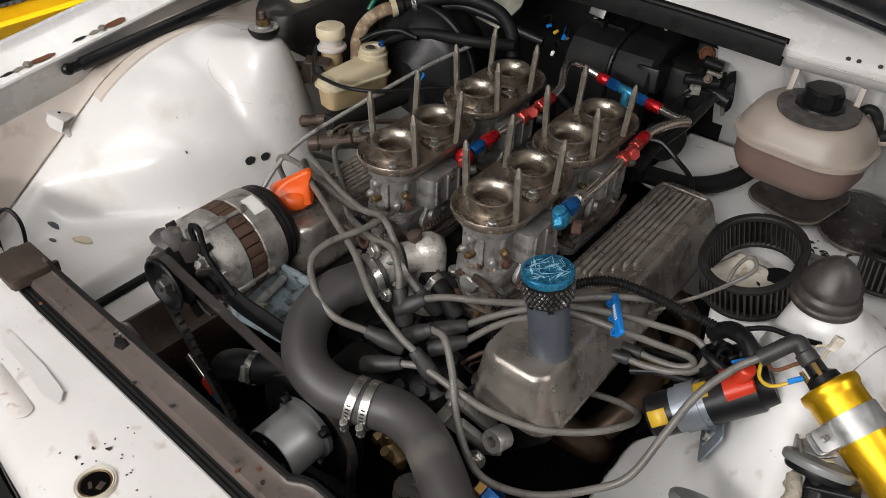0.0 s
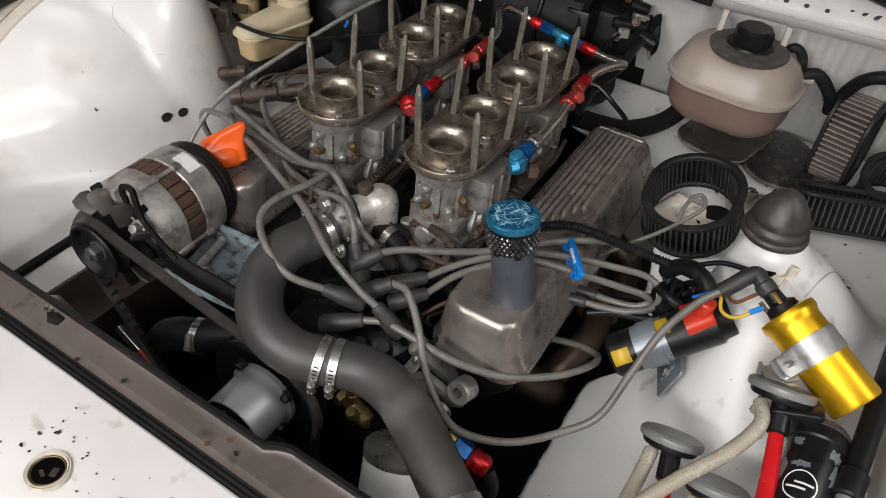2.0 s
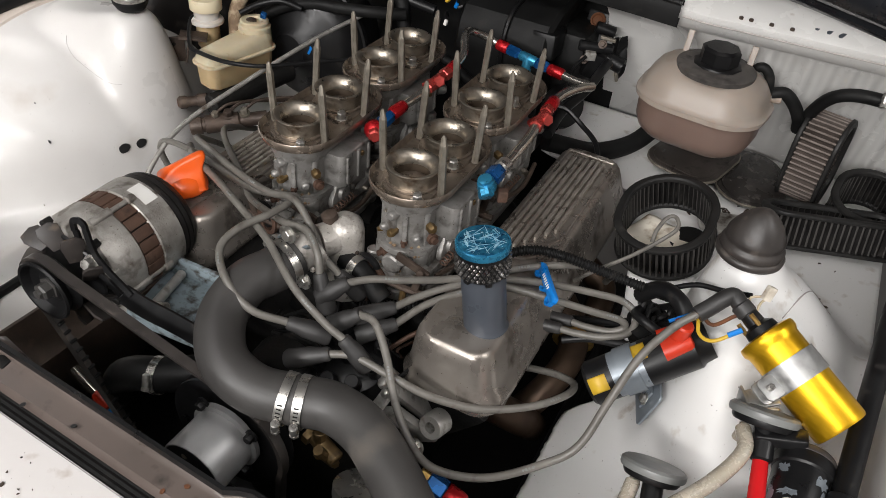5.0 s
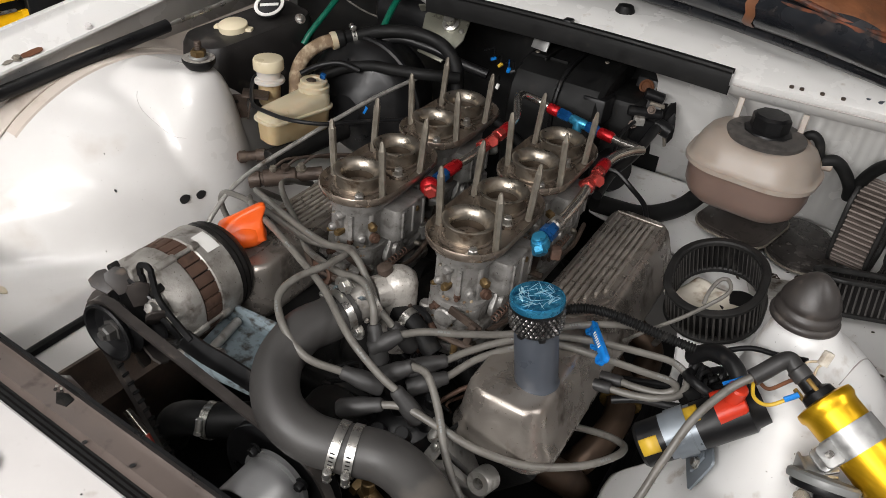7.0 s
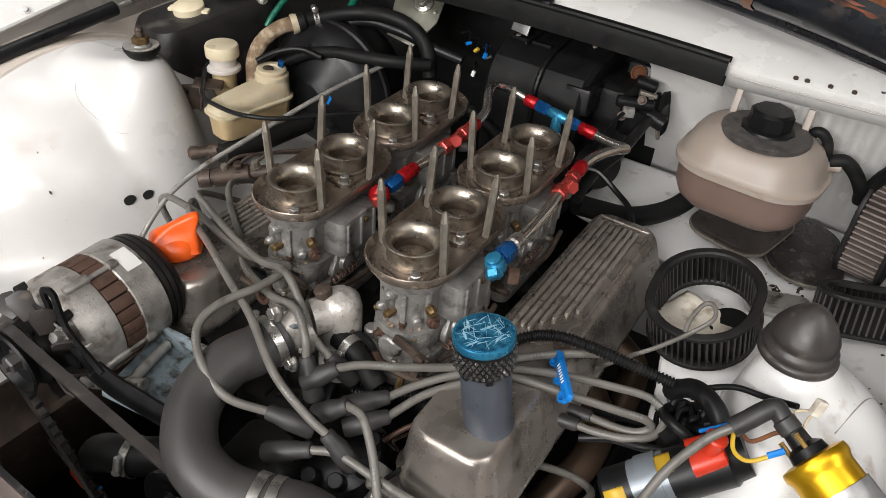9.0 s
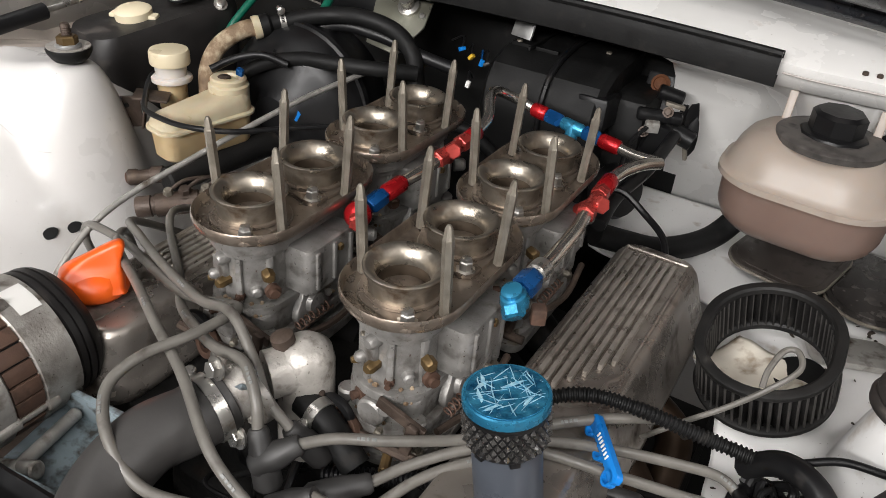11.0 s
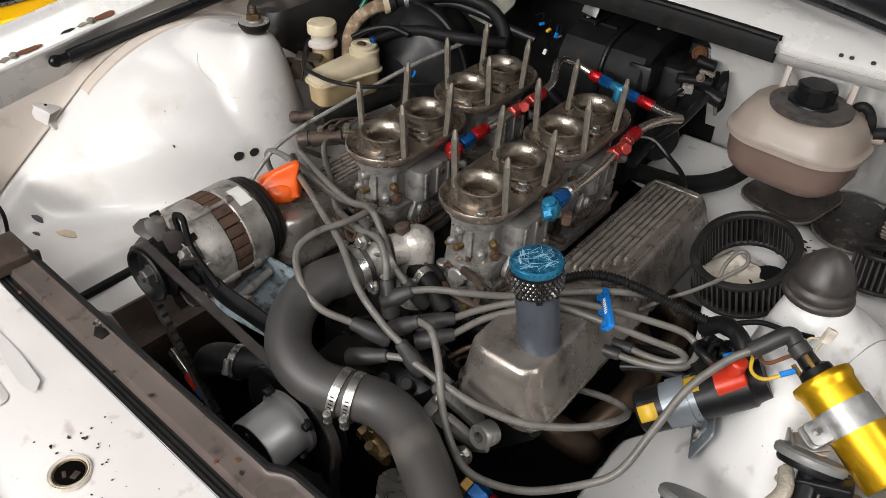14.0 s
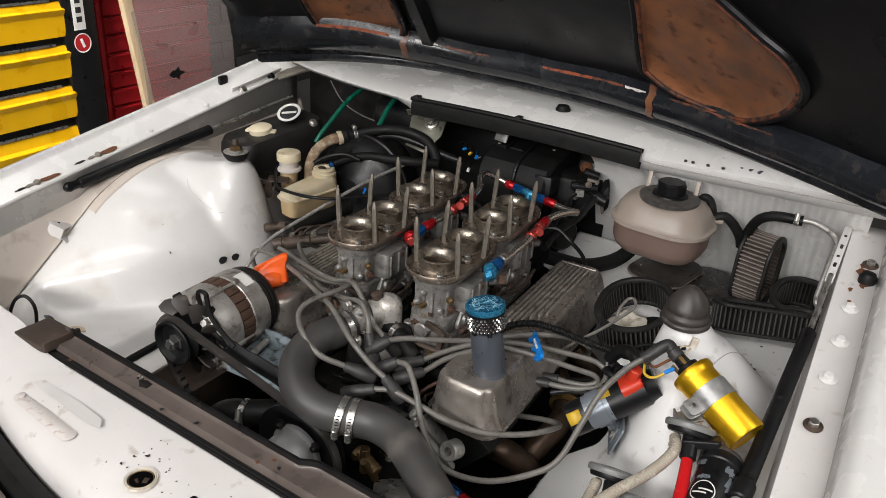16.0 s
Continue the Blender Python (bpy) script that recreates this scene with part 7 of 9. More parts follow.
part("clamp_bolt", cyl(nb(), em2 @ Vector((0.045, -0.013, 0.0475)), em2 @ Vector((0.045, 0.014, 0.0475)), 0.0034, 10), "steel", gc)
part("bolt_head", lathe(nb(), [(0.0075, 0), (0.0075, 0.001), (0.0058, 0.0012), (0.0058, 0.006), (0.004, 0.007)], 6, aim(em2 @ Vector((0.045, 0.0075, 0.0475)), em2 @ Vector((0.045, 0.03, 0.0475)))), "steel", gc, sharp=20)
bm = box(nb(), (0.034, 0.022, 0.003), pose(0.430, -0.020, 0.842, 18, -20, 30), 0.001)
box(bm, (0.003, 0.024, 0.030), pose(0.416, -0.028, 0.832, 0, -8, 30), 0.001)
box(bm, (0.030, 0.003, 0.026), pose(0.435, -0.031, 0.832, 18, 0, 30), 0.001)
box(bm, (0.004, 0.030, 0.080), pose(0.433, -0.020, 0.786, 0, -8, 30), 0.001)
part("bracket", bm, "silver", gc, "bent steel bracket")
for k, (x, y) in enumerate(((0.012, 0.010), (-0.012, 0.010))):
    part("terminal", cyl(nb(), gm @ Vector((x, y, -0.008)), gm @ Vector((x, y, -0.022)), 0.0025, 8), "brass", gc)
ob = thing("connector", (0.392, 0.075, 0.905), "white spade connector on the coil", "connector")
part("housing", box(nb(), (0.010, 0.007, 0.016), pose(0.402, 0.064, 0.908, -15, 20, 30), 0.001), "card", ob)
for k in (-1, 1):
    part("wire", tube(nb(), [(0.400 + k * 0.003, 0.063, 0.902), (0.392 + k * 0.006, 0.056, 0.899), (0.395 + k * 0.002, 0.044, 0.894)], 0.0014, 6, 4), "resin", ob, "tan wire")
for pts, mt, lab in (([(0.318, 0.030, 0.850), (0.342, 0.043, 0.866), (0.365, 0.060, 0.882), (0.388, 0.052, 0.895)], "blue", "thin blue wire"),
                     ([(0.345, 0.035, 0.868), (0.352, 0.015, 0.862), (0.368, 0.008, 0.866), (0.390, 0.020, 0.884)], "ylabel", "thin yellow wire"),
                     ([(0.348, 0.038, 0.868), (0.362, 0.025, 0.872), (0.378, 0.035, 0.885), (0.390, 0.040, 0.893)], "rust", "thin brown wire")):
    ob = thing("coil_wire", pts[0], lab + " between the coils", "wire")
    part("wire", tube(nb(), pts, 0.0021, 8), mt, ob)
    part("crimp", cyl(nb(), Vector(pts[-2]).lerp(Vector(pts[-1]), 0.5), pts[-1], 0.0030, 8), "blue", ob, "blue crimp terminal")

# black tangle of taped wires behind the coils
wb = thing("wire_bundle", (0.31, 0.11, 0.76), "tangled black taped wires with a purple strand", "wires")
random.seed(14)
for k in range(15):
    c = Vector((0.312 + random.uniform(-0.022, 0.020), 0.108 + random.uniform(-0.026, 0.020), 0.782 + random.uniform(-0.014, 0.012)))
    a0, r = random.uniform(0, 6.28), random.uniform(0.014, 0.032)
    pts = [c + Vector((r * math.cos(a0 + f), r * 0.8 * math.sin(a0 + f), 0.010 * math.sin(2 * f + k))) for f in lin(0, random.uniform(3.0, 5.5), 7)]
    part("wire", tube(nb(), pts, random.uniform(0.0022, 0.0055), 8, 4), "black" if k % 4 else "satin", wb)
part("strand", tube(nb(), [(0.330, 0.130, 0.806), (0.338, 0.118, 0.812), (0.336, 0.103, 0.806), (0.326, 0.098, 0.796)], 0.0018, 8), "purple", wb, "thin purple wire")
part("strand", tube(nb(), [(0.324, 0.132, 0.804), (0.330, 0.118, 0.810), (0.328, 0.102, 0.803), (0.318, 0.098, 0.794)], 0.0018, 8), "tubegrey", wb, "thin grey wire")
part("sheath", tube(nb(), [(0.285, 0.070, 0.768), (0.300, 0.092, 0.775), (0.325, 0.115, 0.782), (0.345, 0.135, 0.79)], 0.013, 12, 5), "black", wb, "black taped sheath")

# second coil with red cap
c2 = thing("ignition_coil", (0.30, 0.015, 0.74), "grey and black coil with red plastic top", "ignition coil", "ignition coils")
ca, cb2 = Vector((0.269, -0.005, 0.755)), Vector((0.355, 0.046, 0.822))
cmx = aim(ca, cb2) @ Matrix.Diagonal((0.86, 0.86, 1, 1))
CL = (cb2 - ca).length
part("base_cap", lathe(nb(), [(0.0, -0.012), (0.027, -0.012), (0.031, -0.008), (0.031, 0.020), (0.0, 0.020)], 36, cmx), "satin", c2, "black end cap")
part("sleeve", lathe(nb(), [(0.0, 0.020), (0.0312, 0.020), (0.0312, 0.058), (0.0, 0.058)], 36, cmx), "sleeve", c2, "blue grey metal sleeve")
part("can", lathe(nb(), [(0.0, 0.058), (0.0318, 0.058), (0.0318, CL - 0.004), (0.028, CL), (0.026, CL + 0.014), (0.0, CL + 0.014)], 36, cmx), "satin", c2, "black can")
def strip(z0, z1, a0, a1, r, material, label):
    bm = nb()
    surf(bm, lambda a, z: cmx @ Vector((r * math.cos(a), r * math.sin(a), z)), lin(radians(a0), radians(a1), 10), (z0, z1))
    solid(part("label", bm, material, c2, label), 0.0005)
upv = cmx.to_3x3().inverted() @ Vector((-0.15, -0.25, 1))
ang = math.degrees(math.atan2(upv.y, upv.x))
strip(-0.008, 0.013, ang + 20, ang + 62, 0.0316, "ylabel", "yellow warning label")
strip(0.050, 0.066, ang - 25, ang + 22, 0.0324, "ylabel", "yellow warning label")
rm = cmx @ pose(0, 0, 0, 0, 0, ang)
bm = prism(nb(), rrect(0.040, 0.046, 0.012), 0.0, 0.034, rm @ pose(0.018, 0, 0.084), 0.005, 0.002)
cyl(bm, rm @ Vector((0.032, 0, 0.105)), rm @ Vector((0.052, 0.0, 0.118)), 0.011, 16, bev=0.002)
part("terminal_cover", bm, "red", c2, "red plastic terminal cover")
bm = lathe(nb(), [(0.0313, 0.028), (0.0335, 0.028), (0.0335, 0.05), (0.0313, 0.05), (0.0313, 0.028)], 36, cmx)
part("clamp", bm, "sleeve", c2, "blue grey clamp band")
fx, fy, e = 0.333, 0.044, 0.012
fn = Vector((right_wing(fx - e, fy) - right_wing(fx + e, fy), right_wing(fx, fy - e) - right_wing(fx, fy + e), 2 * e)).normalized()
fpm = aim(Vector((fx, fy, right_wing(fx, fy))) + fn * 0.010, Vector((fx, fy, right_wing(fx, fy))) + fn)
part("foot_plate", prism(nb(), rrect(0.056, 0.064, 0.006, 3, 0.0, -0.006), 0, 0.003, fpm, 0.001), "sleeve", c2, "flat steel foot plate")
bm = box(nb(), (0.030, 0.040, 0.003), fpm @ pose(0.0, 0.0, 0.005), 0.001)
cyl(bm, fpm @ Vector((0, 0, 0.004)), cmx @ Vector((0, 0, 0.04)), 0.009, 8)
part("bracket", bm, "sleeve", c2, "bent steel bracket")
part("bolt", hexbolt(nb(), fpm @ Vector((0.0, -0.018, 0.006)), fpm.to_3x3() @ Vector((0, 0, 1)), 0.0055, 0.006), "steel", c2)
part("bolt", hexbolt(nb(), fpm @ Vector((0.0, 0.016, 0.006)), fpm.to_3x3() @ Vector((0, 0, 1)), 0.0055, 0.006), "steel", c2)
# black connectors and wires behind the coils
for pts, r, lab in (([(0.272, 0.118, 0.80), (0.292, 0.100, 0.832), (0.312, 0.086, 0.842), (0.332, 0.070, 0.834), (0.345, 0.055, 0.80)], 0.0105, "black taped loom bundle"),
                    ([(0.285, 0.125, 0.78), (0.275, 0.095, 0.79), (0.285, 0.075, 0.80), (0.31, 0.07, 0.795), (0.33, 0.08, 0.78)], 0.006, "black taped loom bundle"),
                    ([(0.300, 0.098, 0.838), (0.330, 0.100, 0.858), (0.360, 0.094, 0.868), (0.388, 0.082, 0.884)], 0.0032, "thin black wire to the coil"),
                    ([(0.205, 0.045, 0.745), (0.235, 0.055, 0.755), (0.268, 0.055, 0.765), (0.29, 0.06, 0.77)], 0.0048, "dark plug lead end low down"),
                    ([(0.20, 0.10, 0.735), (0.23, 0.095, 0.75), (0.26, 0.09, 0.765), (0.28, 0.08, 0.77)], 0.0048, "dark plug lead end low down")):
    ob = thing("wire_bundle", pts[0], lab, "wire")
    part("wire", tube(nb(), pts, r, 10), "satin", ob)

# air horns
def air_horn(p, e, tube_pts, label):
    p, e = Vector(p), Vector(e)
    ob = thing("air_horn", p, label, "air horn", "air horns")
    m = aim(p - Vector((0, 0, 0.012)), p + Vector((-0.012, 0.090, 0.1)))
    part("diaphragm", lathe(nb(), [(0.0, 0.0), (0.028, 0.0), (0.030, 0.003), (0.030, 0.008), (0.0, 0.008)], 32, m), "satin", ob, "black lower housing")
    part("cover", lathe(nb(), [(0.0335, 0.007), (0.0345, 0.009), (0.0345, 0.014), (0.032, 0.0165), (0.0, 0.018)], 36, m), "grey", ob, "grey domed cover")
    d = (e - p).normalized()
    n0 = p + Vector((0.004, -0.004, -0.014))
    part("neck", cyl(nb(), n0 + Vector((0, 0, 0.004)), n0 + d * 0.032, 0.011, 16, bev=0.002), "satin", ob, "black neck")
    L = (e - n0).length - 0.028
    m2 = aim(n0 + d * 0.028, e)
    part("trumpet", lathe(nb(), [(0.0075, 0), (0.0085, L * 0.3), (0.0115, L * 0.65), (0.017, L * 0.9), (0.023, L), (0.0225, L), (0.016, L * 0.9), (0.010, L * 0.6)], 28, m2), "horn", ob, "glossy red trumpet")
    part("nozzle", cyl(nb(), p + Vector((-0.014, -0.010, -0.012)), p + Vector((-0.016, -0.012, -0.030)), 0.006, 12), "clear", ob)
    h = thing("air_hose", tube_pts[0], "cloudy clear plastic air hose", "hose", "air hoses")
    part("hose", tube(nb(), tube_pts, 0.0078, 14), "clear", h)


air_horn((0.439, -0.045, 0.843), (0.474, -0.225, 0.768), [(0.424, -0.056, 0.828), (0.430, -0.085, 0.826), (0.412, -0.122, 0.808), (0.380, -0.165, 0.790), (0.350, -0.215, 0.768), (0.34, -0.27, 0.74)], "red air horn with grey domed cover")
air_horn((0.361, -0.106, 0.768), (0.392, -0.250, 0.722), [(0.346, -0.118, 0.755), (0.345, -0.150, 0.744), (0.342, -0.200, 0.732), (0.34, -0.26, 0.715)], "red air horn with grey domed cover")
air_horn((0.418, -0.142, 0.772), (0.445, -0.290, 0.735), [(0.402, -0.154, 0.758), (0.402, -0.19, 0.748), (0.40, -0.24, 0.735), (0.395, -0.29, 0.72)], "red air horn low on the wing")

# horn compressor
fk = thing("compressor", (0.487, -0.11, 0.78), "black horn compressor with flaking silver patches", "compressor")
fa, fb = Vector((0.489, -0.050, 0.814)), Vector((0.489, -0.190, 0.779))
fm = aim(fa, fb)
FL = (fb - fa).length
part("can", lathe(nb(), [(0.0, -0.004), (0.026, -0.004), (0.0290, 0.0), (0.0290, 0.016), (0.0272, 0.018), (0.0272, FL), (0.023, FL + 0.006), (0.0, FL + 0.008)], 40, fm), "satin", fk, "black painted can")
up2 = fm.to_3x3().inverted() @ Vector((-0.30, -0.55, 0.8))
fa2 = math.degrees(math.atan2(up2.y, up2.x))
def decal(z0, z1, a0, a1, r, material, name, label=""):
    bm = nb()
    surf(bm, lambda a, z: fm @ Vector((r * math.cos(a), r * math.sin(a), z)), lin(radians(fa2 + a0), radians(fa2 + a1), 10), lin(z0, z1, 2))
    solid(part(name, bm, material, fk, label), 0.0004)
bm = nb()
rings = []
for ro in (0.0165, 0.0150):
    rings.append([bm.verts.new(fm @ Vector((0.0278 * math.cos(radians(fa2) + ro * math.cos(t) / 0.0278), 0.0278 * math.sin(radians(fa2) + ro * math.cos(t) / 0.0278), 0.075 + ro * math.sin(t)))) for t in lin(0, 2 * math.pi, 32)[:-1]])
for k in range(32):
    bm.faces.new((rings[0][k], rings[0][(k + 1) % 32], rings[1][(k + 1) % 32], rings[1][k]))
part("ring_mark", bm, "label", fk, "white ring mark")
decal(0.0712, 0.0735, -26, 12, 0.0278, "label", "bar_mark")
decal(0.0768, 0.0791, -12, 26, 0.0278, "label", "bar_mark")
random.seed(27)
for a, z, wa, wz in ((-52, 0.030, 16, 0.007), (-62, 0.050, 12, 0.012), (10, 0.052, 22, 0.004), (48, 0.060, 12, 0.016), (58, 0.095, 14, 0.014), (12, 0.108, 30, 0.008), (-38, 0.112, 16, 0.010), (-20, 0.128, 26, 0.006), (30, 0.026, 14, 0.005)):
    bm = nb()
    rim = []
    for t in lin(0, 2 * math.pi, 19)[:-1]:
        q = random.uniform(0.55, 1.25)
        c = radians(fa2 + a + wa * q * math.cos(t))
        rim.append(bm.verts.new(fm @ Vector((0.0276 * math.cos(c), 0.0276 * math.sin(c), z + wz * q * math.sin(t)))))
    mid = bm.verts.new(fm @ Vector((0.0277 * math.cos(radians(fa2 + a)), 0.0277 * math.sin(radians(fa2 + a)), z)))
    for k in range(18):
        bm.faces.new((rim[k], rim[(k + 1) % 18], mid))
    part("bare_patch", bm, "sleeve", fk, "flaked bare metal patch")
part("worn_rim", lathe(nb(), [(0.0268, -0.0046), (0.0294, -0.0004), (0.0294, 0.003), (0.0288, 0.0036)], 40, fm), "fanblade", fk, "scuffed brown top rim")
part("cap_screw", hexbolt(nb(), (0.452, -0.052, 0.846), (0, 0.1, 1), 0.006, 0.006), "steel", fk)
part("bracket", box(nb(), (0.05, 0.018, 0.012), pose(0.458, -0.055, 0.836, 0, -15, 10), 0.003), "satin", fk, "black bracket")
part("plug", box(nb(), (0.03, 0.03, 0.02), pose(0.462, -0.175, 0.80, -15, 0, 0), 0.004), "grey", fk, "grey plastic plug")

# ---- left side of the bay ----
st = thing("damper_nut", (-0.590, 0.160, 0.92), "strut top nut on a dished washer and rubber ring", "strut mount")
DM = Matrix.Translation((-0.590, 0.160, 0.005))
part("rubber_ring", lathe(nb(), [(0.019, 0.922), (0.022, 0.925), (0.0262, 0.932), (0.0268, 0.936), (0.026, 0.938), (0.020, 0.937)], 32, DM), "black", st, "tapered black rubber ring", sharp=50)
part("washer", lathe(nb(), [(0.0250, 0.9375), (0.0256, 0.939), (0.0240, 0.9395), (0.018, 0.9375), (0.0, 0.938)], 32, DM), "castb", st, "dished plated washer", sharp=50)
part("washer", lathe(nb(), [(0.015, 0.938), (0.0155, 0.940), (0.013, 0.942), (0.0, 0.942)], 24, DM), "silver", st, "pale flat washer")
part("nut", lathe(nb(), [(0.0125, 0.941), (0.0125, 0.950), (0.0105, 0.952)], 6, DM), "brassd", st, "bronze plated nut", sharp=20)
bm = lathe(nb(), [(0.0062, 0.945)] + [(0.0062 - 0.0006 * (k % 2), 0.948 + 0.0014 * k) for k in range(12)] + [(0.0048, 0.966), (0.0, 0.9665)], 14, DM)
part("spindle", bm, "rustd", st, "rusty threaded spindle", sharp=20)

br = thing("brake_reservoir", (-0.472, 0.250, 0.80), "yellowed translucent brake fluid reservoir", "reservoir")
bmx = pose(-0.473, 0.252, 0, 0, 0, -12)


def bottle_rings(rows):
    """Stacked rounded outlines; each row: width, length, corner, z at the front, z at the back."""
    bm = nb()
    rings = []
    for w, d, r, z0, z1 in rows:
        rings.append([bm.verts.new(bmx @ Vector((x, y, z0 + (z1 - z0) * sstep(y, -0.050, 0.004)))) for x, y in rrect(w, d, r, 6)])
    for a, b in zip(rings, rings[1:]):
        for i in range(len(a)):
            bm.faces.new((a[i], a[(i + 1) % len(a)], b[(i + 1) % len(a)], b[i]))
    bm.faces.new(rings[0])
    bm.faces.new(rings[-1])
    return bm


part("lower_shell", bottle_rings(((0.040, 0.118, 0.014, 0.812, 0.812), (0.046, 0.126, 0.016, 0.816, 0.816), (0.051, 0.132, 0.018, 0.851, 0.853))), "resinlow", br, "amber fluid behind yellowed plastic", sharp=40)
part("seam", bottle_rings(((0.056, 0.138, 0.020, 0.851, 0.853), (0.060, 0.142, 0.021, 0.852, 0.854), (0.060, 0.142, 0.021, 0.855, 0.857), (0.055, 0.137, 0.019, 0.857, 0.859))), "resin", br, "moulded seam flange", sharp=40)
part("body", bottle_rings(((0.053, 0.135, 0.019, 0.857, 0.858), (0.052, 0.133, 0.019, 0.862, 0.872), (0.046, 0.124, 0.018, 0.868, 0.882), (0.030, 0.100, 0.012, 0.872, 0.885))), "resin", br, sharp=50)
NM = bmx @ pose(-0.004, 0.046, 0)
part("neck", lathe(nb(), [(0.0265, 0.868), (0.0265, 0.889), (0.0235, 0.8915), (0.0235, 0.897), (0.021, 0.8995), (0.012, 0.8995), (0.010, 0.896), (0.0, 0.896)], 32, NM), "resin", br, "stepped filler neck", sharp=40)
part("plug", lathe(nb(), [(0.0085, 0.896), (0.0085, 0.900), (0.005, 0.902), (0.0, 0.902)], 14, NM @ pose(0.0, -0.006, 0)), "rustd", br, "dark rubber plug")
part("sensor_plug", box(nb(), (0.010, 0.008, 0.009), NM @ pose(0.010, 0.012, 0.906, 20, 15, 30), 0.002), "bluean", br, "blue sender plug")
part("master_cylinder", cyl(nb(), (-0.470, 0.180, 0.790), (-0.435, 0.345, 0.800), 0.018, 18, bev=0.003), "dark", br, "dark master cylinder")

cr2 = thing("clutch_reservoir", (-0.545, 0.272, 0.86), "small cream fluid reservoir with ribbed cap", "reservoir")
CM2 = Matrix.Translation((-0.545, 0.272, 0.002))
part("body", lathe(nb(), [(0.016, 0.838), (0.0185, 0.842), (0.0195, 0.880)], 28, CM2), "resinlow", cr2, "pinkish fluid in yellowed plastic")
part("collar", lathe(nb(), [(0.0195, 0.879), (0.0265, 0.880), (0.0275, 0.8825), (0.0265, 0.886), (0.0205, 0.888), (0.0205, 0.903)], 32, CM2), "strap", cr2, "cloudy plastic collar", sharp=50)
bm = lathe(nb(), [(0.0215, 0.902), (0.0258, 0.903), (0.0262, 0.905), (0.0262, 0.918), (0.0245, 0.9215), (0.020, 0.9225), (0.0, 0.9225)], 36, CM2)
part("cap", bm, "cream", cr2, "cream screw cap", sharp=40)
ob = thing("rusty_bracket", (-0.553, 0.215, 0.855), "rusty steel reservoir bracket on the wing", "bracket")
bm = box(nb(), (0.044, 0.034, 0.003), pose(-0.540, 0.232, 0.872, 0, 6, 38), 0.001)
box(bm, (0.030, 0.003, 0.042), pose(-0.559, 0.209, 0.852, 0, 0, 46), 0.001)
box(bm, (0.003, 0.020, 0.034), pose(-0.546, 0.222, 0.848, 0, 10, 40), 0.001)
part("bracket", bm, "rustd", ob)
for z in (0.842, 0.861):
    part("hole", lathe(nb(), [(0.0034, 0.0), (0.0030, 0.0008), (0.0, 0.0009)], 12, aim((-0.5597, 0.2065, z), (-0.5597 + 0.72, 0.2065 - 0.69, z))), "dark", ob)
bo = thing("brake_servo", (-0.42, 0.50, 0.83), "round black brake servo with a blue mark", "brake servo")
sm = aim((-0.432, 0.352, 0.838), (-0.43, 0.6, 0.85))
part("shell", lathe(nb(), [(0.0, -0.012), (0.03, -0.012), (0.04, 0.0), (0.090, 0.012), (0.108, 0.03), (0.112, 0.05), (0.116, 0.052), (0.116, 0.06), (0.110, 0.062), (0.10, 0.12), (0.06, 0.16), (0.0, 0.17)], 44, sm), "satin", bo)
part("paint_mark", box(nb(), (0.012, 0.030, 0.002), Matrix.Translation((-0.396, 0.352, 0.855)) @ pose(0, 0, 0, 70, 25, 20), 0.0005), "blue", bo, "blue crayon mark")

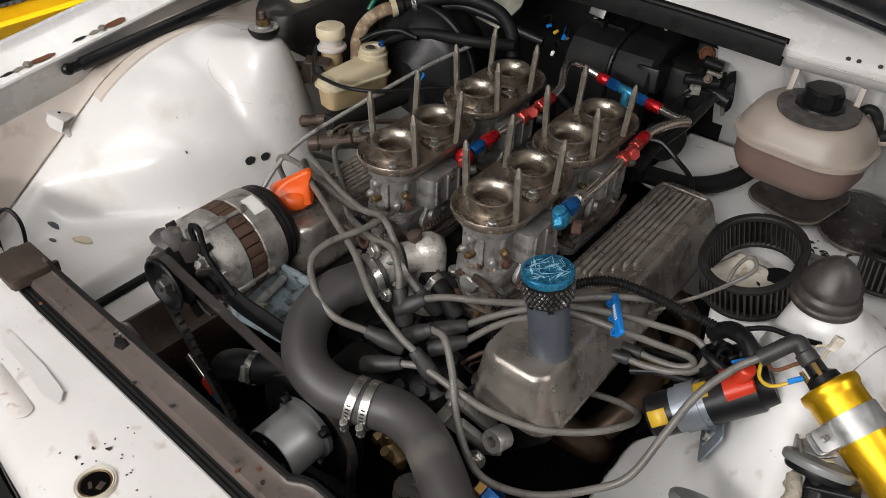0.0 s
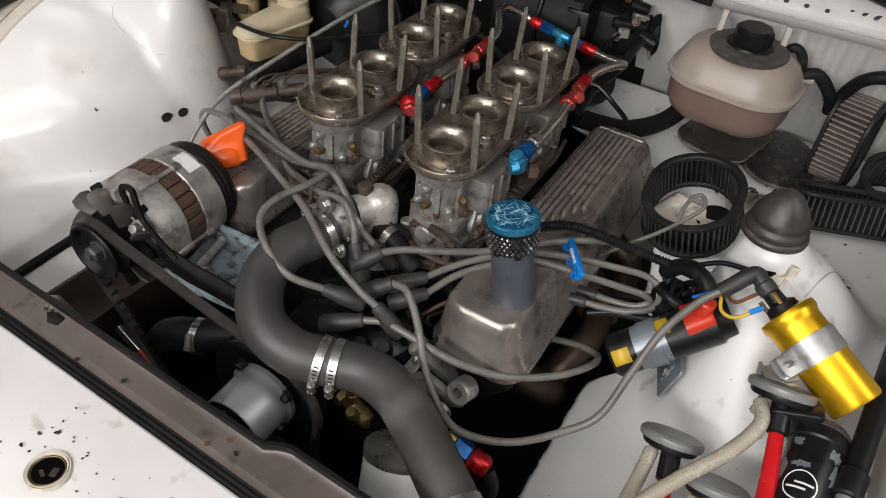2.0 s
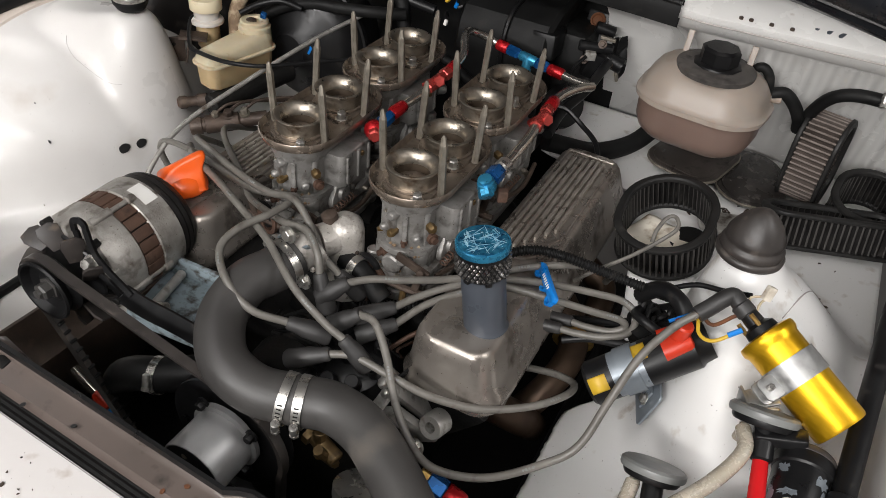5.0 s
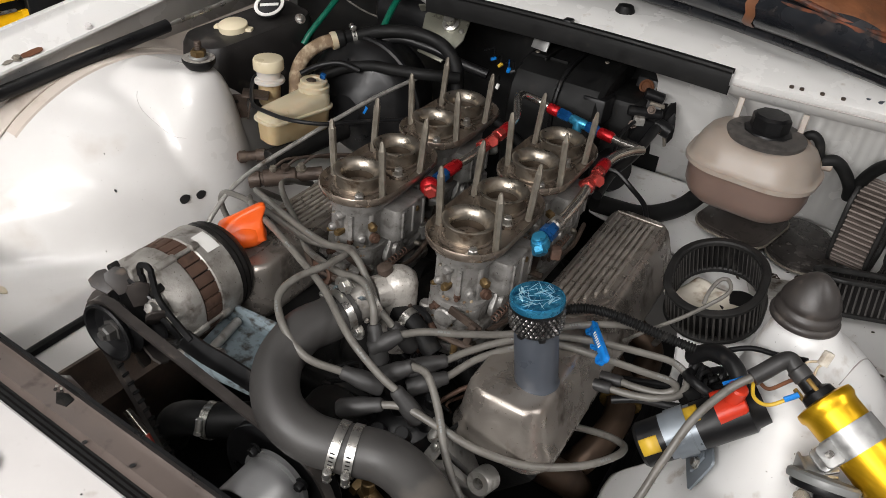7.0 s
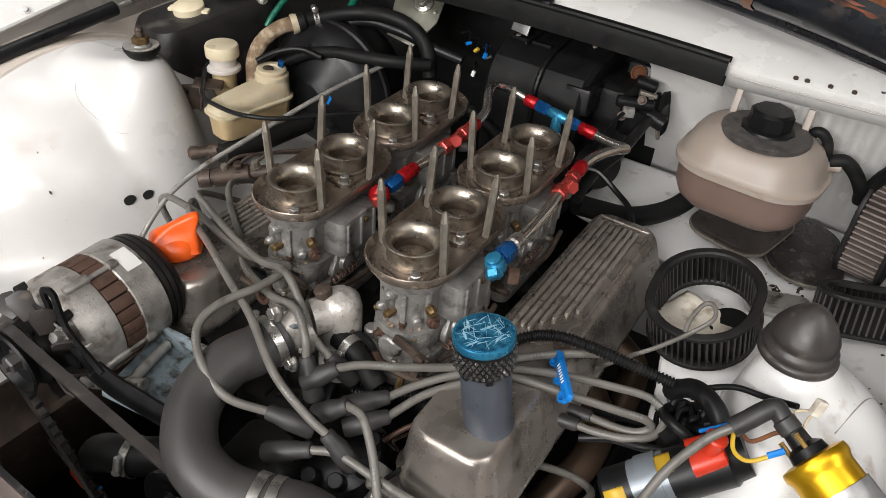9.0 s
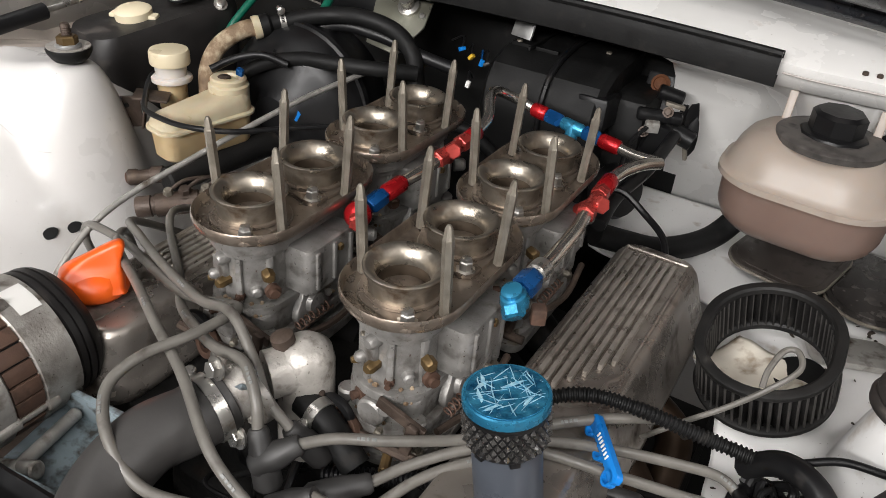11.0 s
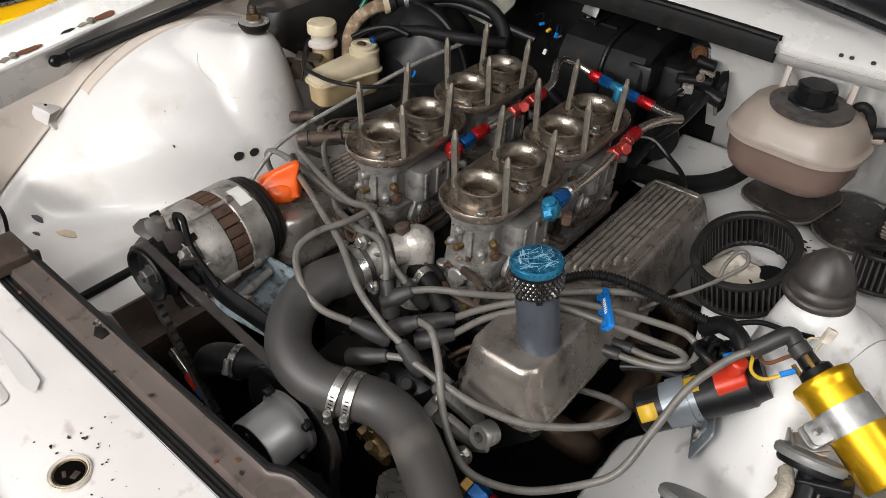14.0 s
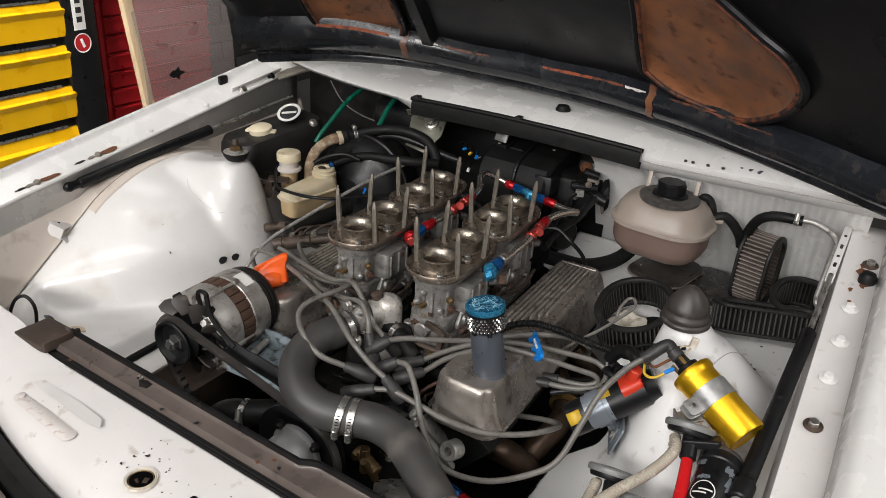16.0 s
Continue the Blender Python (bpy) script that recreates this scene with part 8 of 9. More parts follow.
for pts, r, mt, lab, nm in (
        ([(-0.319, 0.40, 0.915), (-0.345, 0.300, 0.900), (-0.372, 0.215, 0.876), (-0.392, 0.150, 0.856), (-0.408, 0.085, 0.838), (-0.412, 0.035, 0.822), (-0.410, -0.005, 0.800), (-0.405, -0.04, 0.775)], 0.0036, "castl", "thin bright steel pipe crossing the bay", "steel_pipe"),
        ([(-0.560, 0.275, 0.886), (-0.566, 0.262, 0.888), (-0.558, 0.245, 0.884), (-0.540, 0.222, 0.876), (-0.512, 0.196, 0.873), (-0.474, 0.180, 0.879), (-0.425, 0.172, 0.884), (-0.388, 0.180, 0.886), (-0.362, 0.202, 0.884), (-0.336, 0.240, 0.882), (-0.305, 0.282, 0.880), (-0.27, 0.33, 0.875)], 0.0034, "satin", "thin black fluid line looping round the reservoir", "fluid_line"),
        ([(-0.512, 0.302, 0.86), (-0.514, 0.308, 0.895), (-0.507, 0.324, 0.924), (-0.492, 0.350, 0.942), (-0.474, 0.374, 0.948)], 0.0118, "crust", "dirty brown crusted hose", "heater_hose"),
        ([(-0.470, 0.380, 0.949), (-0.455, 0.398, 0.953), (-0.420, 0.428, 0.962), (-0.370, 0.452, 0.966), (-0.320, 0.465, 0.955), (-0.285, 0.46, 0.93), (-0.27, 0.45, 0.89)], 0.0118, "black", "black heater hose behind the carburettors", "heater_hose"),
        ([(-0.414, 0.398, 0.889), (-0.420, 0.399, 0.892), (-0.437, 0.404, 0.902), (-0.436, 0.410, 0.918), (-0.428, 0.424, 0.938), (-0.439, 0.460, 0.957), (-0.450, 0.510, 0.985), (-0.458, 0.560, 1.005)], 0.0062, "green", "bright green vacuum hose", "vacuum_hose"),
        ([(-0.595, 0.425, 0.895), (-0.590, 0.440, 0.915), (-0.583, 0.475, 0.944), (-0.580, 0.530, 0.978), (-0.572, 0.580, 1.0)], 0.0056, "green", "bright green vacuum hose", "vacuum_hose"),
        ([(-0.689, 0.60, 0.994), (-0.649, 0.60, 0.947), (-0.587, 0.60, 0.923), (-0.508, 0.60, 0.915)], 0.0018, "lead", "thin grey cable hanging under the scuttle", "wire_bundle"),
        ([(-0.50, 0.33, 0.872), (-0.455, 0.350, 0.905), (-0.40, 0.365, 0.922), (-0.35, 0.375, 0.925), (-0.30, 0.395, 0.925), (-0.26, 0.43, 0.92)], 0.0100, "black", "black hose over the servo", "heater_hose"),
        ([(-0.46, 0.42, 0.93), (-0.40, 0.445, 0.95), (-0.34, 0.46, 0.945), (-0.28, 0.47, 0.93), (-0.23, 0.48, 0.92)], 0.0085, "satin", "black taped loom along the bulkhead", "wire_bundle"),
        ([(-0.49, 0.29, 0.905), (-0.47, 0.315, 0.918), (-0.44, 0.335, 0.925), (-0.41, 0.35, 0.915)], 0.0052, "satin", "black wire by the reservoir", "wire_bundle"),
        ([(-0.36, 0.27, 0.74), (-0.30, 0.42, 0.80), (-0.22, 0.48, 0.84), (-0.12, 0.47, 0.80)], 0.0100, "black", "black hose low behind the engine", "heater_hose"),
        ([(-0.634, -0.340, 0.690), (-0.655, -0.332, 0.745), (-0.648, -0.322, 0.785), (-0.628, -0.312, 0.798), (-0.612, -0.308, 0.775), (-0.615, -0.315, 0.72), (-0.61, -0.33, 0.68)], 0.0030, "satin", "thin black wire standing in a loop", "wire_bundle"),
        ([(-0.64, -0.345, 0.69), (-0.625, -0.335, 0.735), (-0.600, -0.325, 0.745), (-0.585, -0.33, 0.70)], 0.0024, "lead", "thin grey wire beside the black one", "wire_bundle"),
        ([(-0.361, -0.235, 0.615), (-0.331, -0.238, 0.60), (-0.288, -0.243, 0.585), (-0.256, -0.246, 0.565)], 0.0075, "braid", "bright braided earth strap", "wire_bundle")):
    ob = thing(nm, pts[0], lab, "hose" if "hose" in nm else "pipe" if "pipe" in nm or "line" in nm else "wire")
    part("tube", tube(nb(), pts, r, 14), mt, ob)
ob = thing("insulated_joint", (-0.3, -0.243, 0.585), "red insulated wire joint", "wire joint")
part("sleeve", cyl(nb(), (-0.320, -0.2395, 0.596), (-0.292, -0.2427, 0.5865), 0.0100, 12, bev=0.002), "red", ob)
part("band", cyl(nb(), (-0.292, -0.2427, 0.5865), (-0.280, -0.2437, 0.580), 0.0088, 12), "blue", ob)
hose_clamp((-0.457, 0.396, 0.952), (0.6, 0.7, 0.15), 0.0122, (-0.3, -0.2, 1), "upright steel clip on the heater hose", 0.008)
ob = thing("hose_collar", (-0.474, 0.371, 0.946), "cream plastic collar on the brown hose", "collar")
part("collar", lathe(nb(), [(0.010, 0.0), (0.0155, 0.0), (0.016, 0.004), (0.0148, 0.010), (0.010, 0.010)], 22, aim((-0.482, 0.365, 0.945), (-0.470, 0.380, 0.949))), "resin", ob)
part("sleeve", lathe(nb(), [(0.010, 0.010), (0.0152, 0.010), (0.0152, 0.021), (0.012, 0.025)], 22, aim((-0.482, 0.365, 0.945), (-0.470, 0.380, 0.949))), "black", ob, "black rubber sleeve")

vb = thing("brake_valve", (-0.44, 0.16, 0.78), "rusty brake proportioning valve", "brake valve")
va, vd = Vector((-0.466, 0.128, 0.777)), Vector((0.74, 0.66, 0.10)).normalized()
vm = aim(va, va + vd)
part("body", lathe(nb(), [(0.009, 0.003), (0.009, 0.0), (0.0125, 0.0), (0.0135, 0.002), (0.0135, 0.018), (0.0115, 0.019), (0.0115, 0.023), (0.0145, 0.024), (0.0145, 0.075), (0.011, 0.078), (0.011, 0.12), (0.0, 0.121)], 24, vm), "rustd", vb, "oily cast valve body", sharp=35)
part("bore", lathe(nb(), [(0.009, 0.002), (0.0, 0.0025)], 18, vm), "dark", vb, "dark open bore")
ua = Vector((-0.520, 0.161, 0.787))
um = aim(ua, ua + vd)
part("union", lathe(nb(), [(0.0, 0.0), (0.007, 0.0), (0.0105, 0.003), (0.0105, 0.012), (0.0085, 0.016), (0.0085, 0.030), (0.011, 0.031), (0.011, 0.046), (0.008, 0.048), (0.008, 0.09)], 18, um), "rustd", vb, "rusty union", sharp=35)
part("union_end", lathe(nb(), [(0.0, -0.0015), (0.0065, -0.001), (0.0095, 0.0025)], 16, um), "stator", vb, "red brown union end")
for k, (o, r) in enumerate(((0.040, 0.006), (0.060, 0.0075), (0.085, 0.006))):
    p = va + vd * o + Vector((0, 0, 0.010))
    part("banjo", hexbolt(nb(), p, (0.1, -0.2, 1), r, 0.012), "rustd" if k % 2 else "stud", vb, "tarnished pipe nut")
    part("brake_pipe", tube(nb(), [p + Vector((0, 0, 0.008)), p + Vector((0.012, 0.02, 0.020)), p + Vector((0.03, 0.06, 0.014)), p + Vector((0.05, 0.11, 0.0))], 0.0024, 8, 6), "rustd", vb, "thin rusty brake pipe")

wt = thing("washer_bottle", (-0.69, 0.38, 0.75), "dusty black washer bottle with cream cap", "washer bottle")
wm2 = Matrix.Translation((-0.682, 0.372, 0.0)) @ pose(0, 0, 0, 0, 0, -16)
bm = nb()
rings = []
for z, w, d, r in ((0.70, 0.11, 0.22, 0.03), (0.88, 0.125, 0.235, 0.035), (0.905, 0.122, 0.232, 0.035), (0.918, 0.110, 0.220, 0.03)):
    rings.append([bm.verts.new(wm2 @ Vector((x, y, z + (0.16 * (y + 0.05) if z > 0.8 else 0)))) for x, y in rrect(w, d, r, 5)])
for a, b in zip(rings, rings[1:]):
    k = len(a)
    for i in range(k):
        bm.faces.new((a[i], a[(i + 1) % k], b[(i + 1) % k], b[i]))
bm.faces.new(rings[0])
bm.faces.new(rings[-1])
part("bottle", bm, "dusty", wt, "dusty black moulded bottle", sharp=30)
cpm = Matrix.Translation((-0.688, 0.340, 0.922)) @ pose(0, 0, 0, 9, 0, 0)
bm = lathe(nb(), [(0.026, -0.006), (0.027, 0.002), (0.0265, 0.010), (0.022, 0.013), (0.0, 0.0135)], 26, cpm)
box(bm, (0.074, 0.014, 0.005), cpm @ pose(0, 0, 0.002, 0, 0, 20), 0.002)
part("cap", bm, "cream", wt, "cream snap cap with tabs")
em = Matrix.Translation((-0.664, 0.414, 0.951)) @ pose(0, 0, 0, 30, 4, 0)
part("badge", lathe(nb(), [(0.0, 0.002), (0.030, 0.002), (0.030, 0.006), (0.0, 0.0065)], 30, em), "satin", wt, "black round badge")
bm = nb()
lathe(bm, [(0.0225, 0.0064), (0.029, 0.0064), (0.029, 0.0078), (0.0225, 0.0078), (0.0225, 0.0064)], 30, em)
box(bm, (0.036, 0.006, 0.0012), em @ pose(0, 0, 0.007, 0, 0, 28), 0.0004)
part("badge_ring", bm, "label", wt, "silver ring and bar")
part("screw", hexbolt(nb(), (-0.608, 0.432, 0.938), (0.6, -0.4, 0.7), 0.007, 0.006), "steel", wt)

gl = thing("gas_strut", (-0.8, 0.1, 0.89), "black gas strut lying along the wing", "gas strut")
part("cylinder", cyl(nb(), (-0.794, -0.070, 0.889), (-0.753, 0.247, 0.935), 0.0115, 18, bev=0.002), "satin", gl)
part("end_fitting", cyl(nb(), (-0.797, -0.094, 0.886), (-0.794, -0.066, 0.889), 0.0085, 12, bev=0.002), "satin", gl)
part("ball", cyl(nb(), (-0.812, -0.092, 0.884), (-0.788, -0.092, 0.890), 0.010, 14, bev=0.003), "satin", gl)
part("rod", cyl(nb(), (-0.753, 0.247, 0.935), (-0.722, 0.49, 0.968), 0.0045, 12), "steel", gl, "steel rod")
for k, (x, y) in enumerate(((-0.803, -0.150), (-0.802, -0.012), (-0.802, 0.121), (-0.802, 0.285))):
    z = fender_z(y) - 0.0275
    ob = thing("wing_bolt", (x, y, z), "bolt head with a smear of rust on the wing" if k < 2 else "painted bolt head on the wing edge", "bolt", "wing bolts")
    rm2 = pose(x, y, z, 8, 24, 0)
    part("head", lathe(nb(), [(0.0080, 0.0), (0.0080, 0.001), (0.0058, 0.0014), (0.0054, 0.0036), (0.0042, 0.0042), (0.0, 0.0042)], 12 if k > 1 else 6, rm2), "white_slam" if k > 1 else "stud", ob, sharp=25)
    if k < 2:
        random.seed(60 + k)
        for mt, w, d, cy in (("rust", 0.0055, 0.022, 0.024), ("stud", 0.004, 0.010, -0.016), ("dark", 0.0025, 0.012, -0.034 - 0.01 * k)):
            ol = [(w * math.cos(t) * random.uniform(0.7, 1.3), d * math.sin(t) * random.uniform(0.75, 1.2)) for t in lin(0, 2 * math.pi, 15)[:-1]]
            part("rust_stain", prism(nb(), ol, 0, 0.0008, rm2 @ pose(0.001, cy, 0.0002)), mt, ob, "bare rust patch")
ob = thing("hinge_catch", (-0.82, 0.30, 0.96), "small black clip on the wing edge", "clip")
part("clip", box(nb(), (0.010, 0.026, 0.026), pose(-0.838, 0.375, fender_z(0.375) - 0.008), 0.003), "satin", ob)
ob = thing("hinge_plate", (-0.81, 0.42, 0.96), "worn bonnet hinge plate with bolts", "hinge")
part("plate", box(nb(), (0.006, 0.17, 0.024), pose(-0.806, 0.455, 0.998, 8, 24, 2), 0.002), "white_slam", ob, "grubby painted hinge strap")
part("arm", box(nb(), (0.05, 0.09, 0.006), pose(-0.775, 0.555, 1.010, 12, 0, -30), 0.002), "stud", ob, "bare steel hinge arm")
for y in (0.37, 0.47):
    part("bolt", hexbolt(nb(), (-0.800, y + 0.03, 0.995 + 0.14 * (y - 0.42)), (0.8, 0, 0.5), 0.008, 0.008), "steel" if y < 0.4 else "dark", ob)
ob = thing("panel_clip", (-0.782, -0.135, 0.80), "folded white metal clip on the inner wing", "clip")
km = Matrix.Translation((-0.781, -0.132, 0.826)) @ pose(0, 0, 0, -8, 22, 24)
bm = prism(nb(), rrect(0.034, 0.034, 0.005), -0.001, 0.001, km, 0.0006)
for s in (-1, 1):
    box(bm, (0.030, 0.0016, 0.022), km @ pose(0.002, s * 0.0165, -0.011), 0.0006)
part("clip", bm, "white_slam", ob)
# grey box gives the clip's hollow its shade by colour
part("opening", box(nb(), (0.002, 0.030, 0.018), km @ pose(0.008, 0, -0.012), 0.0006), "seam", ob, "grey sheet painting the shaded inside of the clip")
part("tab", box(nb(), (0.016, 0.030, 0.0016), km @ pose(0.022, 0, -0.022, 0, 20, 0), 0.0006), "white_slam", ob)
part("hole", lathe(nb(), [(0.0028, 0.001), (0.0026, 0.0016), (0.0, 0.0017)], 12, km @ pose(-0.003, 0, 0)), "void", ob)

# heater box, linkage and wiper bracket at the bulkhead
hb = thing("heater_box", (-0.10, 0.58, 0.75), "black moulded heater housing with bolted lid", "heater")
bm = nb()
prof = [(0.500, 0.70), (0.490, 0.80), (0.490, 0.880), (0.496, 0.912), (0.512, 0.934), (0.545, 0.948), (0.600, 0.954), (0.66, 0.954), (0.67, 0.70)]
surf_rows = []
for x in (-0.195, -0.188, -0.105, -0.103, -0.035, -0.028):
    ins = 0.006 if x in (-0.195, -0.028) else 0.0
    surf_rows.append([bm.verts.new((x, y + ins, z - ins)) for y, z in prof])
for a, b in zip(surf_rows, surf_rows[1:]):
    for k in range(len(prof) - 1):
        bm.faces.new((a[k], a[k + 1], b[k + 1], b[k]))
bm.faces.new(surf_rows[0])
bm.faces.new(surf_rows[-1])
part("housing", bm, "black", hb, sharp=30)
bm = nb()
tube(bm, [(-0.104, y - 0.002, z + 0.002) for y, z in prof[1:8]], 0.0045, 8, 4)
part("seam", bm, "satin", hb)
part("outlet_box", box(nb(), (0.060, 0.12, 0.12), pose(-0.010, 0.610, 0.857), 0.012), "black", hb, "black side duct")
part("step", box(nb(), (0.044, 0.060, 0.042), pose(-0.040, 0.530, 0.903, -4), 0.006), "satin", hb, "square black actuator housing")
part("lid_rib", box(nb(), (0.004, 0.11, 0.005), pose(-0.150, 0.590, 0.9545), 0.001), "black", hb)
part("lid_rib", box(nb(), (0.070, 0.005, 0.005), pose(-0.150, 0.556, 0.951), 0.001), "black", hb)
for x, y in ((-0.176, 0.560), (-0.126, 0.640), (-0.06, 0.600)):
    part("lid_screw", lathe(nb(), [(0.0045, 0), (0.004, 0.0025), (0.0, 0.003)], 10, pose(x, y, 0.953)), "stud", hb)
part("foam_tab", box(nb(), (0.034, 0.004, 0.026), pose(-0.172, 0.560, 0.972, -20, 0, -14), 0.001), "silver", hb, "torn foil tab at the lid")
part("fan_motor", cyl(nb(), (-0.01, 0.53, 0.80), (0.03, 0.51, 0.80), 0.035, 20, bev=0.006), "satin", hb)
part("cup_washer", lathe(nb(), [(0.0, 0.003), (0.005, 0.003), (0.0085, 0.0), (0.0125, 0.001), (0.0130, 0.003), (0.010, 0.005), (0.0085, 0.003), (0.005, 0.0055), (0.0, 0.006)], 22, aim((0.013, 0.620, 0.924), (0.033, 0.53, 0.964))), "rust", hb, "rusty cup washer and screw")
part("bracket", box(nb(), (0.040, 0.006, 0.050), pose(0.010, 0.630, 0.910, -20, 0, 0), 0.003), "satin", hb, "black fixing bracket")
lk = thing("throttle_linkage", (0.06, 0.58, 0.87), "dark throttle bell crank on the bulkhead", "linkage")
bm = box(nb(), (0.030, 0.040, 0.046), pose(0.032, 0.575, 0.872, 10, 15, 25), 0.006)
cyl(bm, (0.010, 0.545, 0.905), (0.062, 0.570, 0.902), 0.009, 12, bev=0.002)
cyl(bm, (0.020, 0.590, 0.925), (0.052, 0.600, 0.918), 0.010, 12, bev=0.002)
cyl(bm, (0.045, 0.585, 0.88), (0.080, 0.590, 0.868), 0.013, 14, bev=0.002)
part("crank", bm, "satin", lk)
random.seed(19)
for p, (w, h), turn in (((0.066, 0.612, 0.884), (0.020, 0.062), 35), ((0.074, 0.600, 0.868), (0.016, 0.056), 20), ((0.056, 0.606, 0.892), (0.014, 0.040), 50)):
    ol = [(w * 0.5 * math.cos(t) * random.uniform(0.8, 1.25), h * 0.5 * math.sin(t) * random.uniform(0.85, 1.15)) for t in lin(0, 2 * math.pi, 13)[:-1]]
    part("cam_plate", prism(nb(), ol, -0.0015, 0.0015, Matrix.Translation(p) @ pose(0, 0, 0, 90, 0, turn), 0.0006), "satin", lk, "worn black cam plate")
part("cable_block", box(nb(), (0.018, 0.014, 0.014), pose(0.032, 0.546, 0.893, 10, 0, 25), 0.002), "castl", lk, "alloy cable clamp block")
part("lever", box(nb(), (0.005, 0.008, 0.034), pose(0.072, 0.588, 0.858, 10, -12, 0), 0.001), "stud", lk, "worn steel lever")
part("lever", box(nb(), (0.026, 0.008, 0.005), pose(0.050, 0.570, 0.918, 0, 10, 20), 0.001), "stud", lk, "worn steel lever")
for p in ((0.046, 0.556, 0.912), (0.062, 0.580, 0.872), (0.022, 0.550, 0.880)):
    part("bolt", hexbolt(nb(), p, (0.1, -1, 0.5), 0.005, 0.006), "rustd", lk)
part("rod", tube(nb(), [(0.060, 0.565, 0.880), (0.055, 0.48, 0.862), (0.045, 0.40, 0.855), (0.05, 0.33, 0.85)], 0.008, 10), "satin", lk)
part("cable", tube(nb(), [(0.028, 0.540, 0.892), (0.020, 0.500, 0.880), (0.028, 0.450, 0.868), (0.04, 0.40, 0.862)], 0.003, 8), "satin", lk)
wb = thing("wiper_bracket", (-0.33, 0.52, 0.96), "grey green pressed wiper motor bracket", "bracket")
wmx = Matrix.Translation((-0.338, 0.520, 0.968)) @ pose(0, 0, 0, 42, -12, 20)
bm = prism(nb(), [(-0.055, -0.045), (-0.01, -0.070), (0.028, -0.03), (0.05, 0.045), (0.0, 0.06), (-0.045, 0.03)], -0.0015, 0.0015, wmx, 0.0005)
box(bm, (0.10, 0.003, 0.02), wmx @ pose(-0.01, 0.05, -0.01), 0.001)
part("plate", bm, "olive", wb, "grey green plated sheet")
part("spindle", lathe(nb(), [(0.016, 0), (0.016, 0.006), (0.010, 0.008), (0.010, 0.022), (0.0, 0.023)], 16, wmx @ pose(0.005, 0.005, 0.001)), "steel", wb)
for x, y in ((-0.03, -0.03), (0.025, -0.012), (0.0, -0.045)):
    part("rivet", lathe(nb(), [(0.005, 0), (0.004, 0.003), (0.0, 0.0035)], 10, wmx @ pose(x, y, 0.0015)), "steel", wb)
ob = thing("wiper_motor", (-0.42, 0.58, 0.95), "dark wiper motor under the scuttle", "motor")
part("body", cyl(nb(), (-0.52, 0.585, 0.95), (-0.36, 0.585, 0.955), 0.040, 22, bev=0.008), "satin", ob)
for k, (x, y, z, mt) in enumerate(((-0.208, 0.480, 0.905, "label"), (-0.196, 0.490, 0.935, "blue"), (-0.214, 0.494, 0.938, "ylabel"), (-0.182, 0.478, 0.940, "satin"), (-0.226, 0.488, 0.948, "blue"))):
    ob = thing("connector", (x, y, z), {"label": "white", "blue": "blue", "ylabel": "yellow", "satin": "black"}[mt] + " plastic wiring connector by the heater", "connector")
    part("housing", box(nb(), (0.006, 0.005, 0.009), pose(x, y, z, 20 * k, 15, 35 * k), 0.001), mt, ob)
    part("wire", tube(nb(), [(x, y, z), (x - 0.01, y + 0.02, z + 0.01), (x - 0.02 - 0.006 * k, y + 0.05, z - 0.01)], 0.0014, 6, 5), "bluean" if k == 1 else "satin", ob)

# seal and studs on the scuttle
ob = thing("scuttle_seal", (-0.12, 0.487, 1.02), "black rubber seal on the scuttle lip", "seal")
bm = nb()
def sealf(k, x):
    o = ((0.004, 0.010), (-0.010, 0.008), (-0.014, -0.004), (-0.012, -0.026), (-0.002, -0.030), (0.004, -0.012))[int(k) % 6]
    return Vector((x, 0.487 + o[0], lip_z(x) + o[1]))
surf(bm, lambda k, x: sealf(k, x), range(7), lin(-0.362, 0.166, 40))
part("strip", bm, "black", ob)
bm = tube(nb(), [(x, 0.474, lip_z(x) + 0.010) for x in lin(-0.362, 0.166, 14)], 0.0045, 8, 3)
part("bead", bm, "black", ob, "rounded rubber bead")
for x in (-0.35, -0.1):
    part("clip", box(nb(), (0.014, 0.018, 0.006), pose(x, 0.480, lip_z(x) + 0.014), 0.002), "satin", ob, "black retaining clip")
for x, y in ((-0.10, 0.487), (0.248, 0.493), (0.262, 0.493), (0.290, 0.493), (0.318, 0.493)):
    ob = thing("panel_stud", (x, y, lip_z(x)), "small dark panel fixing on the scuttle lip", "stud", "panel studs")
    part("stud", lathe(nb(), [(0.0032, 0), (0.0032, 0.003), (0.002, 0.004)], 10, pose(x, y, lip_z(x) + 0.003)), "rustd" if x > 0.2 else "black", ob)
ob = thing("bonnet_stop", (-0.038, 0.563, 1.05), "black rubber bonnet stop on the scuttle", "rubber stop")
part("stop", lathe(nb(), [(0.016, 0), (0.016, 0.010), (0.012, 0.018), (0.0, 0.019)], 18, pose(-0.038, 0.563, 1.05)), "black", ob)
for k in range(6):
    x = 0.302 + 0.0160 * k
    ob = thing("louvre", (x, 0.515, lip_z(x) + 0.01), "short dark grey louvre slot in the scuttle", "louvre", "louvres")
    part("slot", box(nb(), (0.0060, 0.015, 0.003), pose(x, 0.518 - 0.012 * k / 5, lip_z(x) + 0.0078, 6, 0, -24), 0.002), "tubegrey", ob)

# ---- front panel details ----
def slam_z(x, y):
    ny = nose_y(x)
    t = (y + 0.441) / (ny + 0.441)
    return 0.793 - 0.008 * min(t, 0.5) / 0.5 * 0.5 - 0.010 * max(0.0, t - 0.5) / 0.43 + 0.02 * sstep(-x, 0.4, 0.7)


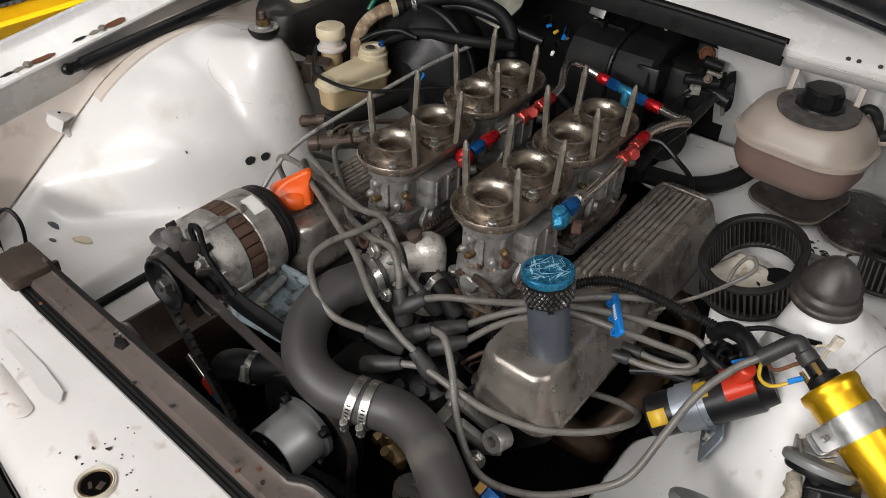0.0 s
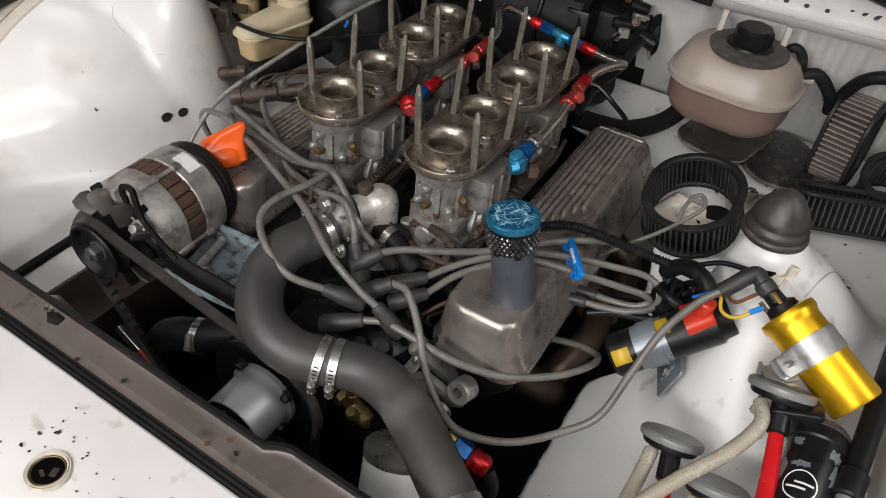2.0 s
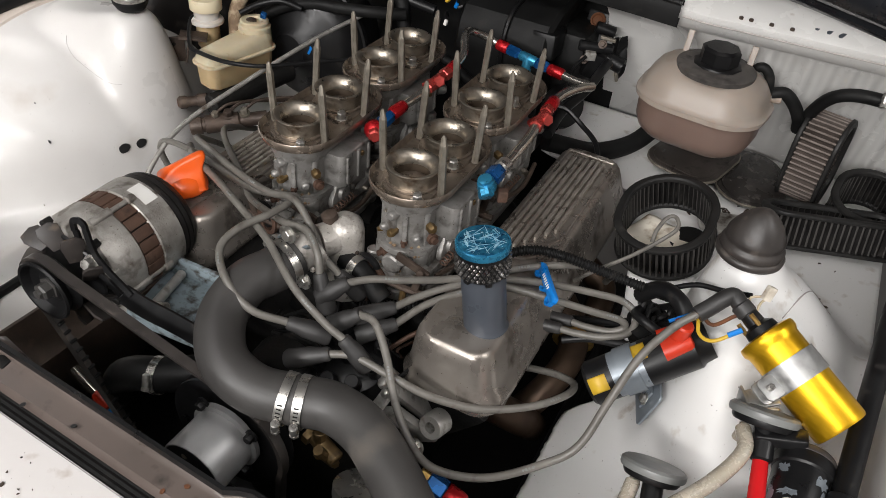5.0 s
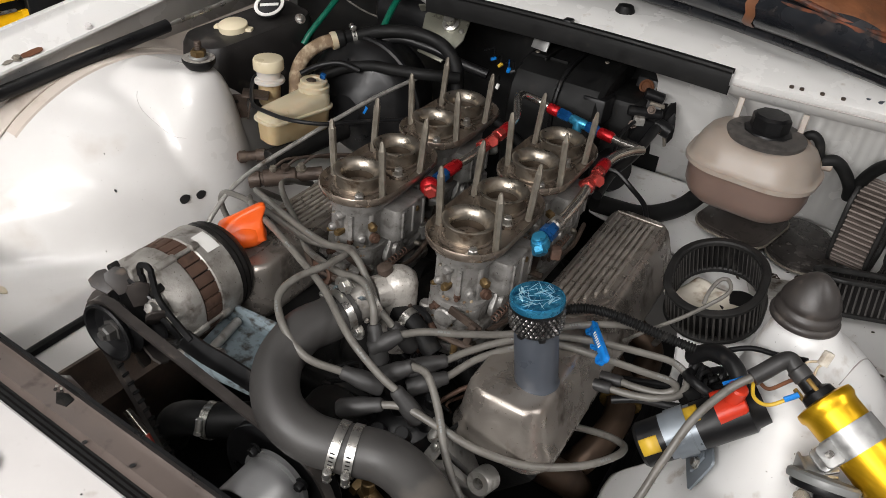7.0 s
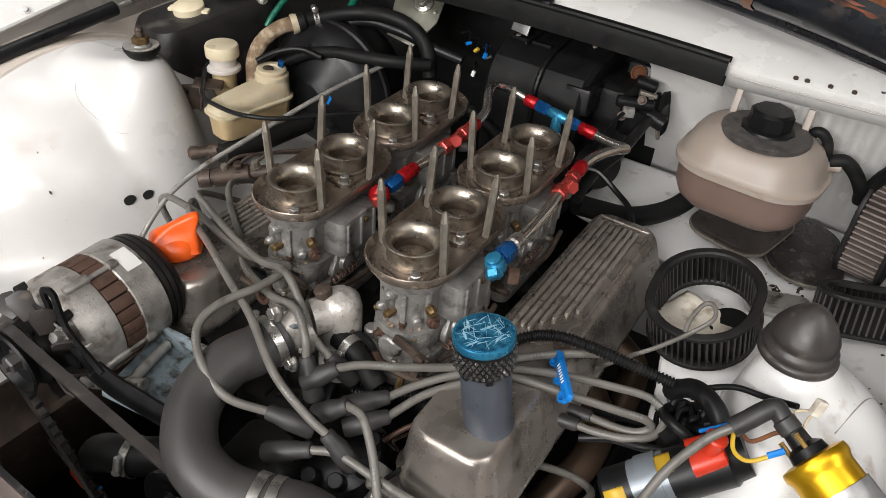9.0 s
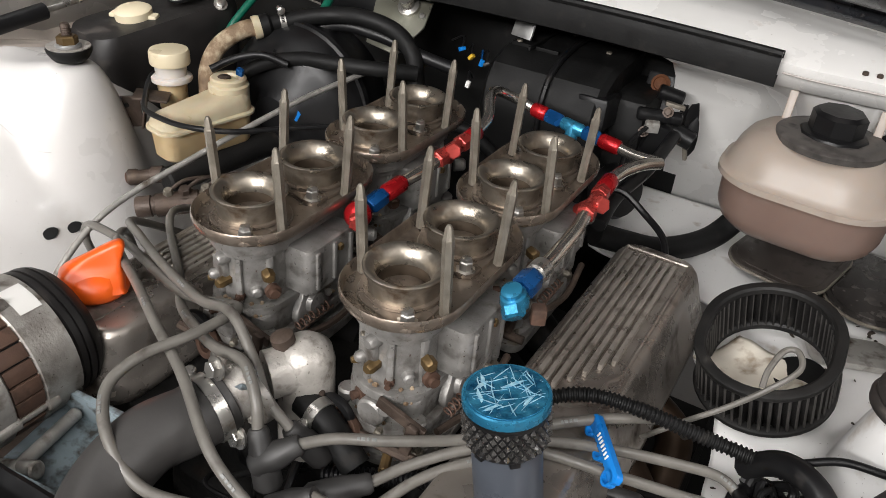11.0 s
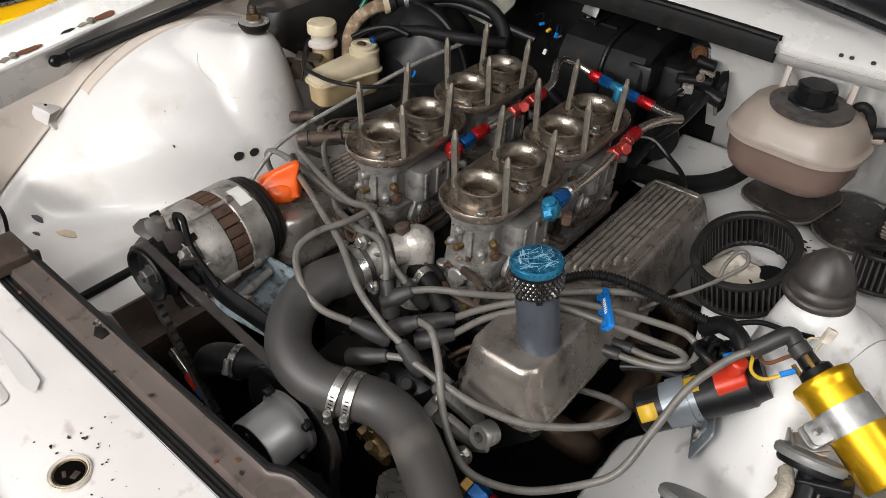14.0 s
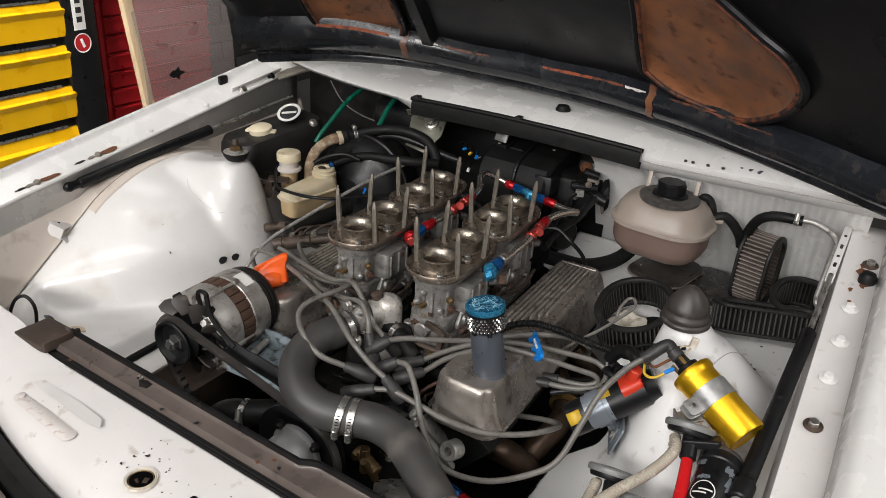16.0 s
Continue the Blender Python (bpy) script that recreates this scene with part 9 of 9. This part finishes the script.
def hole(x, y, r, label, rim=True):
    z = slam_z(x, y) + 0.0015
    ob = thing("panel_hole", (x, y, z), label, "hole")
    if rim:
        part("rim", lathe(nb(), [(r * 0.86, -0.001), (r * 0.88, 0.0038), (r * 0.95, 0.0046), (r * 0.98, 0.0030), (r * 1.06, 0.0042), (r * 1.14, 0.0010)], 36, pose(x, y, z)), "card", ob, "worn dirty flange")
    # the panel is uncut; a shallow black disc stands for the shade inside
    part("recess", lathe(nb(), [(r * 0.86, 0.002), (r * 0.7, 0.0012), (0.0, 0.001)], 24, pose(x, y, z)), "void", ob, "flat black disc painting the hole's dark depth")
    if r > 0.015:
        part("pin", box(nb(), (r * 0.35, r * 0.5, 0.002), pose(x + r * 0.32, y + r * 0.10, z + 0.0012, 0, 0, 20), 0.0006), "rustd", ob, "worn metal tongue")
        part("pin", box(nb(), (r * 0.5, r * 0.22, 0.0016), pose(x - r * 0.12, y - r * 0.25, z + 0.0012, 0, 0, -25), 0.0006), "stator", ob, "dull brown latch")
        part("inner_ring", lathe(nb(), [(r * 0.86, 0.0016), (r * 0.80, 0.0030), (r * 0.74, 0.0016)], 32, pose(x, y, z)), "brassd", ob, "dirty yellowish inner lip")


hole(-0.125, -0.491, 0.0192, "flanged bonnet pin hole with worn rim")
hole(-0.085, -0.524, 0.011, "small round hole with white spring hook")
hole(-0.046, -0.479, 0.006, "small drilled hole in the slam panel", False)
ob = thing("spring_hook", (-0.07, -0.50, 0.786), "white painted wire safety hook", "hook")
bm = tube(nb(), [(-0.050, -0.482, slam_z(-0.05, -0.482) + 0.005), (-0.066, -0.500, slam_z(-0.066, -0.5) + 0.006), (-0.078, -0.514, slam_z(-0.078, -0.514) + 0.006)], 0.0018, 8, 5)
lathe(bm, [(0.0105, 0.0), (0.0135, 0.0), (0.0135, 0.003), (0.0105, 0.004), (0.0105, 0.0)], 20, pose(-0.085, -0.524, slam_z(-0.085, -0.524) + 0.003))
part("hook", bm, "white_shelf", ob)
ob = thing("latch_slot", (0.012, -0.50, 0.785), "ragged square latch opening with rusty edge", "hole")
part("slot", prism(nb(), [(-0.026, -0.018), (0.022, -0.02), (0.027, 0.0), (0.014, 0.014), (-0.006, 0.020), (-0.02, 0.008)], 0, 0.001, pose(0.014, -0.503, slam_z(0.014, -0.503) + 0.0025, 0, 0, 8)), "ink", ob)
part("rust_edge", prism(nb(), [(-0.029, -0.02), (0.025, -0.022), (0.030, 0.002), (0.012, 0.020), (-0.010, 0.026), (-0.024, 0.010)], 0, 0.001, pose(0.014, -0.503, slam_z(0.014, -0.503) + 0.0012, 0, 0, 8)), "rust", ob)
ob = thing("old_gasket_mark", (-0.33, -0.485, 0.79), "stained outline of an old plate on the panel", "stain")
zz = slam_z(-0.33, -0.482)
part("outline", prism(nb(), rrect(0.150, 0.022, 0.010), 0, 0.0006, pose(-0.335, -0.480, zz + 0.0012, 0, -1.5, -8), 0.0004), "slamstain", ob, "pinkish brown stained patch")
for x in (-0.398, -0.273):
    part("rivet", lathe(nb(), [(0.0055, 0), (0.0045, 0.0012), (0.0, 0.0014)], 12, pose(x, -0.480 - 0.14 * (x + 0.335), zz + 0.0016)), "slamstain", ob)
# thin raised patch that imitates a reflection on the white paint
part("buffed_patch", prism(nb(), [(-0.085, -0.006), (-0.05, -0.010), (0.0, -0.008), (0.06, -0.010), (0.085, -0.004), (0.07, 0.008), (0.02, 0.010), (-0.03, 0.008), (-0.075, 0.007)], 0, 0.0005, pose(-0.325, -0.448, slam_z(-0.325, -0.448) + 0.0024, 0, -1.5, -6)), "white_slam", ob, "thin patch standing in for a highlight on the paint")
random.seed(4)
for k in range(46):
    x, y = (random.gauss(-0.135, 0.045), random.gauss(-0.462, 0.016)) if k < 26 else (random.uniform(-0.50, 0.08), random.uniform(-0.545, -0.45))
    if y < nose_y(x) + 0.02 or y > -0.425 - 0.05 * (x + 0.25) or math.hypot(x + 0.125, y + 0.491) < 0.027:
        continue
    r = random.choice((0.0006, 0.0007, 0.0009, 0.0011, 0.0018))
    ol = [(r * random.uniform(0.7, 2.0) * math.cos(t), r * random.uniform(0.5, 1.2) * math.sin(t)) for t in lin(0, 2 * math.pi, 9)[:-1]]
    part("chip", prism(nb(), ol, 0, 0.0006, pose(x, y, slam_z(x, y) + 0.0022, 0, 0, 40 * k)), "dark" if k % 3 else "rustd", car, "paint chip gone to rust")
ob = thing("weld_scar", (-0.262, -0.363, 0.806), "dark shiny weld scar on the support channel", "weld")
part("bead", prism(nb(), [(-0.013, -0.004), (0.002, -0.009), (0.013, -0.002), (0.008, 0.008), (-0.004, 0.006)], 0, 0.0022, pose(-0.266, -0.365, 0.8022, 0, 0, -20), 0.001), "dark", ob)
for k, (x, y) in enumerate(((-0.284, -0.362), (-0.280, -0.357), (-0.276, -0.3605), (-0.287, -0.3575))):
    part("spatter", lathe(nb(), [(0.0022, 0.0), (0.0016, 0.0016), (0.0, 0.002)], 8, pose(x, y, 0.8032)), "steel" if k % 2 else "lid", ob)
ob = thing("stiffener", (-0.33, -0.31, 0.72), "welded triangular stay behind the channel", "bracket")
bm = nb()
rows = [[Vector(p) for p in r] for r in (((-0.290, -0.3500, 0.812), (-0.240, -0.3540, 0.808)), ((-0.296, -0.336, 0.797), (-0.244, -0.344, 0.792)), ((-0.292, -0.330, 0.770), (-0.242, -0.340, 0.768)), ((-0.285, -0.334, 0.72), (-0.240, -0.342, 0.72)))]
surf(bm, lambda k, u: rows[int(k)][0].lerp(rows[int(k)][1], u), range(4), lin(0, 1, 5))
solid(part("stay", bm, "channel", ob, sharp=50), 0.002)
for k, (x, y) in enumerate(((-0.40, -0.39), (-0.14, -0.385), (-0.02, -0.395), (0.01, -0.388), (-0.005, -0.38), (-0.20, -0.392))):
    part("speck", prism(nb(), [(0.003 * math.cos(t), 0.0022 * math.sin(t)) for t in lin(0, 2 * math.pi, 7)[:-1]], 0, 0.0012, pose(x, y, 0.8035, 0, 0, 50 * k)), "ink" if k % 2 else "rust", car)
for x, y, w in ((-0.540, 0.056, 0.0085), (-0.533, 0.084, 0.0080), (-0.559, 0.198, 0.0022), (-0.562, 0.212, 0.0026)):
    ob = thing("wing_hole", (x, y, left_wing(x, y)), "dark drilled hole in the inner wing", "hole", "wing holes")
    e = 0.004
    n = Vector(((left_wing(x - e, y) - left_wing(x + e, y)) / (2 * e), (left_wing(x, y - e) - left_wing(x, y + e)) / (2 * e), 1)).normalized()
    p = Vector((x, y, left_wing(x, y))) + n * 0.0012
    ol = [(w * 0.85 * math.cos(t), w * 1.1 * math.sin(t) * (1 + 0.08 * math.sin(3 * t))) for t in lin(0, 2 * math.pi, 22)[:-1]]
    part("opening", prism(nb(), ol, 0, 0.0006, aim(p, p + n) @ pose(0, 0, 0, 0, 0, 15)), "ink", ob)
ob = thing("wing_mark", (-0.66, -0.20, 0.66), "dried yellowish sealant blob on the wing", "stain")
for (x, y, w, mt) in ((-0.655, -0.212, 0.014, "resin"), (-0.714, -0.227, 0.008, "tubegrey"), (-0.594, -0.029, 0.0022, "ink"), (-0.626, -0.014, 0.0011, "ink"), (-0.690, -0.245, 0.005, "tubegrey"), (-0.585, -0.07, 0.0012, "stud"), (-0.567, 0.188, 0.002, "ink")):
    e = 0.002
    n = Vector(((left_wing(x - e, y) - left_wing(x + e, y)) / (2 * e), (left_wing(x, y - e) - left_wing(x, y + e)) / (2 * e), 1)).normalized()
    p = Vector((x, y, left_wing(x, y))) + n * 0.001
    part("blob", prism(nb(), [(w * 1.3 * math.cos(t) * (1 + 0.2 * math.sin(3 * t)), w * 0.6 * math.sin(t)) for t in lin(0, 2 * math.pi, 16)[:-1]], 0, 0.002, aim(p, p + n) @ pose(0, 0, 0, 0, 0, 20), 0.001), mt, ob)

ob = thing("paint_scratch", (-0.59, 0.08, 0.83), "long curved scratch in the wing paint", "scratch")
part("scratch", tube(nb(), [wing_at(x, y) + Vector((0, 0, 0.0006)) for x, y in ((-0.660, 0.089), (-0.653, 0.081), (-0.636, 0.074), (-0.613, 0.075), (-0.593, 0.080), (-0.577, 0.085), (-0.563, 0.093))], 0.0003, 6, 5), "seam", ob)
# brown grey chassis rail overlay, painting the shaded drop below the white shelf
bm = nb()
rail = ((-0.462, 0.6465), (-0.456, 0.6475), (-0.448, 0.636), (-0.434, 0.612), (-0.424, 0.604), (-0.412, 0.600), (-0.408, 0.590), (-0.406, 0.50))
surf(bm, lambda k, y: Vector((rail[int(k)][0] + 0.03 * (y + 0.2), y, rail[int(k)][1])), range(8), lin(-0.345, 0.02, 16))
solid(part("chassis_rail", bm, "rustd", car, "chassis rail face with its shade painted brown grey", sharp=40), 0.002)
bm = tube(nb(), [Vector((x, y, right_wing(x, y) + 0.0002)) for x, y in ((0.428, 0.098), (0.438, 0.135), (0.448, 0.172), (0.460, 0.208), (0.474, 0.226), (0.492, 0.236))], 0.0008, 6, 6)
part("panel_joint", bm, "seam", car, "thin joint across the strut tower")
# flat black sealing strip lying along the left rail
ob = thing("sealing_strip", (-0.518, -0.22, 0.65), "black rubber sealing strip along the inner wing step", "strip")
bm = nb()
tube(bm, [(-0.520 + 0.003 * math.sin(9 * y), y, left_wing(-0.520, y) + 0.004) for y in lin(-0.40, -0.09, 9)], 0.0075, 8, 4)
part("strip", bm, "black", ob)
# dry leaf litter and grit on the right shelf
random.seed(31)
bm = nb()
for k in range(110):
    x, y = (random.gauss(0.318, 0.025), random.gauss(0.430, 0.024)) if k < 70 else (random.uniform(0.22, 0.50), random.uniform(0.20, 0.44))
    if x > 0.52 or x < 0.2 or math.hypot(x - 0.373, y - 0.143) < 0.11:
        continue
    r = random.uniform(0.0012, 0.0042) * (0.6 if k > 70 else 1)
    ol = [(r * random.uniform(0.8, 1.9) * math.cos(t), r * random.uniform(0.4, 0.9) * math.sin(t)) for t in lin(0, 2 * math.pi, 7)[:-1]]
    prism(bm, ol, 0, 0.0008, pose(x, y, right_wing(x, y) + 0.0015, random.uniform(-12, 12), random.uniform(-12, 12), random.uniform(0, 180)))
ob = single("leaf_litter", bm, "litter", (0.36, 0.26, 0.76), "dark dry leaf scraps and grit on the inner wing", "litter", kind="stuff")

# ---- behind the car ----
# tool chest with open-fronted yellow drawers
tcx = -2.25
tc = thing("tool_chest", (tcx, 0.55, 0.0), "black tool chest with bright yellow drawers", "tool chest")
part("carcass", box(nb(), (0.46, 1.11, 1.02), pose(tcx - 0.25, 0.525, 0.66), 0.01), "satin", tc)
part("plinth", box(nb(), (0.40, 1.0, 0.15), pose(tcx - 0.25, 0.56, 0.075), 0.01), "satin", tc)
zs = [(0.20, 0.475), (0.495, 0.640), (0.655, 0.800), (0.814, 0.965), (0.985, 1.06), (1.075, 1.15)]
for k, (z0, z1) in enumerate(zs):
    bm = nb()
    z1 -= 0.018
    hgt = z1 - z0
    prof = [(0.0, 0.0), (0.018, 0.004), (0.022, hgt * 0.35), (0.022, hgt * 0.62), (0.030, hgt * 0.72), (0.034, hgt * 0.80), (0.018, hgt * 0.84), (0.012, hgt), (0.0, hgt)]
    surf(bm, lambda i, y: Vector((tcx - 0.02 + prof[int(i)][0], y, z0 + prof[int(i)][1])), range(len(prof)), (0.03, 0.90, 0.938))
    d = part("drawer", bm, "yellow", tc, "yellow drawer front with folded pull", sharp=25)
    part("slide", box(nb(), (0.012, 0.86, 0.008), pose(tcx - 0.010, 0.46, z1 + 0.007), 0.001), "steel", d)
part("corner_post", box(nb(), (0.03, 0.145, 1.00), pose(tcx - 0.015, 1.005, 0.67), 0.006), "satin", tc, "black corner post")
part("side_label", box(nb(), (0.003, 0.052, 0.24), pose(tcx + 0.0025, 1.000, 0.955), 0.001), "label", tc, "white upright maker label")
part("round_label", cyl(nb(), (tcx + 0.001, 1.002, 0.784), (tcx + 0.004, 1.002, 0.784), 0.037, 28), "redcab", tc, "red round sticker")
lathe_bm = lathe(nb(), [(0.034, 0.0), (0.038, 0.0), (0.038, 0.001), (0.034, 0.001), (0.034, 0.0)], 28, aim((tcx + 0.004, 1.002, 0.784), (tcx + 0.1, 1.002, 0.784)))
part("sticker_ring", lathe_bm, "label", tc)
part("sticker_bar", box(nb(), (0.001, 0.012, 0.036), pose(tcx + 0.0047, 1.002, 0.784, 20), 0.0003), "label", tc)
for k in range(5):
    part("print_bar", box(nb(), (0.001, 0.024, 0.022), pose(tcx + 0.0045, 1.000, 0.875 + 0.036 * k), 0.0003), "ink", tc)
rc = thing("red_cabinet", (-2.5, 1.25, 0.0), "red roll cabinet with shallow drawers", "cabinet")
part("body", box(nb(), (0.44, 0.62, 0.99), pose(-2.62, 1.50, 0.50), 0.01), "redcab", rc)
for k in range(12):
    z = 0.10 + 0.078 * k
    d = part("drawer", box(nb(), (0.02, 0.58, 0.068), pose(-2.392, 1.50, z), 0.004), "redcab", rc, "red drawer front")
    part("pull", box(nb(), (0.012, 0.58, 0.008), pose(-2.376, 1.50, z + 0.026), 0.002), "redcab", d)
bt2 = thing("timber_frame", (-2.25, 1.3, 0.0), "pine batten frame holding a plastic sheet", "frame")
part("batten", box(nb(), (0.03, 0.045, 1.3), pose(-2.20, 1.225, 0.65, 8, 0, 0), 0.003), "wood", bt2)
sh = thing("plastic_sheet", (-2.17, 1.6, 0.0), "dusty clear plastic sheet with a dark smudge", "plastic sheet")
bm = nb()
surf(bm, lambda y, z: Vector((-2.17 + 0.012 * math.sin(7 * y + 3 * z) + 0.01 * math.sin(11 * z), y - 0.10 * (z - 0.65), z)), lin(1.22, 1.72, 24), lin(0.02, 1.35, 30))
part("sheet", bm, "sheet", sh, sharp=80)
part("smudge", prism(nb(), [(0.022 * math.cos(t) * (1 + 0.4 * math.sin(5 * t)), 0.034 * math.sin(t) * (1 + 0.3 * math.cos(4 * t))) for t in lin(0, 2 * math.pi, 24)[:-1]], 0, 0.001, Matrix.Translation((-2.135, 1.36, 0.62)) @ pose(0, 0, 0, 0, 90, 0)), "dark", sh, "dark oily smudge")
# block wall courses behind
for i in range(9):
    for j in range(10):
        z = 0.11 + 0.115 * i
        y = 0.7 + 0.235 * j + (0.117 if i % 2 else 0)
        bk = new("block", bpy.data.meshes.get("wall_block") or finish("wall_block", box(nb(), (0.012, 0.225, 0.105), Matrix(), 0.004), "walldark", Vector((0, 0, 0))))
        bk.location = (-3.238, y, z)
        bk.parent = bpy.data.objects["wall_west"]
        bk.matrix_parent_inverse = Matrix.Translation((3.3, 0, -1.5))
